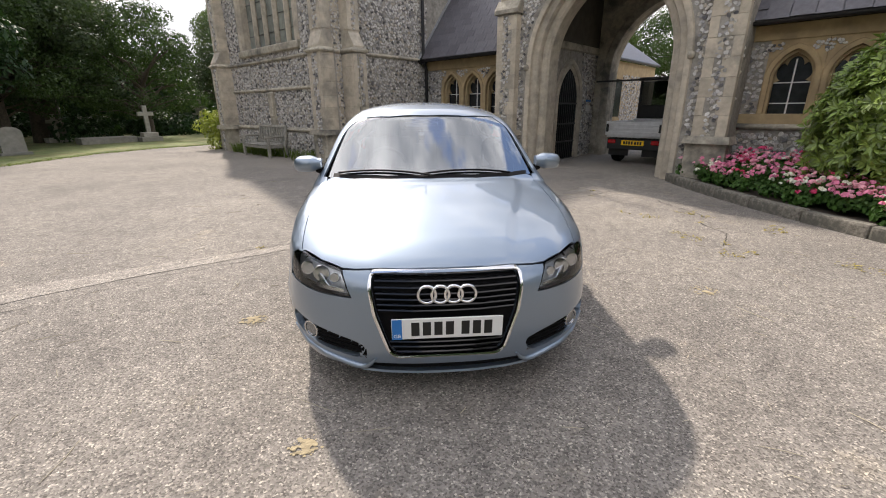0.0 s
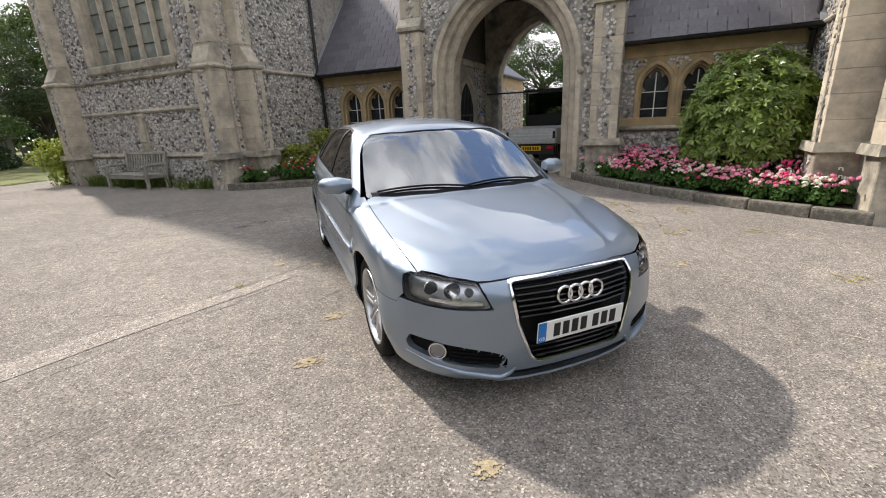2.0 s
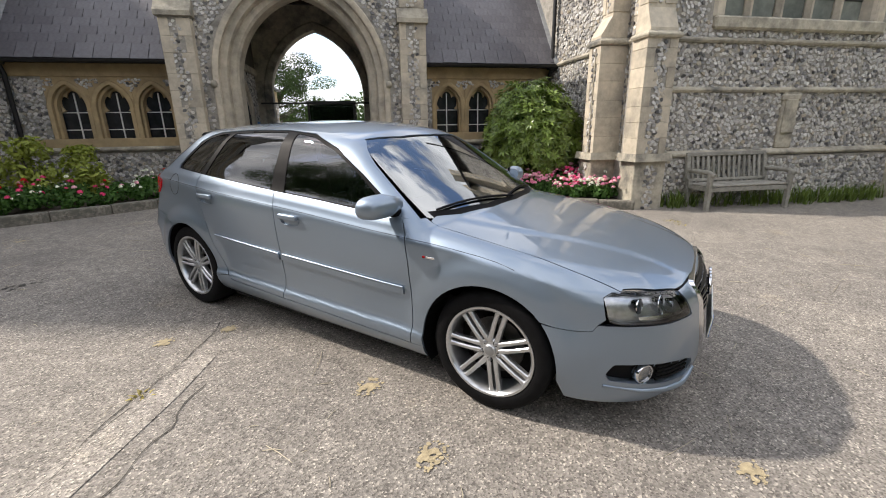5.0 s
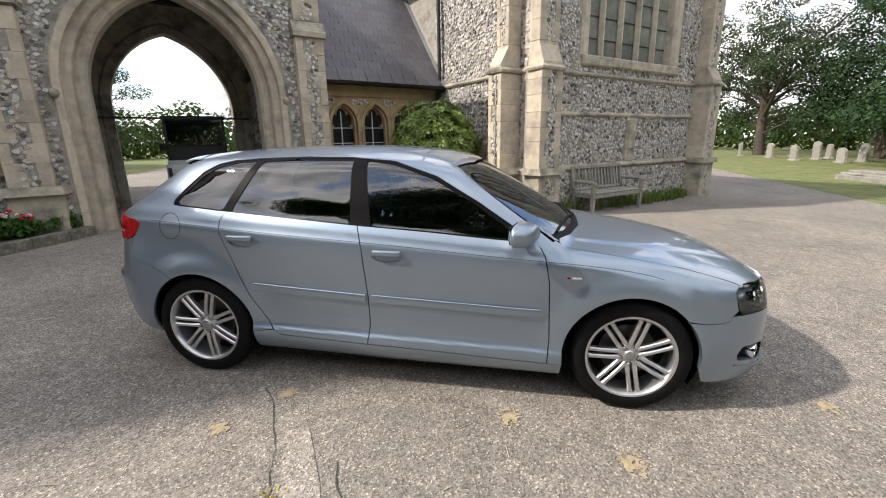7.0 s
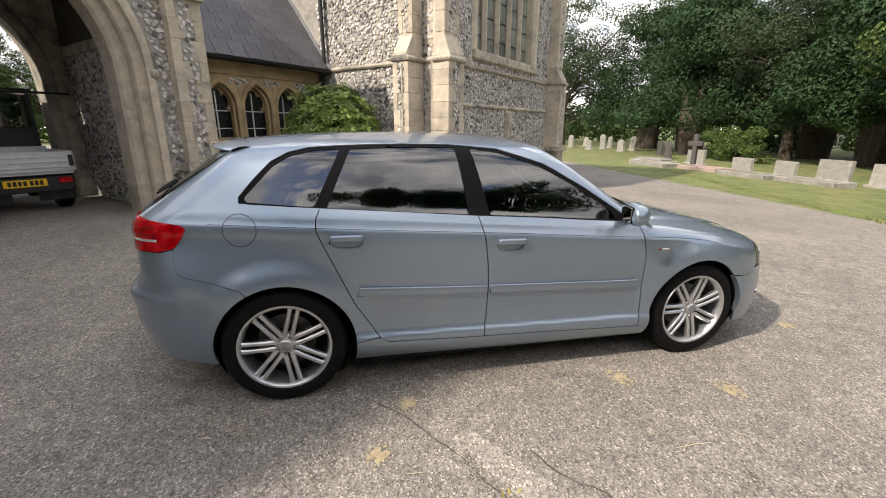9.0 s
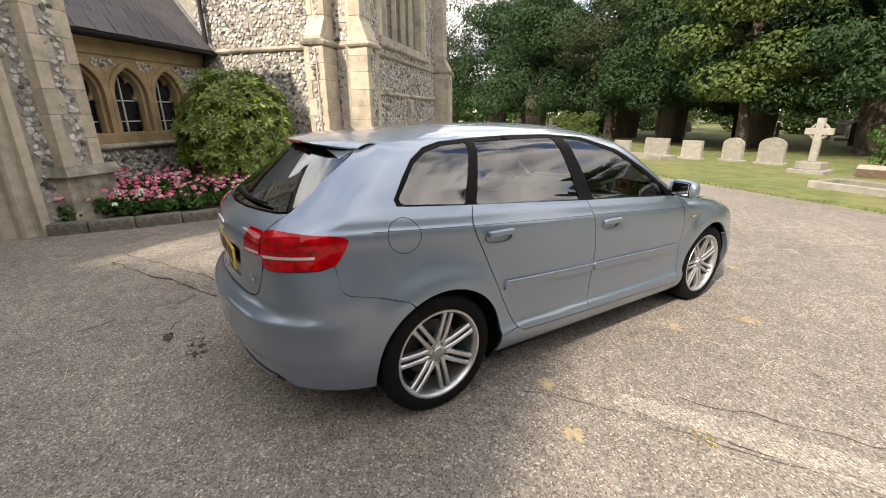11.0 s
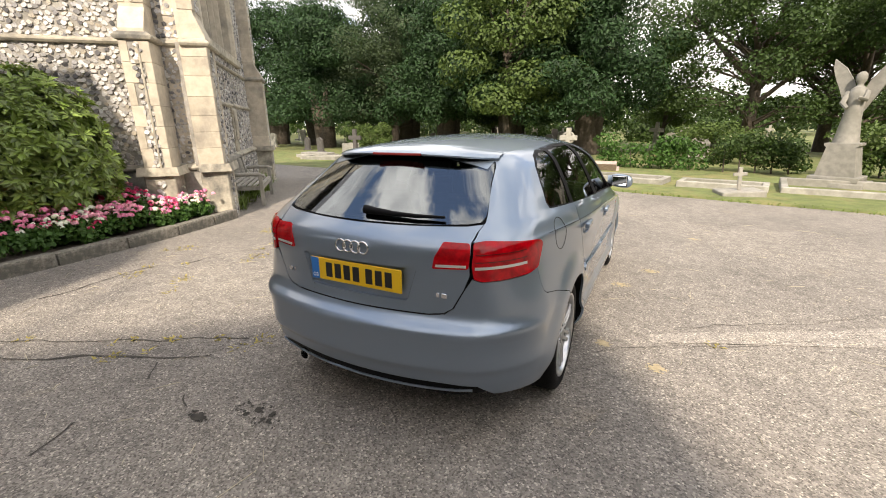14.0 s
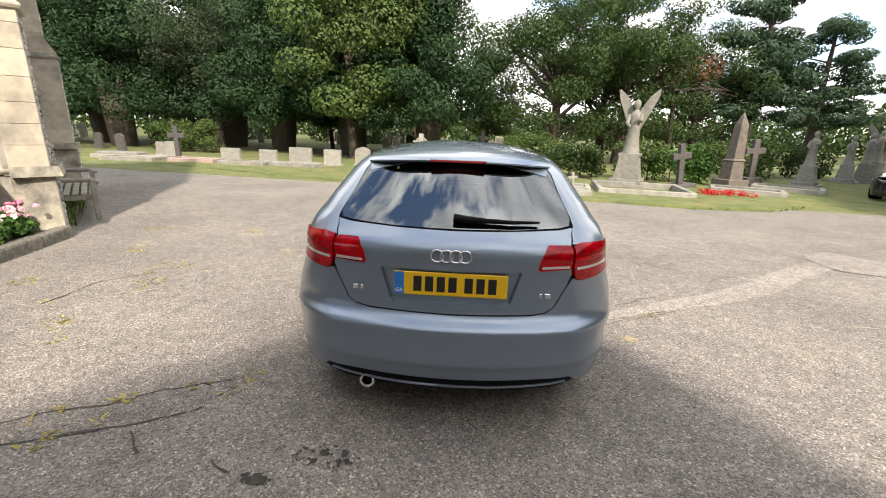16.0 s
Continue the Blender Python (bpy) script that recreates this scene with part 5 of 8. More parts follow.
def link_range(s):
    """A low range with three cusped lights under a slate roof, between arch and chapel."""
    lk = thing("link_building", CH, "low flint range with ochre stone windows and slate roof", "building", "ranges beside the arch")
    u0, u1 = (2.36, 5.46) if s > 0 else (-5.46, -2.36)
    yw = .25
    part("wall", one_box(u0, u1, yw + .02, 3.9, -.4, 1.02), M_MORTAR, lk)
    flints("flint_facing", lk, Matrix.Translation((u0, yw + .015, -.1)), u1 - u0, 1.08)
    string_course(lk, [(u0, yw, 1.06), (u1, yw, 1.06)])
    part("sill_course", one_box(u0, u1, yw - .01, yw + .3, 1.10, 1.27, .01), M_OCHRE, lk)
    spr, rise, hw = 1.84, .40, .272
    for k, uc in enumerate((3.0, 3.75, 4.5)):
        uc *= s
        for q in (-1, 1):
            bm = bmesh.new()
            arch_half(bm, q, .3725, 1.27, 2.42, hw + .03, spr, rise + .04, yw + .03, yw + .30, uc)
            part("window_surround", bm, M_OCHRE, lk)
        bm = arch_band(bmesh.new(), hw + .035, spr, rise + .05, 1.27, [(-.012, -.03), (-.012, .010), (.018, .022), (.055, .022), (.072, .006), (.072, -.03)], uc, yw + .02)
        part("hood_mould", bm, M_OCHRE, lk, smooth=35)
        bm = arch_band(bmesh.new(), hw - .005, spr, rise, 1.27, [(-.02, -.10), (-.012, -.01), (.03, -.002), (.04, -.10)], uc, yw + .09)
        part("inner_mould", bm, M_OCHRE, lk, smooth=35)
        window_light(lk, uc, yw + .26, 1.27, spr, rise, hw, M_PANE)
    # flint on either side and in the spandrels
    a0, a1 = 3.0 - .3725, 4.5 + .3725
    for lo, hi in ((2.36, a0), (a1, 5.46)):
        x0, x1 = (lo, hi) if s > 0 else (-hi, -lo)
        part("wall", one_box(x0, x1, yw + .025, yw + .3, 1.1, 2.42), M_MORTAR, lk)
        flints("flint_facing", lk, Matrix.Translation((x0, yw + .02, 1.12)), x1 - x0, 1.3)

    def spandrel(a, b):
        u = abs(u0 + a)
        d = min(abs(u - c) for c in (3.0, 3.75, 4.5))
        return b > .02 and d > .12 + (0.26 if b < .12 else .12) * (1 - b / .45)
    flints("flint_facing", lk, Matrix.Translation((u0, yw + .026, 2.14)), u1 - u0, .27, spandrel, .06)
    part("frieze", one_box(u0, u1, yw - .005, yw + .3, 2.42, 2.66, .01), M_OCHRE, lk)
    # backing behind the panes, in the same shade-darkened plaster
    part("wall", one_box(u0, u1, yw + .32, yw + .42, 1.0, 2.6), M_PLASTERSHADE, lk)
    part("wall", one_box(u0, u1, 3.6, 3.9, -.4, 2.7), M_MORTAR, lk)
    part("loft_boards", one_box(u0 + .01, u1 - .01, yw + .05, 3.58, 2.665, 2.70), M_TIMBER, lk)
    # gutter and roof
    bm = bmesh.new()
    sweep(bm, [(u0, -.06, 2.68), (u1, -.06, 2.68)], [(.055 * math.cos(t), .055 * math.sin(t)) for t in [math.pi + math.pi * i / 8 for i in range(9)]] + [(.045, 0), (-.045, 0)], Vector((0, 0, 1)))
    part("gutter", bm, M_IRON, lk, "black cast iron gutter", smooth=40)
    roof = part("roof", one_box(u0, u1, 0, 4.2, -.06, -.012, m=pose(0, -.06, 2.72, 52)), M_SLATE, lk)
    part("roof_slope", one_box(u0, u1, -4.2, 0, -.06, -.012, m=pose(0, 5.1, 2.72, -52)), M_SLATE, lk)
    bm0 = mesh_of(one_box(-.147, .147, 0, .36, 0, .009, .002), "slate")
    rows_, per = 13, 10
    for j in range(rows_):
        for i in range(per + 1):
            u = u0 + (i + (.5 if j % 2 else 0)) * .31
            if u - .05 > u1 or u < u0 + .08:
                continue
            u = min(u, u1 - .15)
            part("slate", bm0, M_SLATE, roof, m=pose(0, -.06, 2.72, 52) @ pose(u + rng.uniform(-.004, .004), -.02 + j * .215 + rng.uniform(-.006, .006), -.004 + rng.uniform(0, .004), 2.2))
    ue = u1 if s > 0 else u0
    part("flashing", one_box(ue - .10 if s > 0 else ue, ue if s > 0 else ue + .10, -.03, 4.1, .02, .03, m=pose(0, -.06, 2.72, 52)), M_LEAD, lk, "grey lead flashing")
    # downpipe in the corner with its hopper
    ud = s * 5.36
    dp = part("downpipe", tube(bmesh.new(), [(ud, .05, 7.0), (ud, .05, 2.9), (ud, .02, 2.75), (ud, .16, 2.45), (ud, .16, .0)], .042, 10), M_IRON, lk, "black cast iron downpipe", smooth=50)
    part("hopper", one_box(ud - .10, ud + .10, -.06, .12, 2.60, 2.76, .02), M_IRON, lk)


def chapel(s):
    ch = thing("chapel_building", CH, "tall flint chapel with limestone buttresses and large window", "building", "twin chapels")
    a, b = (5.46, 11.5) if s > 0 else (-11.5, -5.46)
    yf = -2.96
    ze, za = 5.6, 8.6
    mid = (a + b) / 2
    spr, rise, hw, sill = 4.75, 1.45, 1.55, 3.06
    # front wall in two halves about the window
    for q in (-1, 1):
        arc_ = pointed(hw, spr, rise)
        pts = [(0, -.5), (3.02, -.5), (3.02, ze), (0, za)] + [(x, z) for x, z in arc_[::-1]] + [(hw, sill), (0, sill)]
        bm = bmesh.new()
        prism(bm, [(mid + q * x, z) for x, z in pts], yf, yf + .55)
        part("wall", bm, M_MORTAR, ch)
    part("wall", one_box(a, a + .5, yf + .55, 9, -.5, ze), M_MORTAR, ch)
    part("wall", one_box(b - .5, b, yf + .55, 9, -.5, ze), M_MORTAR, ch)
    part("wall", one_box(a, b, 9, 9.5, -.5, ze), M_MORTAR, ch)
    for q in (-1, 1):
        ang = math.degrees(math.atan2(za - ze + .15, 3.05))
        bm = bmesh.new()
        box(bm, -4.85, .02, yf - .12, 9.6, 0, .10, m=pose(mid, 0, za + .06) @ Matrix.Diagonal((1, 1, 1, 1)) @ pose(0, 0, 0, 0, -ang, 0)) if q < 0 else box(bm, -.02, 4.85, yf - .12, 9.6, 0, .10, m=pose(mid, 0, za + .06) @ pose(0, 0, 0, 0, ang, 0))
        part("roof", bm, M_SLATE, ch)

    # flint facings: front in bands, and the side towards the arch
    def front(aa, bb):
        x, z = a + aa, bb - .3
        d = abs(x - mid)
        if z > 2.98 and z < 5.3 and d < hw + .28:
            return False
        if abs(x - (mid + s * .08)) < .19 and .9 < z < 1.96:
            return False
        return z < 5.4
    flints("flint_facing", ch, Matrix.Translation((a, yf, -.3)), b - a, 5.6, front, .078)
    ms = Matrix.Translation((5.46, .3, -.3)) @ pose(0, 0, 0, 0, 0, -90) if s > 0 else Matrix.Translation((-5.46, yf, -.3)) @ pose(0, 0, 0, 0, 0, 90)
    flints("flint_facing", ch, ms, 3.26, 6.0, lambda aa, bb: True, .078)
    # plinth, strings
    part("plinth", one_box(a, b, yf - .07, yf + .02, -.5, .80, .01), M_MORTAR, ch)
    flints("flint_facing", ch, Matrix.Translation((a, yf - .07, -.3)), b - a, 1.08, lambda aa, bb: True, .078)
    string_course(ch, [(a, yf - .05, .86), (b, yf - .05, .86)])
    string_course(ch, [(a + .3, yf, 1.93), (b - .3, yf, 1.93)])
    string_course(ch, [(a, yf, 2.70), (b, yf, 2.70)])
    if s > 0:
        string_course(ch, [(5.46, .25, 2.70), (5.46, yf, 2.70)])
        part("plinth", one_box(5.39, 5.47, yf - .07, .25, -.5, .80, .01), M_MORTAR, ch)
        string_course(ch, [(5.41, .25, .86), (5.41, yf, .86)])
    else:
        string_course(ch, [(-5.46, yf, 2.70), (-5.46, .25, 2.70)])
        part("plinth", one_box(-5.47, -5.39, yf - .07, .25, -.5, .80, .01), M_MORTAR, ch)
        string_course(ch, [(-5.41, yf, .86), (-5.41, .25, .86)])
    # stone tablet under the window, with a stepped pedestal below
    t0 = mid + s * .08
    part("stone_tablet", one_box(t0 - .17, t0 + .17, yf - .05, yf + .02, .92, 1.90, .02), M_STONEGREY, ch)
    part("stone_tablet", one_box(t0 - .13, t0 + .13, yf - .09, yf - .04, 1.18, 1.78, .03), M_STONEGREY, ch)
    part("stone_tablet", one_box(t0 - .20, t0 + .20, yf - .08, yf + .02, 1.74, 1.86, .03), M_STONEGREY, ch)
    # the great window
    win = new("great_window")
    win.parent = ch
    part("window_sill", one_box(mid - hw - .2, mid + hw + .2, yf - .09, yf + .5, sill - .20, sill, .03), M_STONEGREY, win)
    bm = arch_band(bmesh.new(), hw, spr, rise, sill, [(-.03, -.35), (-.03, -.05), (.02, .03), (.16, .035), (.22, -.005), (.22, -.05), (.05, -.35)], mid, yf)
    part("window_frame", bm, M_STONE, win, smooth=30)
    for k in range(1, 5):
        u = mid - hw + 2 * hw * k / 5
        top = 5.75 if k in (2, 3) else 5.2
        bm = bmesh.new()
        prism(bm, [(-.055, 0), (-.02, -.09), (.02, -.09), (.055, 0), (.02, .09), (-.02, .09)], sill, top, Matrix(((1, 0, 0, u), (0, 0, 1, yf + .20), (0, 1, 0, 0), (0, 0, 0, 1))))
        part("mullion", bm, M_STONE, win)
    for k in range(5):
        u = mid - hw + 2 * hw * (k + .5) / 5
        part("pane", one_box(u - .29, u + .29, yf + .24, yf + .25, sill, 6.1 if k == 2 else (5.7 if k in (1, 3) else 5.1)), M_BIGPANE, win, "pale greenish leaded glass")
    for z in [3.45 + .42 * i for i in range(4)]:
        part("saddle_bar", one_box(mid - hw, mid + hw, yf + .222, yf + .236, z - .008, z + .008), M_IRON, win)
    # buttresses: a pair at the inner corner and one at the far corner
    x = 5.36 if s > 0 else -5.90
    buttress(ch, x, x + .54, yf, .32, 5.5, Matrix())
    mi = pose(0, 0, 0, 0, 0, -90) if s > 0 else pose(0, 0, 0, 0, 0, 90)
    # the side buttress, turned to face the arch
    if s > 0:
        buttress(ch, 2.27, 2.64, 5.46, .50, 6.0, mi)
    else:
        buttress(ch, -2.64, -2.27, 5.46, .50, 6.0, mi)
    x = 11.08 if s > 0 else -11.6
    buttress(ch, x, x + .52, yf, .45, 6.0, Matrix())
    # dressed corner above the plinth
    xa = 5.45 if s > 0 else -5.45
    quoins(ch, xa, xa, yf - .02, yf + .3, .9, 5.2, .30, s)
    part("thin_pipe", tube(bmesh.new(), [(s * 4.955, -2.50, 2.6), (s * 4.94, -2.50, .1)], .014, 6), M_STONEGREY, ch)


def gatehouse():
    g = thing("gatehouse", CH, "flint and limestone gatehouse with a tall pointed archway", "building")
    yf, hw, spr, rise, top = -.38, 1.27, 2.28, 1.62, 4.85
    for q in (-1, 1):
        for y0, y1, h2, nm in ((yf, .30, hw, "wall"), (3.1, 3.7, 1.25, "rear_wall")):
            bm = bmesh.new()
            arch_half(bm, q, 2.40, -.5, top, h2 + (.30 if nm == "wall" else 0), spr, rise + (.28 if nm == "wall" else .05), y0, y1, -.02)
            part(nm, bm, M_MORTAR if nm == "wall" else M_STONEGREY, g)
        part("passage_wall", one_box(q * 1.62, q * 2.38, .30, 3.1, -.5, 4.6), M_MORTAR, g)
        mp_ = pose(-1.62, .30, 0, 0, 0, 90) if q < 0 else pose(1.62, 3.1, 0, 0, 0, -90)
        door_c = 1.25

        def pas(aa, bb):
            return not (q < 0 and abs(aa - door_c) < .66 and bb < 2.75)
        flints("flint_facing", g, mp_, 2.8, 2.75, pas, .078)
        part("impost", one_box(q * 1.56, q * 1.66, .30, 3.1, 2.75, 2.92, .02), M_STONEGREY, g)
        # above the impost the passage's shade is in the plaster colour
        part("passage_plaster", one_box(q * 1.60, q * 1.63, .30, 3.1, 2.92, 4.5), M_PLASTERSHADE, g)
    part("passage_ceiling", one_box(-1.7, 1.7, .30, 3.1, 4.5, 4.62), M_TIMBER, g)
    for y in (.7, 1.3, 1.9, 2.5):
        part("ceiling_beam", one_box(-1.62, 1.62, y - .06, y + .06, 4.34, 4.50, .01), M_TIMBER, g)
    part("roof", one_box(-2.5, 2.5, -.45, 3.8, top, top + .2), M_SLATE, g)
    # three orders of mouldings round the arch
    for hw_, y, prof in ((1.57, yf, [(-.02, -.2), (-.02, .012), (.03, .035), (.075, .030), (.095, .0), (.095, -.03)]),
                         (1.43, yf + .10, [(-.03, -.2), (-.03, -.02), (-.005, .02), (.05, .026), (.10, .022), (.14, .05), (.14, -.2)]),
                         (1.27, yf + .26, [(-.02, -.4), (-.02, -.03), (.02, .02), (.07, .026), (.10, .05), (.16, .055), (.16, -.4)])):
        bm = arch_band(bmesh.new(), hw_, spr, rise + (hw_ - 1.27) * .95, -.3, prof, -.02, y)
        part("arch_order", bm, M_STONE, g, smooth=32)
    bm = arch_band(bmesh.new(), 1.25, spr, rise + .05, -.3, [(-.05, -.3), (-.05, .0), (.0, .03), (.12, .03), (.16, 0), (.16, -.3)], -.02, 3.08)
    part("arch_order", bm, M_STONEGREY, g, smooth=32)
    for q in (-1, 1):
        part("hood_stop", lathe(bmesh.new(), [(.0001, -.07), (.05, -.05), (.065, 0), (.05, .06), (.0001, .075)], 10, pose(-.02 + q * 1.64, yf - .03, spr - .05)), M_STONEGREY, g, smooth=60)
        # flint between arch and buttress, with dressed edges

    def spand(aa, bb):
        x, z = -2.40 + aa, bb - .3
        d = abs(x + .02)
        if z < spr:
            return d > 1.72
        e = pointed(1.72, spr, rise + .46)
        lim = 0
        for (x0, z0), (x1, z1) in zip(e, e[1:]):
            if z0 <= z <= z1:
                lim = x0 + (x1 - x0) * (z - z0) / (z1 - z0 + 1e-9)
        return d > lim
    flints("flint_facing", g, Matrix.Translation((-2.40, yf, -.3)), 4.8, 5.1, spand, .074)
    for q in (-1, 1):
        x0, x1 = (1.86, 2.38) if q > 0 else (-2.38, -1.86)
        b = new("buttress")
        b.parent = g
        part("plinth_block", one_box(x0 - .05, x1 + .06, yf - .24, yf + .05, -.45, .80, .012), M_STONEGREY, b)
        bm = sweep(bmesh.new(), [(x0 - .05, yf + .04, .84), (x0 - .05, yf - .24, .84), (x1 + .06, yf - .24, .84), (x1 + .06, yf + .04, .84)], [(.0, -.05), (-.035, -.03), (-.045, .0), (-.02, .02), (.05, .075), (.1, -.05)], Vector((0, 0, 1)))
        part("plinth_cap", bm, M_STONEGREY, b, smooth=30)
        part("core", one_box(x0 + .01, x1 - .01, yf - .17, yf + .05, .80, 3.35), M_MORTAR, b)
        z, k = .90, 0
        while z < 3.28:
            h = min(rng.uniform(.26, .36), 3.34 - z)
            for s2, xa in ((1, x0), (-1, x1)):
                wd = .52 * ((.46 if (k + (s2 > 0)) % 2 else .28) + rng.uniform(-.04, .04))
                part("quoin", one_box(min(xa, xa + s2 * wd), max(xa, xa + s2 * wd), yf - .18, yf + .03, z + .0015, z + h - .0015, .005), M_STONE, b)
            z += h
            k += 1
        flints("flint_panel", b, Matrix.Translation((x0 + .15, yf - .172, .9)), .22, 2.4)
        bm = bmesh.new()
        prism(bm, [(yf - .24, 3.34), (yf - .24, 3.42), (yf - .10, 3.62), (yf + .05, 3.62), (yf + .05, 3.34)], x0 - .04, x1 + .04, Matrix(((0, 1, 0, 0), (1, 0, 0, 0), (0, 0, 1, 0), (0, 0, 0, 1))))
        part("weathering", bm, M_STONEGREY, b)
        part("upper_stage", one_box(x0 + .02, x1 - .02, yf - .10, yf + .05, 3.62, top, .01), M_STONE, b)
        flints("flint_panel", b, Matrix.Translation((x0 + .15, yf - .102, 3.65)), .22, 1.15)
    # side door in the passage, an iron gate in a moulded arch
    dm = pose(-1.62, .30, 0, 0, 0, 90) @ pose(door_c, 0, 0)
    door = new("passage_door")
    door.parent = g
    door.matrix_basis = dm
    for k, (h_, y) in enumerate(((.60, -.03), (.50, .02))):
        part("door_order", arch_band(bmesh.new(), h_, 1.55, .80 + .1 * (1 - k), 0, [(-.02, -.12), (-.02, .03), (.03, .06), (.09, .05), (.11, 0), (.11, -.12)], 0, y), M_STONE, door, smooth=32)
    bm = bmesh.new()
    a = pointed(.50, 1.55, .78)
    prism(bm, [(x, z) for x, z in [(-.5, 0), (.5, 0)] + a + [(-x, z) for x, z in a[-2::-1]]], -.012, .06)
    part("door_leaf", bm, M_TRIM, door, "black arched door")
    for k in range(9):
        x = -.42 + .105 * k
        part("gate_bar", one_box(x - .009, x + .009, -.030, -.010, .05, 1.55 + .7 * (1 - (x / .5)**2)), M_IRON, door)
    for z in (.10, .55, 1.0, 1.5):
        part("gate_rail", one_box(-.48, .48, -.034, -.010, z - .02, z + .02), M_IRON, door)
    # wrought bar across the far opening and a rainwater pipe on the buttress
    part("tie_bar", one_box(-1.5, 1.5, 2.9, 2.94, 2.05, 2.09), M_IRON, g)
    part("downpipe", tube(bmesh.new(), [(2.30, yf - .03, 4.8), (2.30, yf - .03, 2.75), (2.24, yf + .02, 2.62)], .030, 8), M_IRON, g, "black downpipe ending above the plinth", smooth=50)
    for k, (z, h, mt) in enumerate(((1.55, .05, M_PLATE_BLUE), (1.30, .16, M_BARWHITE))):
        part("notice", one_box(-1.58, -1.56, 2.55, 2.80, z, z + h), mt, g, "small fixed notice plate")


def rear_range():
    """The range that shows beyond the archway."""
    r = thing("rear_building", CH, "flint and ochre range seen beyond the archway", "building")
    part("wall", one_box(-3.4, -2.1, 3.8, 9.4, -.4, 2.85), M_OCHRE, r)
    flints("flint_facing", r, pose(-2.1, 3.8, 0, 0, 0, 90), 5.6, 2.5, lambda a, b: not (1.6 < a < 2.5 and b > .9), .09)
    part("window_recess", one_box(-2.12, -2.08, 5.45, 6.25, 1.1, 2.3, .02), M_PANE, r)
    part("gutter", tube(bmesh.new(), [(-2.0, 3.7, 2.9), (-2.0, 9.4, 2.9)], .05, 8), M_IRON, r)
    part("downpipe", tube(bmesh.new(), [(-2.04, 4.6, 2.85), (-2.04, 4.6, 0)], .04, 8), M_IRON, r)
    part("roof", one_box(0, 3, 3.7, 9.5, 0, .06, m=pose(-1.95, 0, 2.92, 0, 0, 0) @ pose(0, 0, 0, 0, 215, 0)), M_SLATE, r)


gatehouse()
for side_ in (-1, 1):
    link_range(side_)
    chapel(side_)
rear_range()


# ---- ground ----
def sheet(name, ring, cell, zf, material, hole=None):
    """A level sheet with the given outline, following the lie of the ground."""
    poly = [Vector(p) for p in ring]
    x0, x1 = min(p.x for p in poly), max(p.x for p in poly)
    y0, y1 = min(p.y for p in poly), max(p.y for p in poly)
    verts, index, faces = [], {}, []

    def vert(p):
        k = (round(p.x, 4), round(p.y, 4))
        if k not in index:
            index[k] = len(verts)
            verts.append((p.x, p.y, zf(p.x, p.y)))
        return index[k]
    for i in range(int((x1 - x0) / cell) + 1):
        for j in range(int((y1 - y0) / cell) + 1):
            ax, ay = x0 + i * cell, y0 + j * cell
            q = poly
            for axis, val, less in ((0, ax, False), (0, ax + cell, True), (1, ay, False), (1, ay + cell, True)):
                q = clip(q, axis, val, less)
                if len(q) < 3:
                    break
            if len(q) < 3:
                continue
            ids = []
            for p in q:
                k = vert(p)
                if k not in ids:
                    ids.append(k)
            if len(ids) >= 3:
                faces.append(ids)
    me = bpy.data.meshes.new(name)
    me.from_pydata(verts, [], faces)
    bm = bmesh.new()
    bm.from_mesh(me)
    bmesh.ops.recalc_face_normals(bm, faces=bm.faces)
    for f in bm.faces:
        if f.normal.z < 0:
            f.normal_flip()
    bm.to_mesh(me)
    bm.free()
    return part(name, me, material)


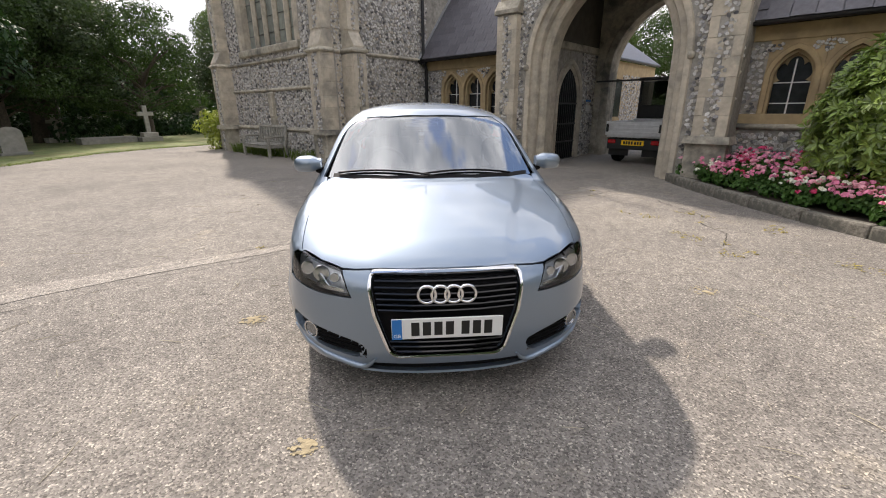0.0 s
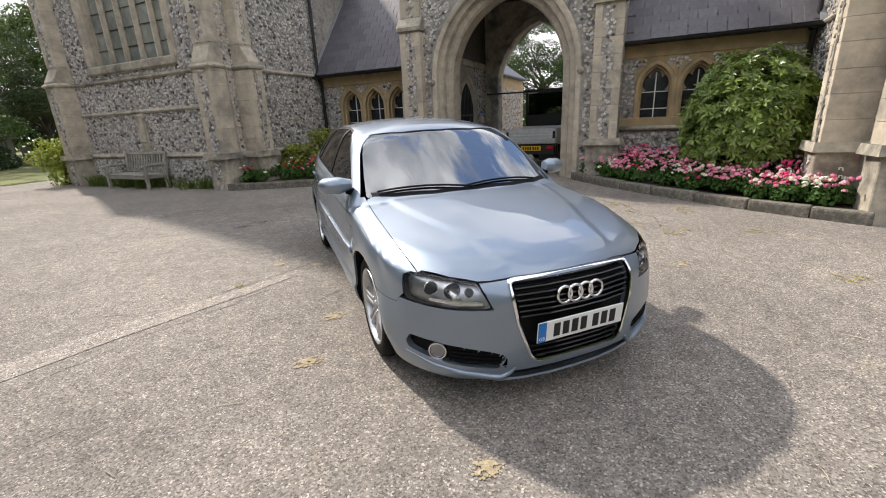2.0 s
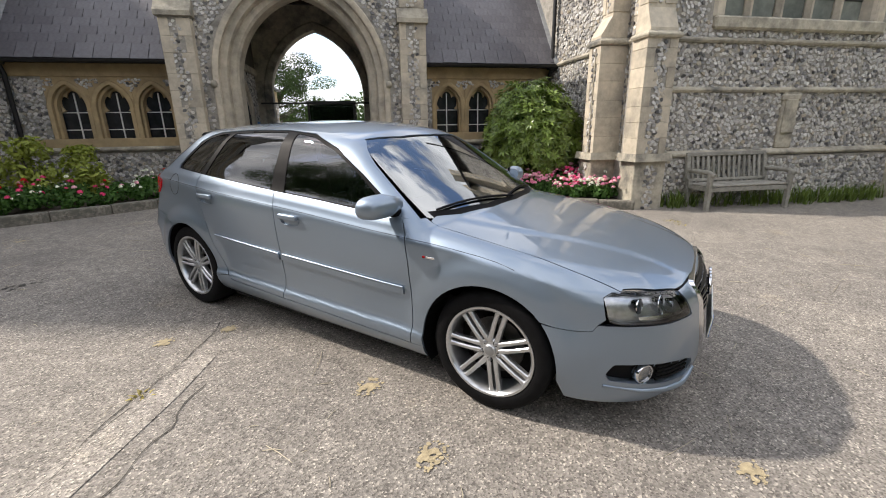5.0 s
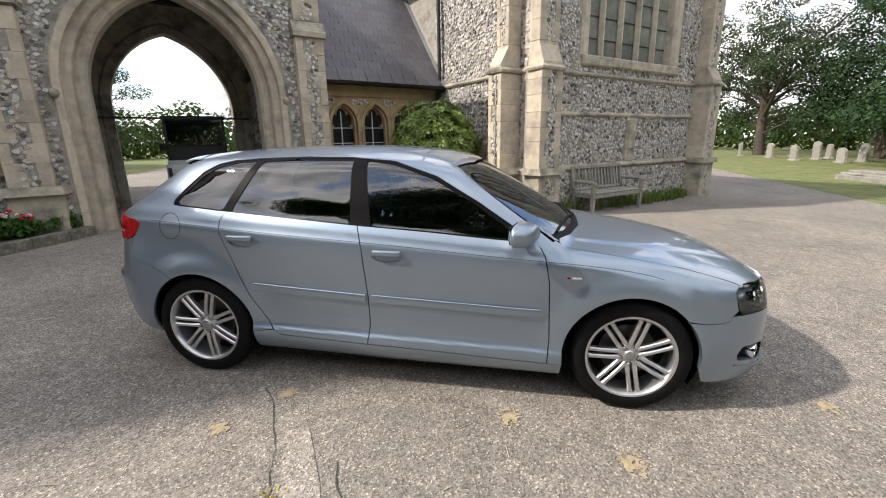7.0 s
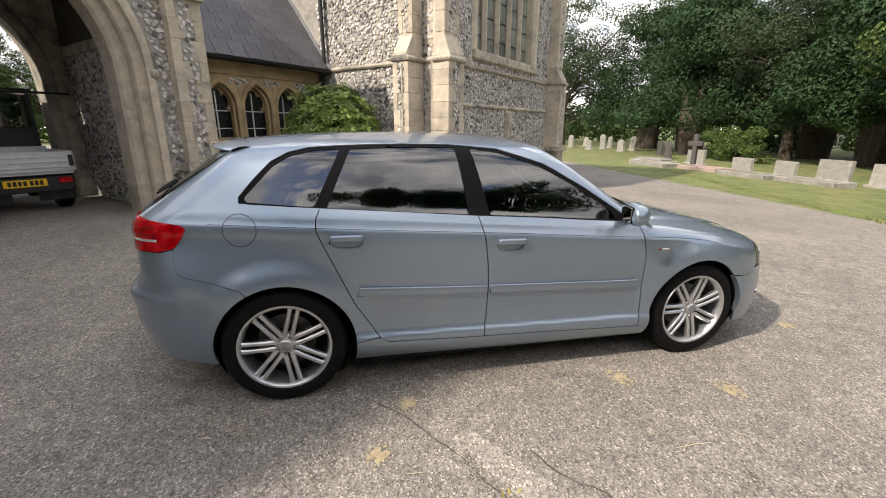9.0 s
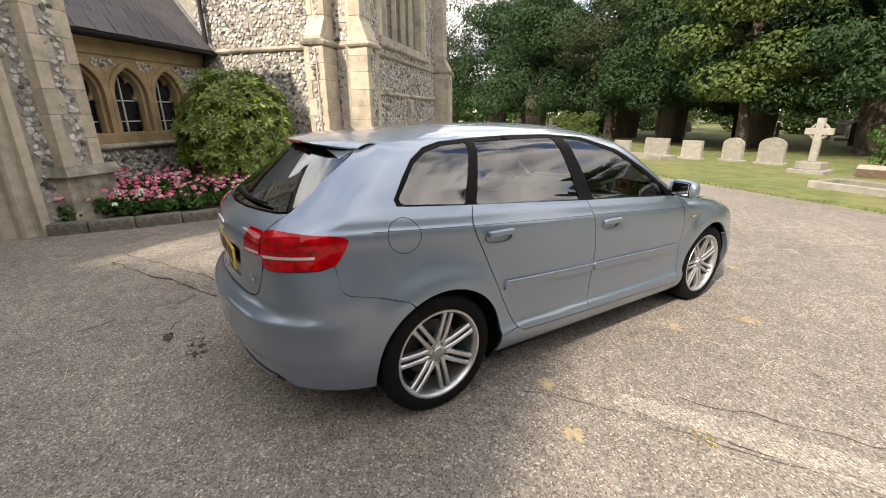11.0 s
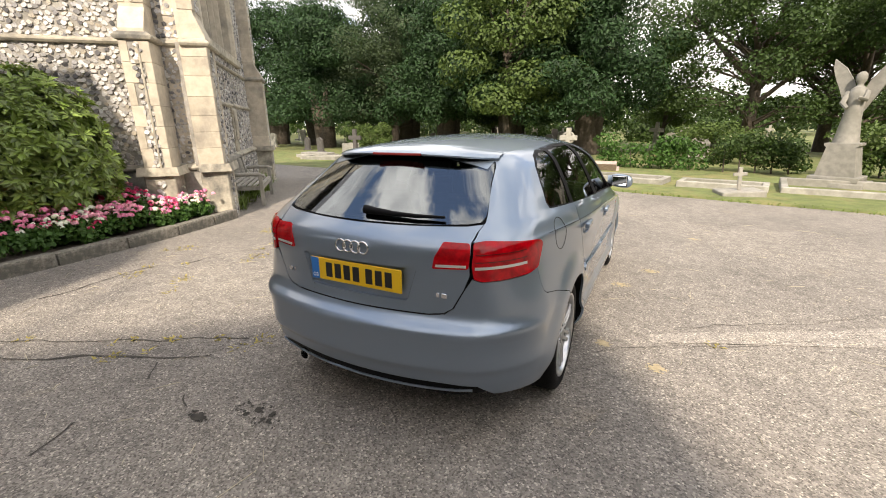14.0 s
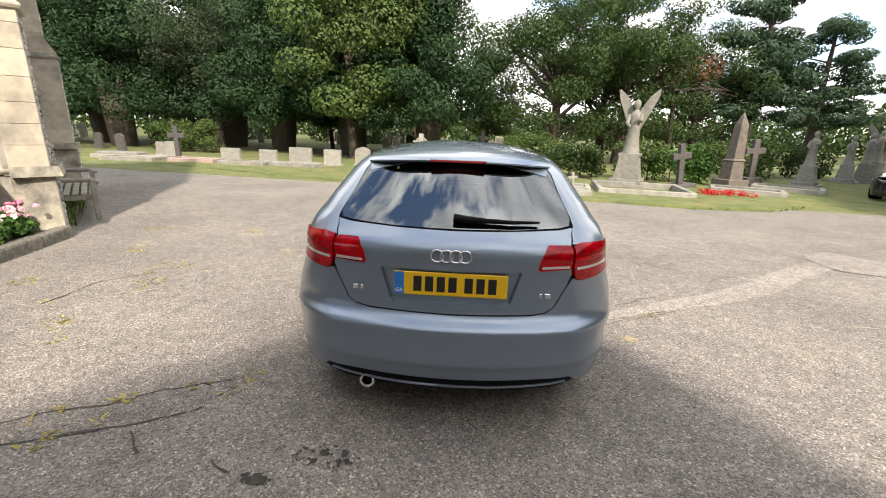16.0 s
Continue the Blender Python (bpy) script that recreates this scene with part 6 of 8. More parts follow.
def tarmac_material(gain=1.0):
    """Old asphalt: pale worn chippings, dusty stains, darker damp patches."""
    m = mat("old_tarmac" if gain == 1 else "pale_relaid_tarmac", (.215, .196, .172), .93)
    n, l = m.node_tree.nodes, m.node_tree.links
    b = n["Principled BSDF"]
    co = n.new("ShaderNodeTexCoord")

    def nz(sc, det=4, rg=.6):
        q = n.new("ShaderNodeTexNoise")
        q.inputs["Scale"].default_value, q.inputs["Detail"].default_value, q.inputs["Roughness"].default_value = sc, det, rg
        l.new(co.outputs["Object"], q.inputs["Vector"])
        return q.outputs["Fac"]

    def ramp(src, stops):
        r = n.new("ShaderNodeValToRGB")
        r.color_ramp.elements[0].position, r.color_ramp.elements[0].color = stops[0][0], (*stops[0][1], 1)
        r.color_ramp.elements[1].position, r.color_ramp.elements[1].color = stops[-1][0], (*stops[-1][1], 1)
        for p, c in stops[1:-1]:
            r.color_ramp.elements.new(p).color = (*c, 1)
        l.new(src, r.inputs[0])
        return r.outputs[0]

    def mul(a, c, f=1.0):
        q = n.new("ShaderNodeMix")
        q.data_type, q.blend_type = 'RGBA', 'MULTIPLY'
        q.inputs["Factor"].default_value = f
        l.new(a, q.inputs["A"])
        l.new(c, q.inputs["B"])
        return q.outputs["Result"]
    base = ramp(nz(.55, 6, .62), [(p, tuple(c * gain for c in k)) for p, k in ((.30, (.182, .168, .152)), (.50, (.238, .220, .198)), (.70, (.288, .265, .233)))])
    v = n.new("ShaderNodeTexVoronoi")
    v.inputs["Scale"].default_value = 120
    l.new(co.outputs["Object"], v.inputs["Vector"])
    sep = n.new("ShaderNodeSeparateColor")
    l.new(v.outputs["Color"], sep.inputs[0])
    chips = ramp(sep.outputs[0], [(0, (.40, .385, .37)), (.35, (.80, .79, .78)), (.80, (1.08, 1.07, 1.05)), (.94, (1.46, 1.43, 1.38)), (1, (2.2, 2.15, 2.05))])
    mid = ramp(nz(9, 5, .7), [(.32, (.80, .79, .78)), (.68, (1.2, 1.19, 1.17))])
    pale = ramp(nz(1.7, 5, .7), [(.60, (1, 1, 1)), (.75, (1.22, 1.17, 1.06))])
    col = mul(mul(mul(base, chips), mid), pale)
    l.new(col, b.inputs["Base Color"])
    bp = n.new("ShaderNodeBump")
    bp.inputs["Strength"].default_value, bp.inputs["Distance"].default_value = .55, .006
    l.new(v.outputs["Distance"], bp.inputs["Height"])
    l.new(bp.outputs[0], b.inputs["Normal"])
    return m


M_TARMAC = tarmac_material()
M_TARPALE = tarmac_material(1.30)
M_CRACK = mat("crack_dark", (.055, .05, .042), .95, vary=.3, scale=20)
M_GRASS = mat("dry_mown_grass", (.125, .150, .046), .95, vary=.3, scale=3.0, bump=.8, bscale=60, dark=(.21, .185, .075), blot=(.48, .68), dscale=1.1)
M_SOIL = mat("bed_soil", (.055, .042, .030), .95, vary=.3, scale=12, bump=.8, bscale=40)
M_KERB = mat("weathered_kerb", (.175, .160, .132), .92, vary=.5, scale=34, bump=.5, bscale=60, dark=(.11, .105, .085), blot=(.46, .62), rand=.06)


def to_world(u, n):
    p = CH @ Vector((u, -n, 0))
    return p.x, p.y


GRASS_EDGE = [(60, -14), (24, -7.6), (16, -6.3), (12, -5.5), (8.5, -4.6), (5.5, -3.95), (2.5, -3.35), (0, -3.0), (-2.5, -2.75), (-4.6, -2.55), (-6.2, -2.9), (-7.6, -4.1), (-9.5, -6.3), (-13, -10.5), (-20, -19), (-40, -44)]
WEST_EDGE = [(-60, -30), (-24, -10), (-15, 1.5), (-11.8, 6.8), (-10.7, 9.8), (-10.95, 13.2), (-10.4, 15.4), (-9.3, 17.0)]
ring = GRASS_EDGE + [(-46, -40)] + WEST_EDGE + [(-8.6, 15.9), (-6, 14.0), (16, 26), (30, 38), (36, 32), (20, 12), (20, 2), (60, -8)]
far = [(-400, -400), (400, -400), (400, 400), (-400, 400)]
tagged(sheet("ground", far, 20.0, lambda x, y: ground_z(x, y) - .035, M_GRASS), "dry mown grass between the graves", "ground", kind="structure")
tagged(sheet("road", ring, 1.0, ground_z, M_TARMAC), "old worn tarmac with pale chippings and cracks", "road", kind="structure")
# verge: a low turf bank along the edge
for nm, edge, sgn in (("verge", GRASS_EDGE[1:-1], 1), ("verge", WEST_EDGE[1:], 1)):
    bm = bmesh.new()
    pts = []
    for (ax, ay), (bx, by) in zip(edge, edge[1:]):
        k = max(2, int(math.hypot(bx - ax, by - ay) / .25))
        pts += [(ax + (bx - ax) * i / k, ay + (by - ay) * i / k) for i in range(k)]
    rows = []
    for i, (x, y) in enumerate(pts):
        a, b = pts[max(i - 1, 0)], pts[min(i + 1, len(pts) - 1)]
        d = Vector((b[0] - a[0], b[1] - a[1])).normalized()
        nrm = Vector((-d.y, d.x))
        if nm == "verge" and edge[0][0] < 0:
            nrm = -nrm if nrm.x > 0 else nrm
        else:
            nrm = -nrm if nrm.y > 0 else nrm
        w = noise.noise((x * 1.7, y * 1.7, 3.1)) * .10
        row = []
        for off, h in ((-.02, -.03), (.03, .018), (.25, .035), (1.2, .05), (3.0, .05)):
            px, py = x + nrm.x * (off + w), y + nrm.y * (off + w)
            row.append((px, py, ground_z(px, py) + h + noise.noise((px * 3, py * 3, 0)) * .012))
        rows.append(row)
    v, f = grid_mesh(rows)
    me = bpy.data.meshes.new(nm)
    me.from_pydata(v, [], f)
    for p in me.polygons:
        p.use_smooth = True
    tagged(part(nm, me, M_GRASS), "dry grass verge along the tarmac", "verge", kind="structure")


# ---- planting, graves, benches and vehicles ----
rg2 = random.Random(5)


def leaf_cloud(name, mt, spots, count, size, rnd, long=1.6, droop=.2):
    """Many folded leaves scattered through round clumps (centre, radii)."""
    verts, faces = [], []
    weight = [a * b * c for _, (a, b, c) in spots]
    for _ in range(count):
        (cx, cy, cz), (a, b, c) = rnd.choices(spots, weight)[0]
        while True:
            v = Vector((rnd.uniform(-1, 1), rnd.uniform(-1, 1), rnd.uniform(-1, 1)))
            if .25 < v.length < 1:
                break
        v = v * (v.length**-.55)
        if v.length > 1.12:
            v *= 1.05 / v.length
        p = Vector((cx + v.x * a, cy + v.y * b, cz + v.z * c))
        n = (v + Vector((rnd.uniform(-.7, .7), rnd.uniform(-.7, .7), rnd.uniform(-.2, .9)))).normalized()
        t = n.cross(Vector((rnd.uniform(-1, 1), rnd.uniform(-1, 1), rnd.uniform(-1, 1)))).normalized()
        t.z -= droop
        t.normalize()
        w = n.cross(t).normalized()
        s = size * rnd.uniform(.65, 1.3)
        k = len(verts)
        verts += [p - t * s * long * .5, p + w * s * .5 + n * s * .12, p + t * s * long * .5, p - w * s * .5 + n * s * .12]
        faces += [(k, k + 1, k + 2), (k, k + 2, k + 3)]
    me = bpy.data.meshes.new(name)
    me.from_pydata([tuple(v) for v in verts], [], faces)
    me.materials.append(mt)
    return me


def tree_meshes(kind, seed):
    """Trunk with limbs, and a crown of leaf clumps with gaps."""
    rnd = random.Random(seed)
    bm = bmesh.new()
    spots = []
    if kind == "yew":
        H = 9.0
        for k in range(3):
            a = 2 * math.pi * k / 3 + rnd.random()
            tube(bm, [(0, 0, -.3), (.28 * math.cos(a), .28 * math.sin(a), 1.2), (.6 * math.cos(a), .6 * math.sin(a), 3.0), (.85 * math.cos(a), .85 * math.sin(a), 4.2)], [.70, .54, .34, .10], 8)
        for k in range(84):
            a, z = rnd.uniform(0, 6.28), 2.3 + (H - 2.3) * rnd.random()**1.25
            r = (4.3 * (1 - (max(0, z - 2.2) / (H - 1.2))**1.6) + .4) * rnd.uniform(.5, 1.0)
            spots.append(((r * math.cos(a), r * math.sin(a), z), (rnd.uniform(.9, 1.6), rnd.uniform(.9, 1.6), rnd.uniform(.5, .9))))
        crown = leaf_cloud("crown", M_LEAFYEW, spots, 42000, .088, rnd, 2.4, .3)
    elif kind == "oak":
        H = 13.0
        tube(bm, [(0, 0, -.3), (.1, .05, 1.5), (.05, .2, 3.5), (.3, .1, 6)], [.42, .34, .28, .2], 9)
        for k in range(11):
            a = 2 * math.pi * k / 11 + rnd.uniform(-.3, .3)
            z0 = rnd.uniform(2.6, 6)
            L = rnd.uniform(2.5, 4.6)
            pts = [(0.1, .1, z0), (L * .5 * math.cos(a), L * .5 * math.sin(a), z0 + L * .45), (L * math.cos(a), L * math.sin(a), z0 + L * rnd.uniform(.5, 1.0))]
            tube(bm, pts, [.16, .10, .04], 6)
            for q in range(4):
                c = Vector(pts[2]) + Vector((rnd.uniform(-1.4, 1.4), rnd.uniform(-1.4, 1.4), rnd.uniform(-1.2, 1.8)))
                spots.append((tuple(c), (rnd.uniform(.8, 1.5), rnd.uniform(.8, 1.5), rnd.uniform(.55, 1.0))))
        for k in range(14):
            spots.append(((rnd.uniform(-2.8, 2.8), rnd.uniform(-2.8, 2.8), rnd.uniform(7.0, H - 1)), (1.4, 1.4, .9)))
        for k in range(30):   # low sweeping boughs
            a, r, z = rnd.uniform(0, 6.28), rnd.uniform(1.8, 4.9), rnd.uniform(2.3, 6.5)
            spots.append(((r * math.cos(a), r * math.sin(a), z), (rnd.uniform(.8, 1.4), rnd.uniform(.8, 1.4), rnd.uniform(.5, .9))))
            tube(bm, [(.1, .1, z - .9), (r * .6 * math.cos(a), r * .6 * math.sin(a), z), (r * math.cos(a), r * math.sin(a), z - .1)], [.07, .045, .015], 5)
        crown = leaf_cloud("crown", M_LEAFOAK if seed % 2 else M_LEAFGREY, spots, 32000, .112, rnd, 1.5)
    elif kind == "light":
        H = 9.0
        tube(bm, [(0, 0, -.3), (.1, .1, 1.6), (.3, .05, 3.6), (.2, .1, 6.5)], [.24, .19, .14, .05], 8)
        for k in range(44):
            a, z = rnd.uniform(0, 6.28), rnd.uniform(2.2, H)
            r = 2.6 * math.sqrt(max(.05, 1 - ((z - 5.2) / 4.2)**2)) * rnd.uniform(.4, 1)
            spots.append(((r * math.cos(a), r * math.sin(a), z), (rnd.uniform(.8, 1.4), rnd.uniform(.8, 1.4), rnd.uniform(.5, .9))))
            if k % 3 == 0:
                tube(bm, [(.2, .1, z * .55), (r * .9 * math.cos(a), r * .9 * math.sin(a), z)], [.07, .02], 5)
        crown = leaf_cloud("crown", M_LEAFLIGHT, spots, 24000, .115, rnd, 1.5)
    else:   # pine
        H = 11.0
        tube(bm, [(0, 0, -.3), (.1, 0, 3), (-.2, .1, 6.5), (.1, 0, 10)], [.32, .26, .2, .08], 8)
        for k in range(26):
            a, z = rnd.uniform(0, 6.28), rnd.uniform(3.0, H - .3)
            r = (3.6 - .22 * (z - 3)) * rnd.uniform(.5, 1)
            tube(bm, [(0, 0, z - .4), (r * .5 * math.cos(a), r * .5 * math.sin(a), z - .1), (r * math.cos(a), r * math.sin(a), z + .2)], [.08, .05, .02], 5)
            for q in (.55, .8, 1.0):
                spots.append(((r * q * math.cos(a), r * q * math.sin(a), z + rnd.uniform(0, .5)), (rnd.uniform(.6, 1.1), rnd.uniform(.6, 1.1), rnd.uniform(.3, .6))))
        crown = leaf_cloud("crown", M_LEAFPINE, spots, 17000, .11, rnd, 2.6, 0)
    trunk = mesh_of(bm, "trunk", 60)
    trunk.materials.append(M_BARK)
    return trunk, crown


TREE_LABEL = {"yew": "dark spreading yew tree in the churchyard", "oak": "tall broadleaf tree with a dense green crown", "light": "light green tree with an open crown", "pine": "pine tree with layered blue green needles"}
TREES = {}


def tree(kind, x, y, scale=1.0, turn=0.0, seed=0, stretch=1.0):
    key = (kind, seed)
    if key not in TREES:
        TREES[key] = tree_meshes(kind, 100 + seed * 7 + len(kind))
    trunk, crown = TREES[key]
    t = thing("tree", pose(x, y, ground_z(x, y) - .05, 0, 0, turn) @ Matrix.Diagonal((scale, scale, scale * stretch, 1)), TREE_LABEL[kind], "tree", "churchyard trees")
    part("trunk", trunk, M_BARK, t)
    part("crown", crown, None, t)
    return t


for x, y, sc, tn, sd_ in ((24.5, -15.0, 1.05, 10, 0), (15.0, -17.5, 1.0, 80, 1), (10.0, -17.0, 1.1, 200, 0), (5.2, -16.5, .95, 300, 1), (33, -17, 1.2, 40, 0), (-17.5, 10.5, 1.1, 15, 1), (-18.0, 6.2, 1.15, 95, 0), (-17.5, 1.8, 1.1, 160, 1), (-18.0, -2.8, 1.1, 260, 0), (-17.8, -7.4, 1.1, 320, 1), (20.0, -19.5, 1.15, 50, 0), (29.0, -18.0, 1.15, 130, 1)):
    tree("yew", x, y, sc, tn, sd_, 1.12 if x < -16 and y < 8 else 1.0)
for x, y, sc, tn, sd_ in ((-2.0, -18.5, .86, 0, 0), (-6.0, -20.5, .80, 60, 0), (-10.8, -22.5, .70, 150, 0), (8.5, -26, 1.0, 120, 1), (-5.5, -24, .9, 240, 0), (18, -31, 1.15, 60, 0), (28, -26, 1.1, 150, 1), (-18.3, 18.9, .74, 30, 1), (-20.5, 18.0, .9, 200, 1), (-21.0, 22.5, 1.0, 90, 0), (-14.2, 27.5, .50, 140, 1), (-30, 12, 1.1, 20, 1), (-15.2, 21.6, .52, 40, 2), (-17.2, 16.4, .62, 10, 2), (40, -12, 1.1, 33, 1), (19.4, -17.2, .86, 75, 1)):
    tree("oak", x, y, sc, tn, sd_)
for x, y, sc, tn in ((-12.5, 33, .85, 0), (-18, 37, 1.0, 70), (8.6, -13.6, 1.12, 20), (13.5, -21.5, .75, 20), (2.6, -24, .7, 140)):
    tree("light", x, y, sc, tn)
for x, y, sc, tn in ((-14.0, -22.5, .95, 0), (-20, -27, .9, 80), (-24, -16, 1.0, 130), (-30, -30, 1.1, 10)):
    tree("pine", x, y, sc, tn)
for u, v, sc, tn, kd in ((-5.0, 26, .72, 0, "oak"), (-13, 32, 1.0, 45, "oak"), (11.5, 44, .8, 15, "oak"), (-10, 22, .8, 70, "light")):
    p = CH @ Vector((u, v, 0))
    tree(kd, p.x, p.y, sc, tn, 0)


def far_wood():
    """Distant woods round the churchyard, closing the view."""
    rnd = random.Random(3)
    spots = []
    for k in range(230):
        a = 2 * math.pi * k / 230
        d = rnd.uniform(52, 75)
        h = rnd.uniform(3.0, 6.5)
        spots.append(((d * math.cos(a), d * math.sin(a), h * .55), (rnd.uniform(2.2, 4.0), rnd.uniform(2.2, 4.0), h * .6)))
    me = leaf_cloud("far_wood", M_LEAFOAK, spots, 105000, .40, rnd, 1.5)
    tagged(part("far_wood", me, None), "distant band of green woodland", "wood", kind="stuff")
    spots = []
    for k in range(46):
        a = rnd.uniform(math.radians(108), math.radians(172))
        d = rnd.uniform(33, 44)
        h = rnd.uniform(4.2, 7.2)
        spots.append(((d * math.cos(a), d * math.sin(a), h * .5), (rnd.uniform(2.0, 3.2), rnd.uniform(2.0, 3.2), h * .55)))
    me = leaf_cloud("dark_wood", M_LEAFYEW, spots, 40000, .24, rnd, 1.5)
    tagged(part("dark_wood", me, None), "dark dense wood behind the graves", "wood", kind="stuff")
    spots = []
    for k in range(34):
        a = rnd.uniform(math.radians(190), math.radians(325))
        d = rnd.uniform(32, 46)
        spots.append(((d * math.cos(a), d * math.sin(a), .6), (rnd.uniform(.8, 2.0), rnd.uniform(.8, 2.0), rnd.uniform(.7, 1.7))))
    me = leaf_cloud("undergrowth", M_LEAFOAK, spots, 15000, .20, rnd, 1.5)
    tagged(part("undergrowth", me, None), "light green shrubs among far graves", "shrubs", kind="stuff")
    spots = []
    for k in range(26):
        x, y = rnd.uniform(-27, -13.5), rnd.uniform(17, 30)
        spots.append(((x, y, .45), (rnd.uniform(.6, 1.3), rnd.uniform(.6, 1.3), rnd.uniform(.5, 1.1))))
    me = leaf_cloud("undergrowth", M_LEAFYEW, spots, 12000, .14, rnd, 1.5)
    tagged(part("undergrowth", me, None), "dark green undergrowth below the trees", "shrubs", kind="stuff")


far_wood()


def shrub(name, x, y, z, spots, count, size, mt, long, label, seed, stems=7, group=""):
    rnd = random.Random(seed)
    b = thing(name, pose(x, y, z), label, "shrub", group)
    for k in range(stems):
        bm = bmesh.new()
        c, r = rnd.choice(spots)
        tube(bm, [(rnd.uniform(-.1, .1), rnd.uniform(-.1, .1), -.05), (c[0] * .4, c[1] * .4, c[2] * .5), (c[0] * .9, c[1] * .9, c[2])], [.022, .016, .008], 5)
        part("stem", bm, M_BARK, b)
    part("crown", leaf_cloud("crown", mt, spots, count, size, rnd, long, .35), None, b)
    return b


def whorls(name, mt, rx, ry, h, shoots, rnd, long=.15, wide=.050):
    """Shoots over a dome, each ending in a ring of drooping pointed leaves."""
    verts, faces = [], []
    for k in range(shoots):
        a, e = rnd.uniform(0, 2 * math.pi), math.asin(rnd.uniform(-.55, 1))
        d = Vector((math.cos(a) * math.cos(e), math.sin(a) * math.cos(e), math.sin(e)))
        lump = 1 + .13 * noise.noise((d.x * 2.3 + 7, d.y * 2.3, d.z * 2.3)) + rnd.uniform(-.22, .05)
        if k % 4 == 0:
            lump *= rnd.uniform(.68, .9)
        c = Vector((d.x * rx * lump, d.y * ry * lump, h * .46 + d.z * h * .54 * lump))
        axis = (d + Vector((rnd.uniform(-.4, .4), rnd.uniform(-.4, .4), rnd.uniform(.1, .6)))).normalized()
        u = axis.orthogonal().normalized()
        w = axis.cross(u)
        n = rnd.randint(6, 9)
        turn = rnd.uniform(0, 6.28)
        for i in range(n):
            g = turn + 2 * math.pi * i / n + rnd.uniform(-.25, .25)
            o = u * math.cos(g) + w * math.sin(g)
            s = rnd.uniform(.7, 1.15)
            L, W = long * s, wide * s
            b = o.cross(axis).normalized()
            p0 = c + o * .012
            t = (o * .85 + axis * rnd.uniform(.1, .6)).normalized()
            p1 = p0 + t * L * .45
            t2 = (t - Vector((0, 0, rnd.uniform(.1, .55)))).normalized()
            p2 = p1 + t2 * L * .55
            q = len(verts)
            up = axis * W * .16
            verts += [p0, p1 + b * W * .5 + up, p1, p1 - b * W * .5 + up, p2]
            faces += [(q, q + 1, q + 2), (q, q + 2, q + 3), (q + 2, q + 1, q + 4), (q + 3, q + 2, q + 4)]
    me = bpy.data.meshes.new(name)
    me.from_pydata([tuple(v) for v in verts], [], faces)
    me.materials.append(mt)
    return me


def blob_spots(rx, ry, h, n, r, seed):
    rnd = random.Random(seed)
    out = []
    for k in range(n):
        a, z = rnd.uniform(0, 6.28), rnd.uniform(.15, 1)
        w = math.sqrt(max(.1, 1 - ((z - .45) / .62)**2)) * rnd.uniform(.3, 1)
        out.append(((rx * w * math.cos(a), ry * w * math.sin(a), h * z - r * .5), (r * rnd.uniform(.7, 1.2), r * rnd.uniform(.7, 1.2), r * rnd.uniform(.7, 1.0))))
    return out


x, y = to_world(4.42, 1.15)
# inner leaves borrow the yew's dark green as painted shade between the shoots
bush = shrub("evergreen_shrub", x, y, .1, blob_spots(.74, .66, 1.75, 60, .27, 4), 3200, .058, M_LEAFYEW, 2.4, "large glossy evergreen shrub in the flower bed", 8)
part("foliage", whorls("foliage", M_LEAFRHODO, 1.0, .92, 2.13, 2400, random.Random(31), .122, .046), None, bush)
for u, n_, rx, h, sd_, mt, lb in ((-4.55, 1.0, .42, 1.10, 3, M_LEAFSPOT, "yellow green laurel shrub in the flower bed"), (-5.0, 1.55, .36, .78, 6, M_LEAFSPOT, "low yellow green shrub in the flower bed"), (-3.9, .75, .34, .95, 9, M_LEAFSPOT, "yellow green laurel shrub in the flower bed")):
    x, y = to_world(u, n_)
    shrub("laurel_shrub", x, y, .22, blob_spots(rx, rx, h, 26, .17, sd_), 1500, .046, mt, 2.4, lb, sd_)
shrub("corner_shrub", -7.9, 15.1, .1, blob_spots(.62, .62, 1.35, 30, .26, 12), 2600, .055, M_LEAFSPOT, 2.0, "pale green shrub at the chapel corner", 12)

# raised beds with stone kerbs
BED = [(1.58, .40), (1.85, .72), (2.2, 1.08), (2.6, 1.45), (3.1, 1.87), (3.7, 2.32), (4.3, 2.72), (4.9, 3.05), (5.42, 3.30)]
for s in (-1, 1):
    bed = thing("flower_bed", pose(0, 0, 0), "raised bed edged with a weathered stone kerb", "flower bed", "beds beside the arch")
    pts = [to_world(s * u, n_) for u, n_ in BED]
    rim = [to_world(s * 5.44, .0), to_world(s * 2.2, -.2), to_world(s * 1.6, .38)]
    ring_ = [Vector(p) for p in pts + rim]
    me = sheet("soil", ring_, .35, lambda x, y: ground_z(x, y) + .12 + noise.noise((x * 2, y * 2, 1)) * .03, M_SOIL)
    me.parent = bed
    fine = []
    for a, b in zip(pts, pts[1:]):
        fine += [(a, b)]
    for a, b in fine:
        d = math.hypot(b[0] - a[0], b[1] - a[1])
        ang = math.degrees(math.atan2(b[1] - a[1], b[0] - a[0]))
        z = (ground_z(*a) + ground_z(*b)) / 2
        part("kerb_stone", one_box(.0015, d - .0015, -.075, .075, -.12, .150 + rg2.uniform(-.004, .004), .03, seg=2), M_KERB, bed, m=pose(a[0], a[1], z, 0, 0, ang))


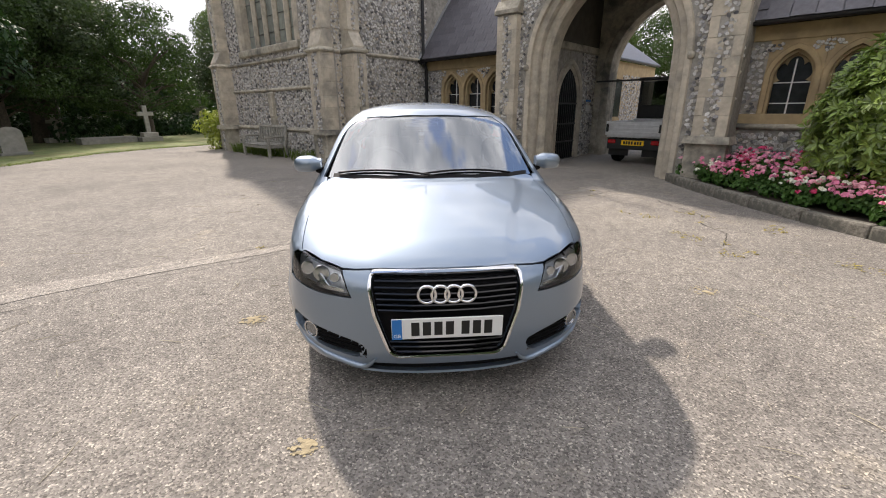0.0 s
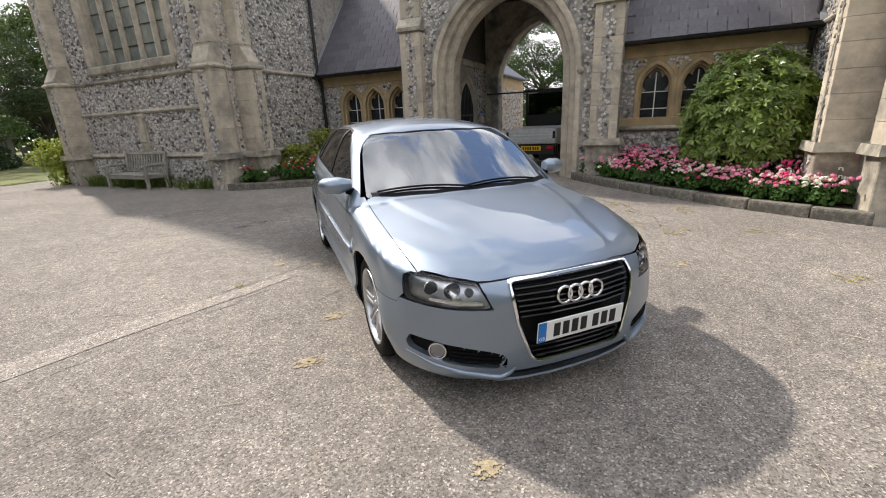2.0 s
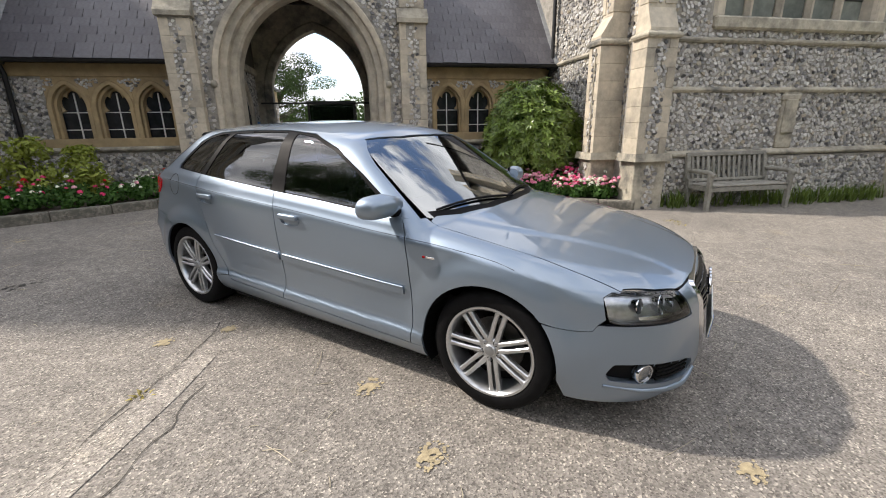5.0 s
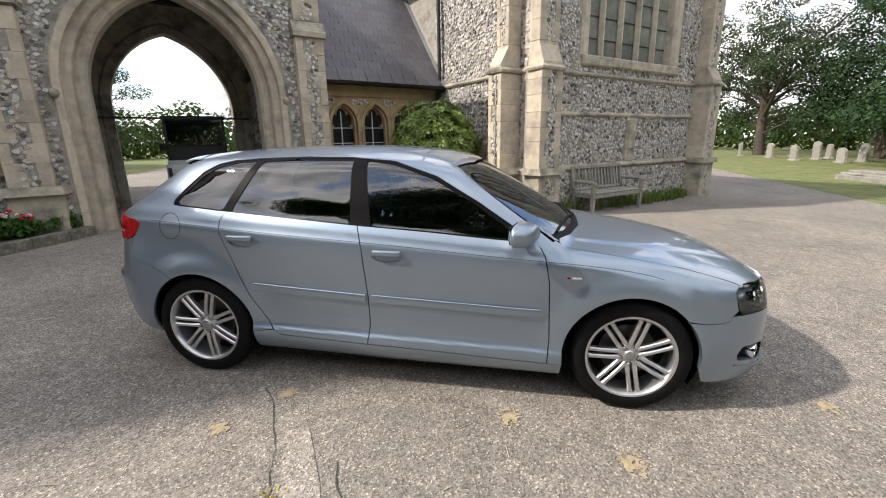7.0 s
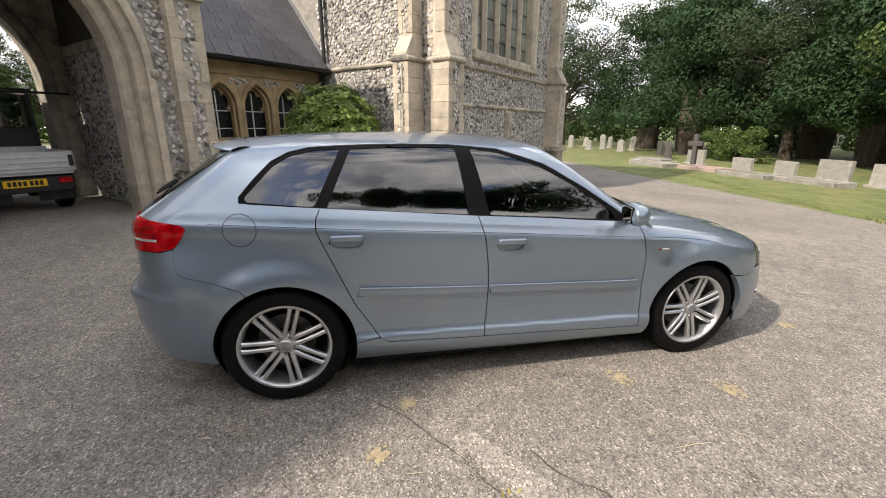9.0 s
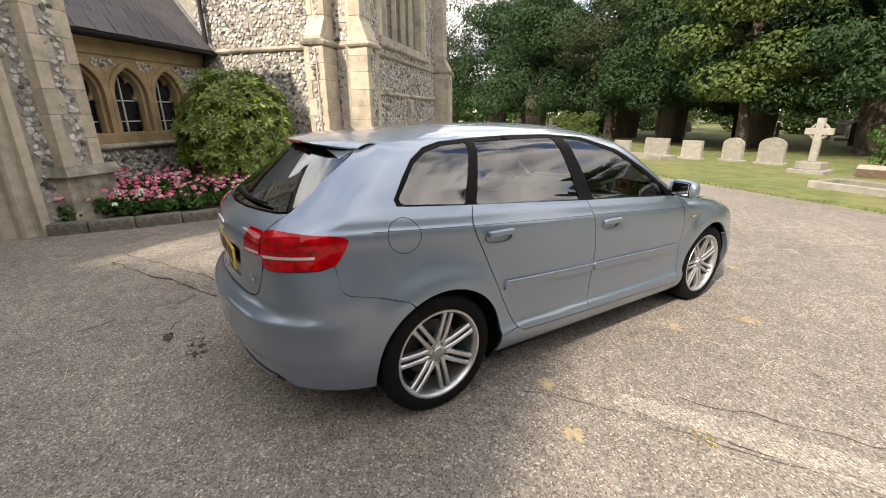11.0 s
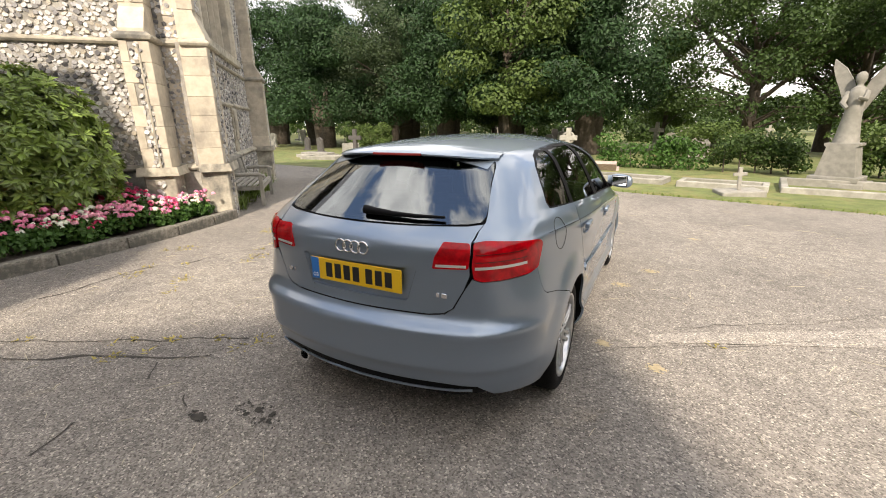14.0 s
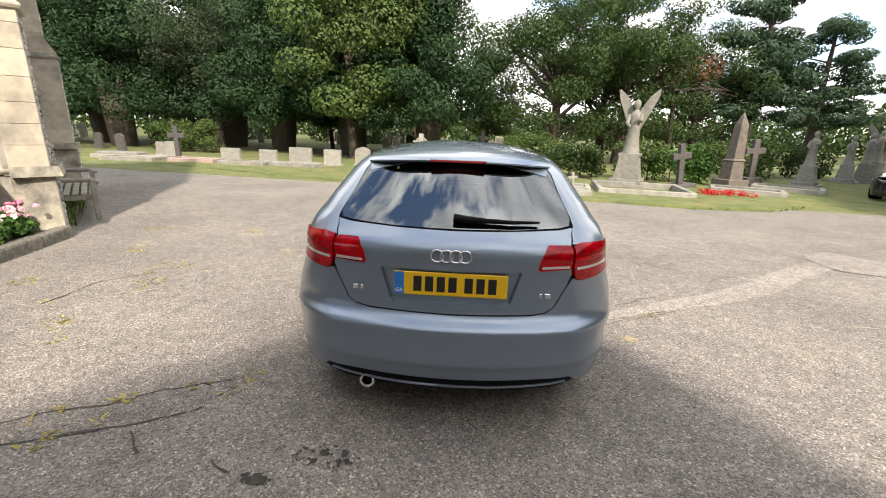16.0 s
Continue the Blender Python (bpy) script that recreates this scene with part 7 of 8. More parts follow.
def petal_ball(mt, r, n, seed):
    rnd = random.Random(seed)
    verts, faces = [], []
    for _ in range(n):
        v = Vector((rnd.gauss(0, 1), rnd.gauss(0, 1), abs(rnd.gauss(0, 1)) * .8)).normalized()
        t = v.cross(Vector((rnd.uniform(-1, 1), rnd.uniform(-1, 1), .3))).normalized()
        w = v.cross(t)
        p, s = v * r * rnd.uniform(.75, 1.0), r * .42
        k = len(verts)
        for q in range(5):
            a = 2 * math.pi * q / 5
            verts.append(tuple(p + (t * math.cos(a) + w * math.sin(a)) * s + v * (.15 * s if q % 2 else 0)))
        faces.append(tuple(range(k, k + 5)))
    me = bpy.data.meshes.new("flower_head")
    me.from_pydata(verts, [], faces)
    me.materials.append(mt)
    return me


HEADS = {nm: [petal_ball(mt, .036, 22, 20 + k) for k in range(2)] for nm, mt in (("pink", M_PINK), ("bright pink", M_HOTPINK), ("pale pink", M_PALEPINK), ("white", M_WHITEP), ("red", M_REDP))}
FOLIAGE = [leaf_cloud("foliage", M_LEAFBED, [((0, 0, .10), (.15, .15, .10)), ((.05, .04, .17), (.12, .12, .07))], 120, .050, random.Random(40 + k), 1.15, .1) for k in range(3)]


def bedding_plant(x, y, z, colour, heads, rnd):
    pl = thing("bedding_plant", pose(x, y, z, 0, 0, rnd.uniform(0, 360)), colour + " geranium in the raised flower bed", "flower", "geraniums")
    part("foliage", rnd.choice(FOLIAGE), None, pl)
    for k in range(heads):
        a, r = rnd.uniform(0, 6.28), rnd.uniform(.02, .19)
        part("flower_head", rnd.choice(HEADS[colour]), None, pl, m=pose(r * math.cos(a), r * math.sin(a), rnd.uniform(.17, .34)) @ Matrix.Scale(rnd.uniform(.55, 1.15), 4))


rnd = random.Random(77)
for s, total in ((1, 150), (-1, 80)):
    made = 0
    while made < total:
        k = rnd.randrange(len(BED) - 1)
        t = rnd.random()
        u = BED[k][0] + (BED[k + 1][0] - BED[k][0]) * t
        n_ = BED[k][1] + (BED[k + 1][1] - BED[k][1]) * t
        off = rnd.uniform(.16, 1.25 if s > 0 else .8)
        u2, n2 = u + off * .50, n_ - off * .86
        if n2 < .0 or u2 > 5.3 or math.hypot(u2 - 4.42, n2 - 1.15) < .62:
            continue
        x, y = to_world(s * u2, n2)
        f = u2 + rnd.uniform(-.5, .5)
        if s > 0:
            c = rnd.choices(("pink", "bright pink", "pale pink", "white"), (5, 1.8, 4, 1.0 if f < 3.2 else (6 if off < .5 else 2)))[0]
        else:
            c = rnd.choices(("white", "bright pink", "pale pink", "red"), (4, 2, 2, 3))[0]
        bedding_plant(x, y, ground_z(x, y) + .09 + .22 * min(1.1, off), c, rnd.choice((4, 5, 6, 7)) if s > 0 else rnd.choice((1, 2, 2)), rnd)
        made += 1


def blades(name, spots, mt, label, seed, tall=.25, lean=.5):
    """Tufts of narrow blades at (x, y, radius, number)."""
    rnd = random.Random(seed)
    verts, faces = [], []
    for x, y, r, n in spots:
        for _ in range(n):
            a, d = rnd.uniform(0, 6.28), r * math.sqrt(rnd.random())
            px, py = x + d * math.cos(a), y + d * math.sin(a)
            z = ground_z(px, py) - .01
            h, w = tall * rnd.uniform(.5, 1.2), .006 + .006 * rnd.random()
            b = rnd.uniform(0, 6.28)
            l_ = h * lean * rnd.uniform(.3, 1.4)
            dx, dy = math.cos(b), math.sin(b)
            k = len(verts)
            verts += [(px - dy * w, py + dx * w, z), (px + dy * w, py - dx * w, z), (px + dx * l_ * .4 + dy * w * .8, py + dy * l_ * .4 - dx * w * .8, z + h * .65), (px + dx * l_ * .4 - dy * w * .8, py + dy * l_ * .4 + dx * w * .8, z + h * .65), (px + dx * l_, py + dy * l_, z + h * rnd.uniform(.6, 1))]
            faces += [(k, k + 1, k + 2, k + 3), (k + 3, k + 2, k + 4)]
    me = bpy.data.meshes.new(name)
    me.from_pydata(verts, [], faces)
    me.materials.append(mt)
    return tagged(part(name, me, None), label, "grass", kind="stuff")


spots = []
for s in (-1, 1):
    for u in [6.15 + .22 * i for i in range(22)]:
        if 6.6 < u < 8.0 and rg2.random() < .3:
            continue
        x, y = to_world(s * u, 3.22 + rg2.uniform(-.1, .18))
        spots.append((x, y, .17, 46 if u < 6.6 or u > 8.1 else 22))
blades("rank_grass", spots, M_GRASSBLADE, "long rank grass at the chapel foot", 2, .34, .9)
spots = []
for edge in (GRASS_EDGE[2:12], WEST_EDGE[2:]):
    for (ax, ay), (bx, by) in zip(edge, edge[1:]):
        k = int(math.hypot(bx - ax, by - ay) / .12)
        for i in range(k):
            spots.append((ax + (bx - ax) * i / k, ay + (by - ay) * i / k - .1, .20, 14))
blades("verge_grass", spots, M_GRASSBLADE, "ragged grass along the tarmac edge", 4, .07, .8)
rnd = random.Random(9)
spots = [(rnd.uniform(-9, 16), rnd.uniform(-13, -3.4), .25, 26) for _ in range(900)]
spots = [p for p in spots if p[1] < lerp([(-9, -7), (-6.2, -3.4), (-2.5, -3.2), (5.5, -4.4), (12, -6)], p[0])]
blades("field_grass", spots, M_GRASSBLADE, "patchy mown grass between graves", 5, .06, .9)

# cracks in the tarmac with weeds growing in them
CRACKS = [[(3.0, 7.55), (2.46, 7.16), (1.88, 6.74), (1.61, 6.54), (1.17, 6.2)], [(2.7, 7.6), (2.17, 7.24), (1.8, 6.98), (1.54, 6.81), (1.13, 6.52)], [(1.38, 6.77), (1.28, 6.86), (1.17, 6.94)], [(.87, 6.84), (.80, 6.88), (.70, 6.91)],
          [(3.44, 6.87), (3.43, 6.6), (3.58, 6.24), (3.61, 5.82)], [(3.37, 5.68), (3.45, 5.17), (3.19, 4.65)], [(-3.4, 2.9), (-2.26, 3.98), (-1.92, 4.28), (-1.58, 4.53), (-1.28, 4.73), (-.9, 5.1)], [(-3.0, 2.9), (-1.99, 3.88), (-1.7, 4.05), (-1.3, 4.36)], [(-1.66, 3.41), (-1.46, 3.38)], [(1.11, 7.29), (.92, 7.5)], [(-2.58, 3.72), (-2.13, 4.12), (-1.63, 4.45)]]
weeds = []
for line in CRACKS:
    bm = bmesh.new()
    rows = []
    for (ax, ay), (bx, by) in zip(line, line[1:]):
        k = max(2, int(math.hypot(bx - ax, by - ay) / .05))
        d = Vector((bx - ax, by - ay)).normalized()
        for i in range(k):
            x, y = ax + (bx - ax) * i / k, ay + (by - ay) * i / k
            j = noise.noise((x * 5, y * 5, .3)) * .05 + noise.noise((x * 31, y * 31, .7)) * .012
            w = (.0018 if x < 0 else .0042) + (.005 if x < 0 else .018) * max(0, noise.noise((x * 6, y * 6, 5.1)))
            x, y = x - d.y * j, y + d.x * j
            rows.append([(x - d.y * w, y + d.x * w, ground_z(x, y) + .004), (x + d.y * w, y - d.x * w, ground_z(x, y) + .004)])
            if rnd.random() < .035 and x > 0:
                weeds.append((x, y, .05, 10))
    v, f = grid_mesh(rows)
    me = bpy.data.meshes.new("crack")
    me.from_pydata(v, [], f)
    tagged(part("crack", me, M_CRACK), "dark crack in the worn tarmac", "crack", kind="structure")
for x, y, r in ((3.0, 5.01, .16), (3.13, 4.49, .13), (4.08, 5.29, .16), (4.06, 4.11, .15), (4.81, 3.16, .14), (3.44, 2.8, .12), (2.9, 5.9, .14), (1.1, 6.2, .10), (1.65, 6.56, .05), (1.85, 6.72, .05), (1.72, 6.93, .07), (3.5, 6.1, .12)):
    weeds.append((x, y, r * .9, int(230 * r)))
    weeds.append((x + rnd.uniform(-.25, .25), y + rnd.uniform(-.25, .25), r * .6, int(90 * r)))
weeds += [(-1.62, 4.5, .04, 12)]
blades("weeds", weeds, M_STRAW, "straw coloured weeds in the tarmac cracks", 6, .026, 2.2)

# ochre moss patches and a pale trench strip in the tarmac
M_STRAWBIT = mat("straw_bits", (.42, .37, .27), .9, island=.3)
M_MOSS = mat("dry_moss", (.37, .305, .19), .95, vary=.25, scale=30, bump=.5, bscale=100)


def stain(name, x, y, rx, ry, mt, seed, label):
    rnd_ = random.Random(seed)
    verts, faces = [], []
    for k in range(46):
        a, d = rnd_.uniform(0, 6.28), math.sqrt(rnd_.random())
        px, py = x + rx * d * math.cos(a), y + ry * d * math.sin(a)
        s = rnd_.uniform(.008, .030) * (1.25 - d)
        n = len(verts)
        for q in range(6):
            t = 2 * math.pi * q / 6
            f = rnd_.uniform(.6, 1.2) * s
            verts.append((px + f * math.cos(t), py + f * math.sin(t), ground_z(px, py) + .0035 + .0004 * (k % 6)))
        faces.append(tuple(range(n, n + 6)))
    me = bpy.data.meshes.new(name)
    me.from_pydata(verts, [], faces)
    return tagged(part(name, me, mt), label, "stain", kind="stuff")


for k, (x, y, r) in enumerate(((-.97, 3.01, .10), (-.80, 3.61, .10), (-1.31, 5.05, .07), (-1.8, 9.0, .34), (-1.5, 9.3, .25), (2.4, 3.6, .12), (-1.25, 1.2, .09), (-.2, 1.9, .08), (-.95, 4.9, .06))):
    stain("moss_patch", x, y, r, r * .8, M_MOSS, k, "ochre dry moss on the tarmac")
for k, (x, y, r) in enumerate(((.38, 6.72, .17), (.62, 6.9, .07), (-1.75, 7.2, .26), (-2.0, 7.0, .16))):
    stain("oil_stain", x, y, r, r * .5, M_CRACK, 30 + k, "dark oil stain on the tarmac")
# dry straw and leaf bits blown over the tarmac
rnd = random.Random(21)
bm = bmesh.new()
for k in range(420):
    x, y = rnd.uniform(-4, 4.5), rnd.uniform(-.5, 9)
    a, L = rnd.uniform(0, 6.28), rnd.uniform(.01, .05) if k % 4 else rnd.uniform(.06, .14)
    z = ground_z(x, y) + .004
    dx, dy = math.cos(a) * L, math.sin(a) * L
    tube(bm, [(x, y, z), (x + dx, y + dy, z + .003), (x + dx * 2 + rnd.uniform(-.3, .3) * L, y + dy * 2, z)], [.0016, .0022, .0012], 4)
tagged(part("straw_litter", bm, M_STRAWBIT), "dry straw and stalks scattered on tarmac", "litter", kind="stuff")
line = [(-1.2, 4.65), (-1.53, 4.42), (-2.38, 3.87), (-2.98, 3.42), (-3.6, 2.75), (-4.4, 2.05)]
rim = []
for sgn in (1, -1):
    for i, (x, y) in (list(enumerate(line)) if sgn > 0 else list(enumerate(line))[::-1]):
        p, q = line[max(i - 1, 0)], line[min(i + 1, len(line) - 1)]
        d = Vector((q[0] - p[0], q[1] - p[1])).normalized()
        w = (.15 if i > 2 else .06 + .03 * i) + .02 * noise.noise((x * 3, y * 3, sgn))
        rim.append((x - sgn * d.y * w, y + sgn * d.x * w))
strip = rim
tagged(sheet("trench_strip", strip, .4, lambda x, y: ground_z(x, y) + .004, M_TARPALE), "pale reinstated strip across the tarmac", "strip", kind="structure")
arm = rounded([(-4.30, 1.75, 0), (-4.87, 1.25, 0), (-5.32, 1.65, 0), (-6.8, 2.75, 0), (-6.4, 3.45, 0), (-4.85, 2.48, 0), (-4.36, 2.36, 0)], .12)
tagged(sheet("trench_patch", [(p[0], p[1]) for p in arm], .4, lambda x, y: ground_z(x, y) + .008, M_TARPALE), "pale relaid patch in the tarmac", "strip", kind="structure")


# graves
def headstone(x, y, w, h, t, top, mt, label, turn=0, lean=0, base=True):
    g = thing("headstone", pose(x, y, ground_z(x, y), lean, 0, turn), label, "headstone", "graves")
    if top == "round":
        pts = [(-w / 2, 0), (w / 2, 0)] + [(w / 2 * math.cos(a), h - w * .32 + w * .32 * math.sin(a)) for a in [math.pi * i / 10 for i in range(11)]]
    else:
        pts = [(-w / 2, 0), (w / 2, 0), (w / 2, h - .02), (w / 2 - .03, h), (-w / 2 + .03, h), (-w / 2, h - .02)]
    bm = bmesh.new()
    prism(bm, pts, -t / 2, t / 2)
    part("slab", bm, mt, g)
    if base:
        part("base", one_box(-w / 2 - .08, w / 2 + .08, -t / 2 - .08, t / 2 + .08, -.1, .12, .015), mt, g)
    return g


def cross(x, y, h, mt, label, turn=0, lean=0, steps=2, ringed=False):
    g = thing("grave_cross", pose(x, y, ground_z(x, y), 0, lean, turn), label, "grave cross", "graves")
    z = -.05
    for k in range(steps):
        s = .42 - .12 * k
        part("step", one_box(-s, s, -s * .8, s * .8, z, z + .20, .015), mt, g)
        z += .20
    w = h * .075
    bm = bmesh.new()
    box(bm, -w, w, -w * .7, w * .7, z, z + h, .01)
    box(bm, -h * .27, h * .27, -w * .68, w * .68, z + h * .62, z + h * .62 + w * 2, .01)
    part("shaft", bm, mt, g)
    if ringed:
        part("ring", ring_mesh(h * .17, w * .5, pose(0, 0, z + h * .62 + w, 90), 24, 6), mt, g)
    return g


for x, y, w, h, tp_, tn in ((15.5, -9.0, .65, .75, "flat", 4), (16.3, -9.2, .65, .7, "flat", -3), (11.8, -8.0, .85, .62, "flat", 3), (10.2, -8.2, .80, .62, "flat", -2), (9.0, -8.7, 1.0, .75, "flat", 2), (7.6, -8.8, .75, .72, "flat", 0), (6.4, -9.25, .70, .85, "round", -5), (5.25, -9.35, .75, .90, "round", 4), (-.2, -15.5, .8, 1.0, "round", 0)):
    headstone(x, y, w, h, .12, tp_, M_GRAVE, "pale weathered headstone on the grass", tn, rg2.uniform(-4, 3))
headstone(-12.7, 12.5, .55, .85, .12, "round", M_GRAVE, "grey rounded headstone leaning in grass", 60, -6)
headstone(2.2, -8.2, .75, .42, .16, "flat", M_GRAVEPINK, "sloping pink granite grave tablet", 8, -38)
cross(3.55, -8.0, 1.15, M_GRAVE, "pale stone ringed cross on a base", 3, 0, 2, True)
cross(14.0, -7.6, 1.30, M_GRAVEDARK, "dark stone cross standing on steps", 10, 0, 1)
for x, y, hh in ((27.2, -11.5, .9), (28.6, -13.2, 1.1), (30.1, -10.4, .8), (31.4, -12.2, 1.2), (33.0, -13.6, 1.0), (34.2, -10.6, 1.1), (36.0, -12.8, .9), (37.5, -9.8, 1.1)):
    headstone(x, y, .7, hh, .12, "round", M_GRAVE, "pale headstone on sunlit grass", rg2.uniform(-8, 8), rg2.uniform(-4, 4))
cross(-1.75, -3.75, .50, M_GRAVE, "small pale stone cross by the verge", 20, 4, 1)
cross(-5.75, -7.8, 1.35, M_GRAVEDARK, "dark leaning granite cross", 25, 7, 1)
cross(-8.9, -9.9, 1.40, M_GRAVEDARK, "tall dark granite cross", 15, 3, 2)
cross(-17.6, 19.0, 1.0, M_GRAVE, "pale stone cross below the trees", 60, 0, 1)
cross(-13.8, 19.6, 1.15, M_GRAVE, "tall pale stone cross on a stepped base", 55, 0, 2)
cross(-16.4, 28.0, 1.6, M_GRAVE, "distant pale stone cross", 55, 0, 2)
rnd = random.Random(31)
for k in range(60):
    if k < 42:
        x, y = rnd.uniform(-14, 40), rnd.uniform(-44, -19)
    else:
        x, y = rnd.uniform(-34, -15), rnd.uniform(20, 40)
    if k % 4 == 0:
        cross(x, y, rnd.uniform(.9, 1.5), M_GRAVE, "distant pale stone cross", rnd.uniform(-10, 10), rnd.uniform(-4, 4), 1)
    else:
        headstone(x, y, rnd.uniform(.5, .8), rnd.uniform(.7, 1.2), .12, rnd.choice(("round", "flat")), M_GRAVE if k % 5 else M_GRAVEDARK, "distant weathered headstone among graves", rnd.uniform(-15, 15) + (60 if k >= 42 else 0), rnd.uniform(-6, 4), False)
for x, y, hh in ((19.6, -10.2, .95), (22.6, -11.6, .9)):
    headstone(x, y, .55, hh, .12, "round", M_GRAVEDARK, "dark headstone in the yew shade", rg2.uniform(-10, 10), rg2.uniform(-5, 5))


def grave_kerb(x, y, lx, ly, turn, mt, label, slab=False):
    g = thing("grave_surround", pose(x, y, ground_z(x, y), 0, 0, turn), label, "grave", "graves")
    for a, b, c, d in ((-lx / 2, lx / 2, -ly / 2, -ly / 2 + .14), (-lx / 2, lx / 2, ly / 2 - .14, ly / 2), (-lx / 2, -lx / 2 + .14, -ly / 2 + .144, ly / 2 - .144), (lx / 2 - .14, lx / 2, -ly / 2 + .144, ly / 2 - .144)):
        part("kerb", one_box(a, b, c, d, -.1, .20, .015), mt, g)
    if slab:
        part("ledger", one_box(-lx / 2 + .15, lx / 2 - .15, -ly / 2 + .15, ly / 2 - .15, -.05, .30, .04), mt, g)
    return g


grave_kerb(16.6, -7.4, 2.1, .95, 8, M_GRAVE, "long white ledger tomb on the grass", True)
grave_kerb(15.2, -6.6, 2.2, .95, 8, M_GRAVE, "low stone grave surround")
grave_kerb(12.9, -7.3, 1.9, .9, 8, M_GRAVEPINK, "low brownish grave surround")
grave_kerb(10.6, -7.2, 1.9, .8, 4, M_GRAVE, "low stone grave surround")
grave_kerb(8.6, -7.6, 1.9, .8, 2, M_GRAVE, "low stone grave surround")
grave_kerb(1.0, -5.2, 2.3, 1.0, -6, M_GRAVE, "low stone grave surround by the verge")
grave_kerb(-1.4, -4.9, 1.9, .9, -4, M_GRAVE, "low stone grave surround by the verge")
grave_kerb(-3.9, -5.6, 2.6, 2.2, -3, M_GRAVE, "stone kerbed plot before the angel")
grave_kerb(-7.4, -6.8, 2.0, 1.0, -20, M_GRAVE, "low stone grave surround by the verge")
grave_kerb(-9.4, -8.4, 2.0, 1.0, -30, M_GRAVE, "low stone grave surround by the verge")
grave_kerb(-15.0, 18.6, 2.0, .9, 55, M_GRAVE, "low stone grave surround below the trees")


def statue(x, y, turn, scale, wings, label):
    """A plain robed figure on its pedestal, one mesh."""
    bm = bmesh.new()
    for s, z0, z1 in ((.62, -.1, .16), (.50, .16, .30)):
        box(bm, -s, s, -s, s, z0, z1, .015)
    prism(bm, [(-.40, .30), (.40, .30), (.28, 1.02), (.33, 1.06), (.33, 1.12), (-.33, 1.12), (-.33, 1.06), (-.28, 1.02)], -.36, .36)
    lathe(bm, [(.27, 1.12), (.25, 1.25), (.20, 1.6), (.17, 1.95), (.19, 2.15), (.20, 2.30), (.15, 2.42), (.07, 2.48), (.065, 2.53), (.10, 2.58), (.115, 2.66), (.10, 2.75), (.05, 2.80), (.001, 2.81)], 14)
    tube(bm, [(.17, -.05, 2.34), (.20, -.20, 2.15), (.08, -.26, 2.20)], [.07, .06, .045], 7)
    tube(bm, [(-.17, -.05, 2.34), (-.22, -.16, 2.08), (-.10, -.24, 1.95)], [.07, .06, .045], 7)
    if wings:
        for s in (-1, 1):
            pts = [(.05, 2.30), (.16, 2.62), (.34, 2.92), (.62, 3.16), (.60, 2.95), (.55, 2.80), (.48, 2.62), (.40, 2.42), (.30, 2.20), (.20, 1.95), (.10, 1.75)]
            prism(bm, [(s * a, b) for a, b in pts], .10, .18)
    for v in bm.verts:
        v.co += Vector((noise.noise(v.co * 4), noise.noise(v.co * 4 + Vector((9, 0, 0))), 0)) * .018
    ob = part("statue", bm, M_GRAVE, None, smooth=45, m=pose(x, y, ground_z(x, y), 0, 0, turn) @ Matrix.Scale(scale, 4))
    return tagged(ob, label, "statue")


statue(-3.85, -7.15, 160, 1.0, True, "pale weathered stone figure with raised wings")
statue(-11.2, -10.7, 140, .75, False, "pale weathered stone figure on a pedestal")
for k, (x, y) in enumerate(((-14.2, -13.4), (-15.2, -13.9), (-16.0, -14.6), (-16.9, -15.3))):
    statue(x, y, 140 + 9 * k, .72 + .05 * (k % 3), k == 2, "distant pale stone figure on a pedestal")
ob_ = thing("obelisk", pose(-7.6, -8.5, ground_z(-7.6, -8.5), 0, 0, 20), "brown granite obelisk on a stepped base", "obelisk", "graves")
part("plinth", one_box(-.40, .40, -.40, .40, -.1, .35, .02), M_GRAVEBROWN, ob_)
bm = bmesh.new()
lathe(bm, [(.36, .35), (.31, .95), (.36, 1.0), (.27, 1.06), (.20, 2.2), (.001, 2.62)], 4, pose(0, 0, 0, 0, 0, 45))
part("needle", bm, M_GRAVEBROWN, ob_)

# clipped hedges and planting between the graves
for k, (x, y, lx, ly, h, tn, mt) in enumerate(((-9.0, -12.5, 3.4, 1.3, 1.5, 0, M_LEAFLIGHT), (-12.5, -14.5, 3.4, 1.3, 1.7, 0, M_LEAFOAK), (1.0, -9.8, 3.3, 1.0, 1.10, 4, M_LEAFBED), (-6.3, -9.6, 1.9, .9, 1.25, 10, M_LEAFBED), (-2.2, -9.6, 2.2, .9, 1.25, 5, M_LEAFOAK), (-4.9, -9.8, 1.5, .9, 1.5, 5, M_LEAFLIGHT), (-.9, -13.2, 2.6, 1.3, 1.5, 0, M_LEAFLIGHT), (17.5, -12.5, 3, 1.4, 1.6, 0, M_LEAFLIGHT), (19.6, -13.4, 3, 1.5, 1.5, 0, M_LEAFOAK))):
    b = thing("hedge", pose(x, y, ground_z(x, y), 0, 0, tn), "green hedge between the graves", "hedge", "hedges")
    rr_ = random.Random(60 + k)
    sp = [((rr_.uniform(-lx / 2, lx / 2), rr_.uniform(-ly / 2, ly / 2), rr_.uniform(.2, h)), (.38, .32, .26)) for _ in range(34)]
    for q in range(5):
        xx = -lx / 2 + lx * (q + .5) / 5
        part("stem", tube(bmesh.new(), [(xx, 0, -.05), (xx + .05, .05, h * .7)], [.03, .012], 5), M_BARK, b)
    part("crown", leaf_cloud("crown", mt, sp, 3600, .075, rr_, 1.5), None, b)
spots = [((-6.4 + rg2.uniform(-.7, .7), -5.75 + rg2.uniform(-.25, .25), ground_z(0, -5.7) + .12), (.10, .10, .08)) for _ in range(26)]
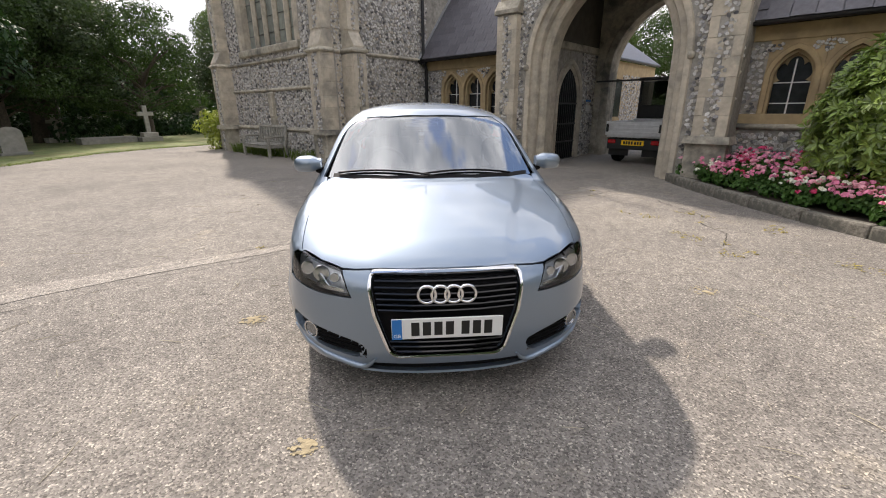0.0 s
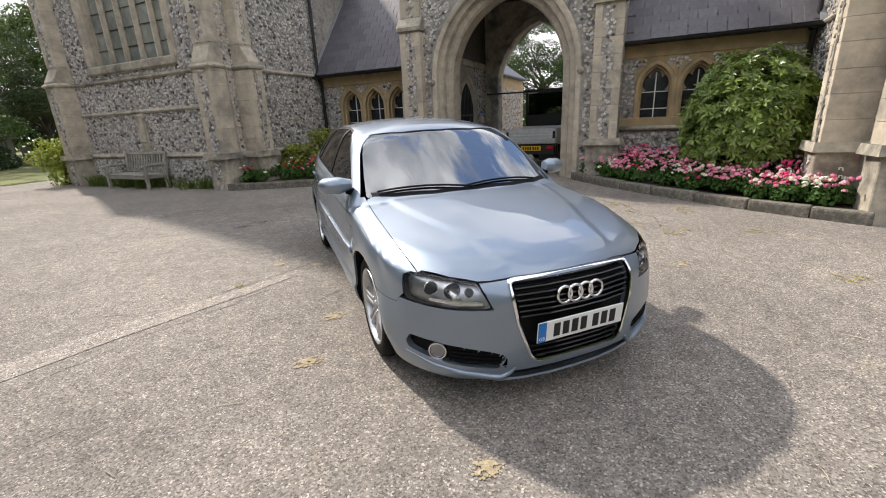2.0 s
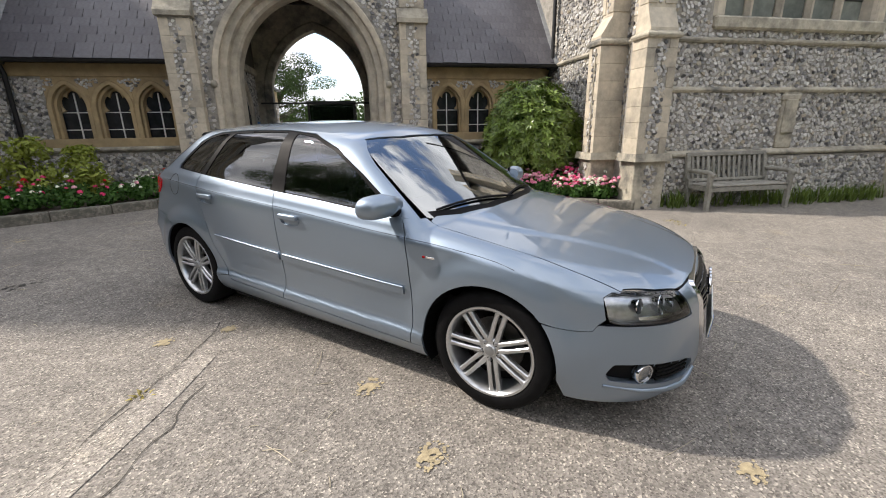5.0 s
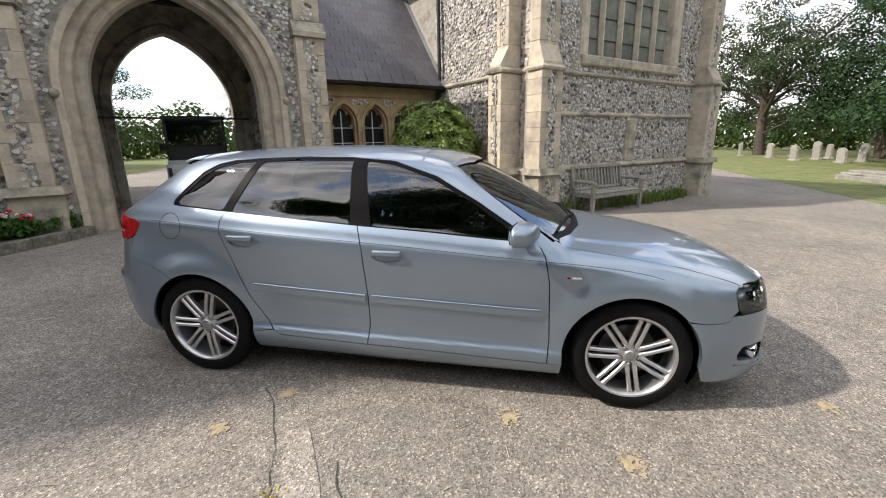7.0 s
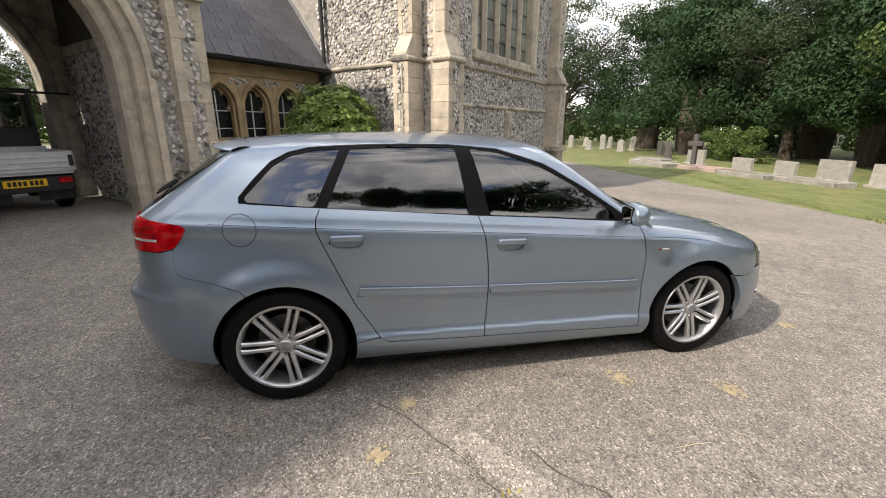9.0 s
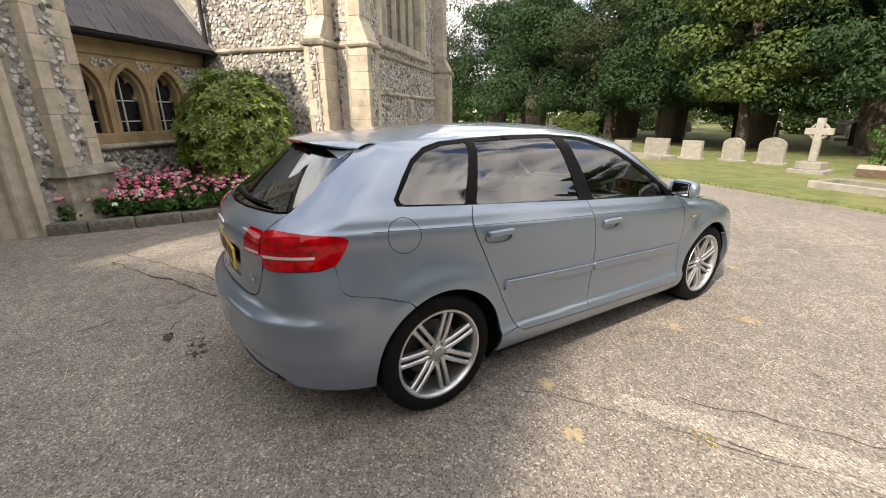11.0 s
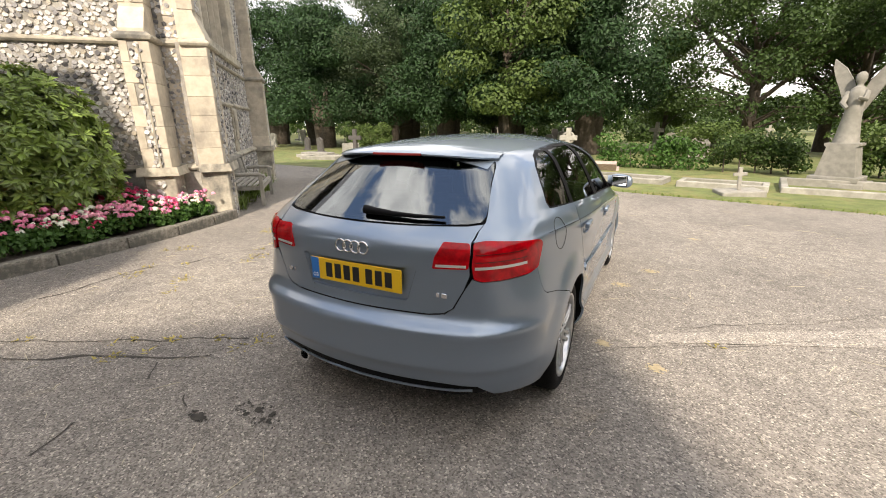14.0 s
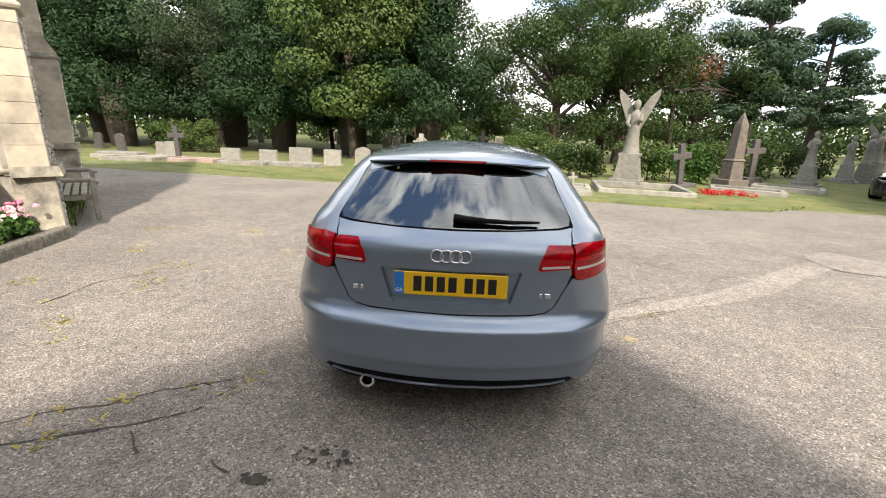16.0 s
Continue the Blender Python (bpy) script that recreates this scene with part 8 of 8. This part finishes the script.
tagged(part("grave_flowers", leaf_cloud("grave_flowers", M_REDP, spots, 420, .05, random.Random(1), 1.2), None), "red flowers planted on a grave", "flowers", kind="stuff")
# bare dead bough of the pine
bm = bmesh.new()
rr_ = random.Random(14)
for k in range(26):
    a = Vector((-9.8, -19.5, 4.2)) + Vector((rr_.uniform(-.4, 2.2), rr_.uniform(-.8, .8), rr_.uniform(-.4, .6)))
    d = Vector((rr_.uniform(-2.6, 1.2), rr_.uniform(-.6, .6), rr_.uniform(-.9, .9)))
    tube(bm, [a, a + d * .5 + Vector((0, 0, .15)), a + d], [.035, .022, .008], 5)
tube(bm, [(-9.0, -20.5, -.3), (-8.8, -20.2, 2.5), (-8.4, -19.8, 5.0)], [.16, .12, .08], 7)
dead = tagged(part("dead_tree", bm, M_BARK), "bare dead branches below the pine", "tree", kind="")
part("dead_needles", leaf_cloud("dead_needles", M_LEAFDEAD, [((-9.6, -19.5, 5.2), (1.3, .8, .8)), ((-8.2, -19.6, 4.8), (.9, .7, .6))], 700, .10, rr_, 2.4), None, dead)


def bench(m):
    b = thing("bench", m, "weathered grey slatted wooden bench by the chapel", "bench", "chapel benches")
    for x in (0, 1.58):
        part("leg", one_box(x - .035, x + .035, -.52, -.45, -.03, .62, .006), M_TEAK, b)
        part("leg", one_box(x - .035, x + .035, -.06, .01, -.03, .50, .006), M_TEAK, b)
        part("back_post", one_box(x - .035, x + .035, -.035, .03, 0, .50, .006, m=pose(0, 0, .42, -10)), M_TEAK, b)
        bm = bmesh.new()
        tube(bm, [(x, -.02, .64), (x, -.25, .645), (x, -.45, .64), (x, -.56, .60)], [.038, .036, .04, .03], 8)
        part("armrest", bm, M_TEAK, b, smooth=50)
        part("rail", one_box(x - .025, x + .025, -.50, -.02, .34, .41, .004), M_TEAK, b)
    for k in range(5):
        y = -.50 + .105 * k
        part("seat_slat", one_box(-.02, 1.60, y, y + .075, .412, .434, .006), M_TEAK, b)
    part("front_rail", one_box(.035, 1.545, -.505, -.47, .33, .40, .004), M_TEAK, b)
    part("top_rail", one_box(-.03, 1.61, -.022, .022, .46, .53, .01, m=pose(0, 0, .42, -10)), M_TEAK, b)
    part("lower_rail", one_box(.03, 1.55, -.018, .018, .03, .08, .006, m=pose(0, 0, .42, -10)), M_TEAK, b)
    for k in range(14):
        x = .10 + .106 * k
        part("back_slat", one_box(x - .026, x + .026, -.010, .010, .08, .46, .004, m=pose(0, 0, .42, -10)), M_TEAK, b)
    return b


for u in (6.52, -9.32):
    p = CH @ Vector((u, -3.16, 0))
    bench(pose(p.x, p.y, ground_z(p.x, p.y) - (.03 if u > 0 else .08), 0, 0, -40.2))


def utility_truck(m):
    t = thing("utility_truck", m, "small black utility truck with a ribbed silver load bed", "truck")
    for nm, a in (("tailgate", (-.64, .64, -.02, .02, .66, .98)), ("bed_side", (-.66, -.62, .0, 1.55, .66, .98)), ("bed_side", (.62, .66, .0, 1.55, .66, .98)), ("headboard", (-.66, .66, 1.55, 1.60, .66, 1.02))):
        pt = part(nm, one_box(*a, .008), M_TRUCKBED, t, "ribbed silver aluminium side")
        if nm == "tailgate":
            for z in (.72, .80, .88):
                part("rib", one_box(-.62, .62, -.034, -.018, z, z + .035, .006), M_TRUCKBED, pt)
            for x in (-.60, .60):
                part("latch", one_box(x - .03, x + .03, -.05, -.02, .74, .92, .01), M_TRUCKBLACK, pt)
    part("bed_floor", one_box(-.62, .62, .02, 1.55, .62, .67), M_TRUCKBED, t)
    part("chassis", one_box(-.45, .45, .1, 3.1, .38, .60, .02), M_TRUCKBLACK, t)
    part("rear_panel", one_box(-.62, .62, .06, .16, .34, .60, .02), M_TRUCKBLACK, t)
    pl = part("number_plate", one_box(-.26, .26, .035, .050, .44, .555, .004), M_PLATE_YELLOW, t, "yellow number plate with plain bars")
    for k in range(7):
        x = -.19 + .060 * k + (.018 if k > 3 else 0)
        part("bar", one_box(x - .021, x + .021, .030, .036, .462, .535), M_PLATE_BLACK, pl)
    for x in (-.50, .50):
        part("rear_lamp", one_box(x - .09, x + .09, .03, .07, .47, .56, .01), M_TAILRED, t, "red rear lamp")
    cab = new("cab")
    cab.parent = t
    part("cab_back", one_box(-.64, .64, 1.72, 1.78, .60, 1.35, .02), M_TRUCKBLACK, cab)
    for x in (-.61, .61):
        for y in (1.75, 2.85):
            part("pillar", one_box(x - .03, x + .03, y - .03, y + .03, .6, 1.95, .008), M_TRUCKBLACK, cab)
    part("roof", one_box(-.68, .68, 1.62, 2.95, 1.94, 2.02, .03), M_TRUCKBLACK, cab)
    part("rear_window", one_box(-.58, .58, 1.745, 1.755, 1.35, 1.92), M_CARGLASS, cab)
    part("nose", one_box(-.64, .64, 2.7, 3.35, .45, 1.10, .08, seg=3), M_TRUCKBLACK, cab)
    part("windscreen", one_box(-.58, .58, 2.84, 2.85, 1.10, 1.93), M_CARGLASS, cab)
    part("mirror", one_box(-.80, -.66, 2.55, 2.62, 1.22, 1.42, .02), M_TRUCKBLACK, cab)
    for x in (-.54, .54):
        for y in (.62, 2.75):
            w = new("wheel")
            w.parent = t
            w.matrix_basis = pose(x, y, .285, 0, 90, 0)
            part("tyre", lathe(bmesh.new(), [(.14, -.09), (.25, -.10), (.28, -.07), (.285, 0), (.28, .07), (.25, .10), (.14, .09)], 28, Matrix(), True), M_TYRE, w, smooth=40)
            part("rim", lathe(bmesh.new(), [(.0001, -.05), (.13, -.06), (.145, -.085), (.145, .085), (.13, .06), (.0001, .05)], 20), M_TRUCKBLACK, w, smooth=40)
    for x in (-.40, .40):
        part("mudguard", one_box(x - .24, x + .24, .25, .28, .18, .60), M_TRUCKBLACK, t)
    return t


p = CH @ Vector((.23, 1.28, 0))
utility_truck(pose(p.x, p.y, ground_z(p.x, p.y), 0, 0, -40.2 - 2))


def parked_car(m):
    c = thing("parked_car", m, "black car parked beside the far graves", "car")
    for s in (-1, 1):
        side = Chart("side", s)
        arch_f, arch_r = [(0, y, z) for y, z in arc(AXLE_F, .318, ARCH, 0, 180, 10)], [(0, y, z) for y, z in arc(AXLE_R, .318, ARCH, 0, 180, 10)]
        panel("body_side", [(0, -1.70, .66), (0, -1.2, .80), (0, -.70, .94), (0, -.3, 1.24), (0, .2, 1.36), (0, 1.0, 1.35), (0, 1.5, 1.2), (0, 1.72, .9), (0, 1.72, .22)] + [(0, AXLE_R + ARCH, .22)] + arch_r + [(0, AXLE_F + ARCH, .22)] + arch_f + [(0, -1.70, .22)], side, M_CARDARK, c, cell=.06)
        panel("side_glass", [(0, -.55, .98), (0, -.2, 1.23), (0, .2, 1.34), (0, 1.1, 1.32), (0, 1.40, 1.09), (0, .2, 1.0)], side, M_TRIMGLOSS, c, off=.004, cell=.06)
    panel("bonnet", [(-.80, -1.75, .7), (0, -2.12, .7), (.80, -1.75, .7), (.75, -.86, .9), (0, -1.07, .9), (-.75, -.86, .9)], Chart("top"), M_CARDARK, c, cell=.06)
    panel("roof", [(-.57, -.28, 0), (0, -.4, 0), (.57, -.28, 0), (.5, 1.5, 0), (-.5, 1.5, 0)], Chart("top"), M_CARDARK, c, cell=.06)
    panel("windscreen", [(-.72, -.86, .92), (0, -1.07, .93), (.72, -.86, .92), (.57, -.3, 1.31), (0, -.41, 1.32), (-.57, -.3, 1.31)], Chart("slant"), M_TRIMGLOSS, c, cell=.06)
    panel("nose", [(-.82, -1.70, .68), (0, -2.15, .68), (.82, -1.70, .68), (.85, -1.65, .2), (0, -2.1, .2), (-.85, -1.65, .2)], Chart("nose"), M_CARDARK, c, cell=.06)
    panel("tail", [(-.80, 1.70, 1.0), (-.49, 1.5, 1.31), (0, 1.65, 1.32), (.49, 1.5, 1.31), (.80, 1.70, 1.0), (.85, 1.65, .22), (0, 2.1, .22), (-.85, 1.65, .22)], Chart("tail"), M_CARDARK, c, cell=.06)
    for s in (-1, 1):
        for y in (-1.289, 1.289):
            w = new("wheel")
            w.parent = c
            w.matrix_basis = pose(s * .80, y, .320, 0, 90 * s, 0)
            part("tyre", WHEEL_MESHES["tyre"], M_TYRE, w)
            part("rim", WHEEL_MESHES["hub"], M_ALLOYDARK, w)
        part("tail_lamp", one_box(s * .55, s * .78, 1.92, 1.99, .82, .92, .01), M_TAILRED, c)
    return c


parked_car(pose(-12.9, -7.6, ground_z(0, -7.6), 0, 0, 128))
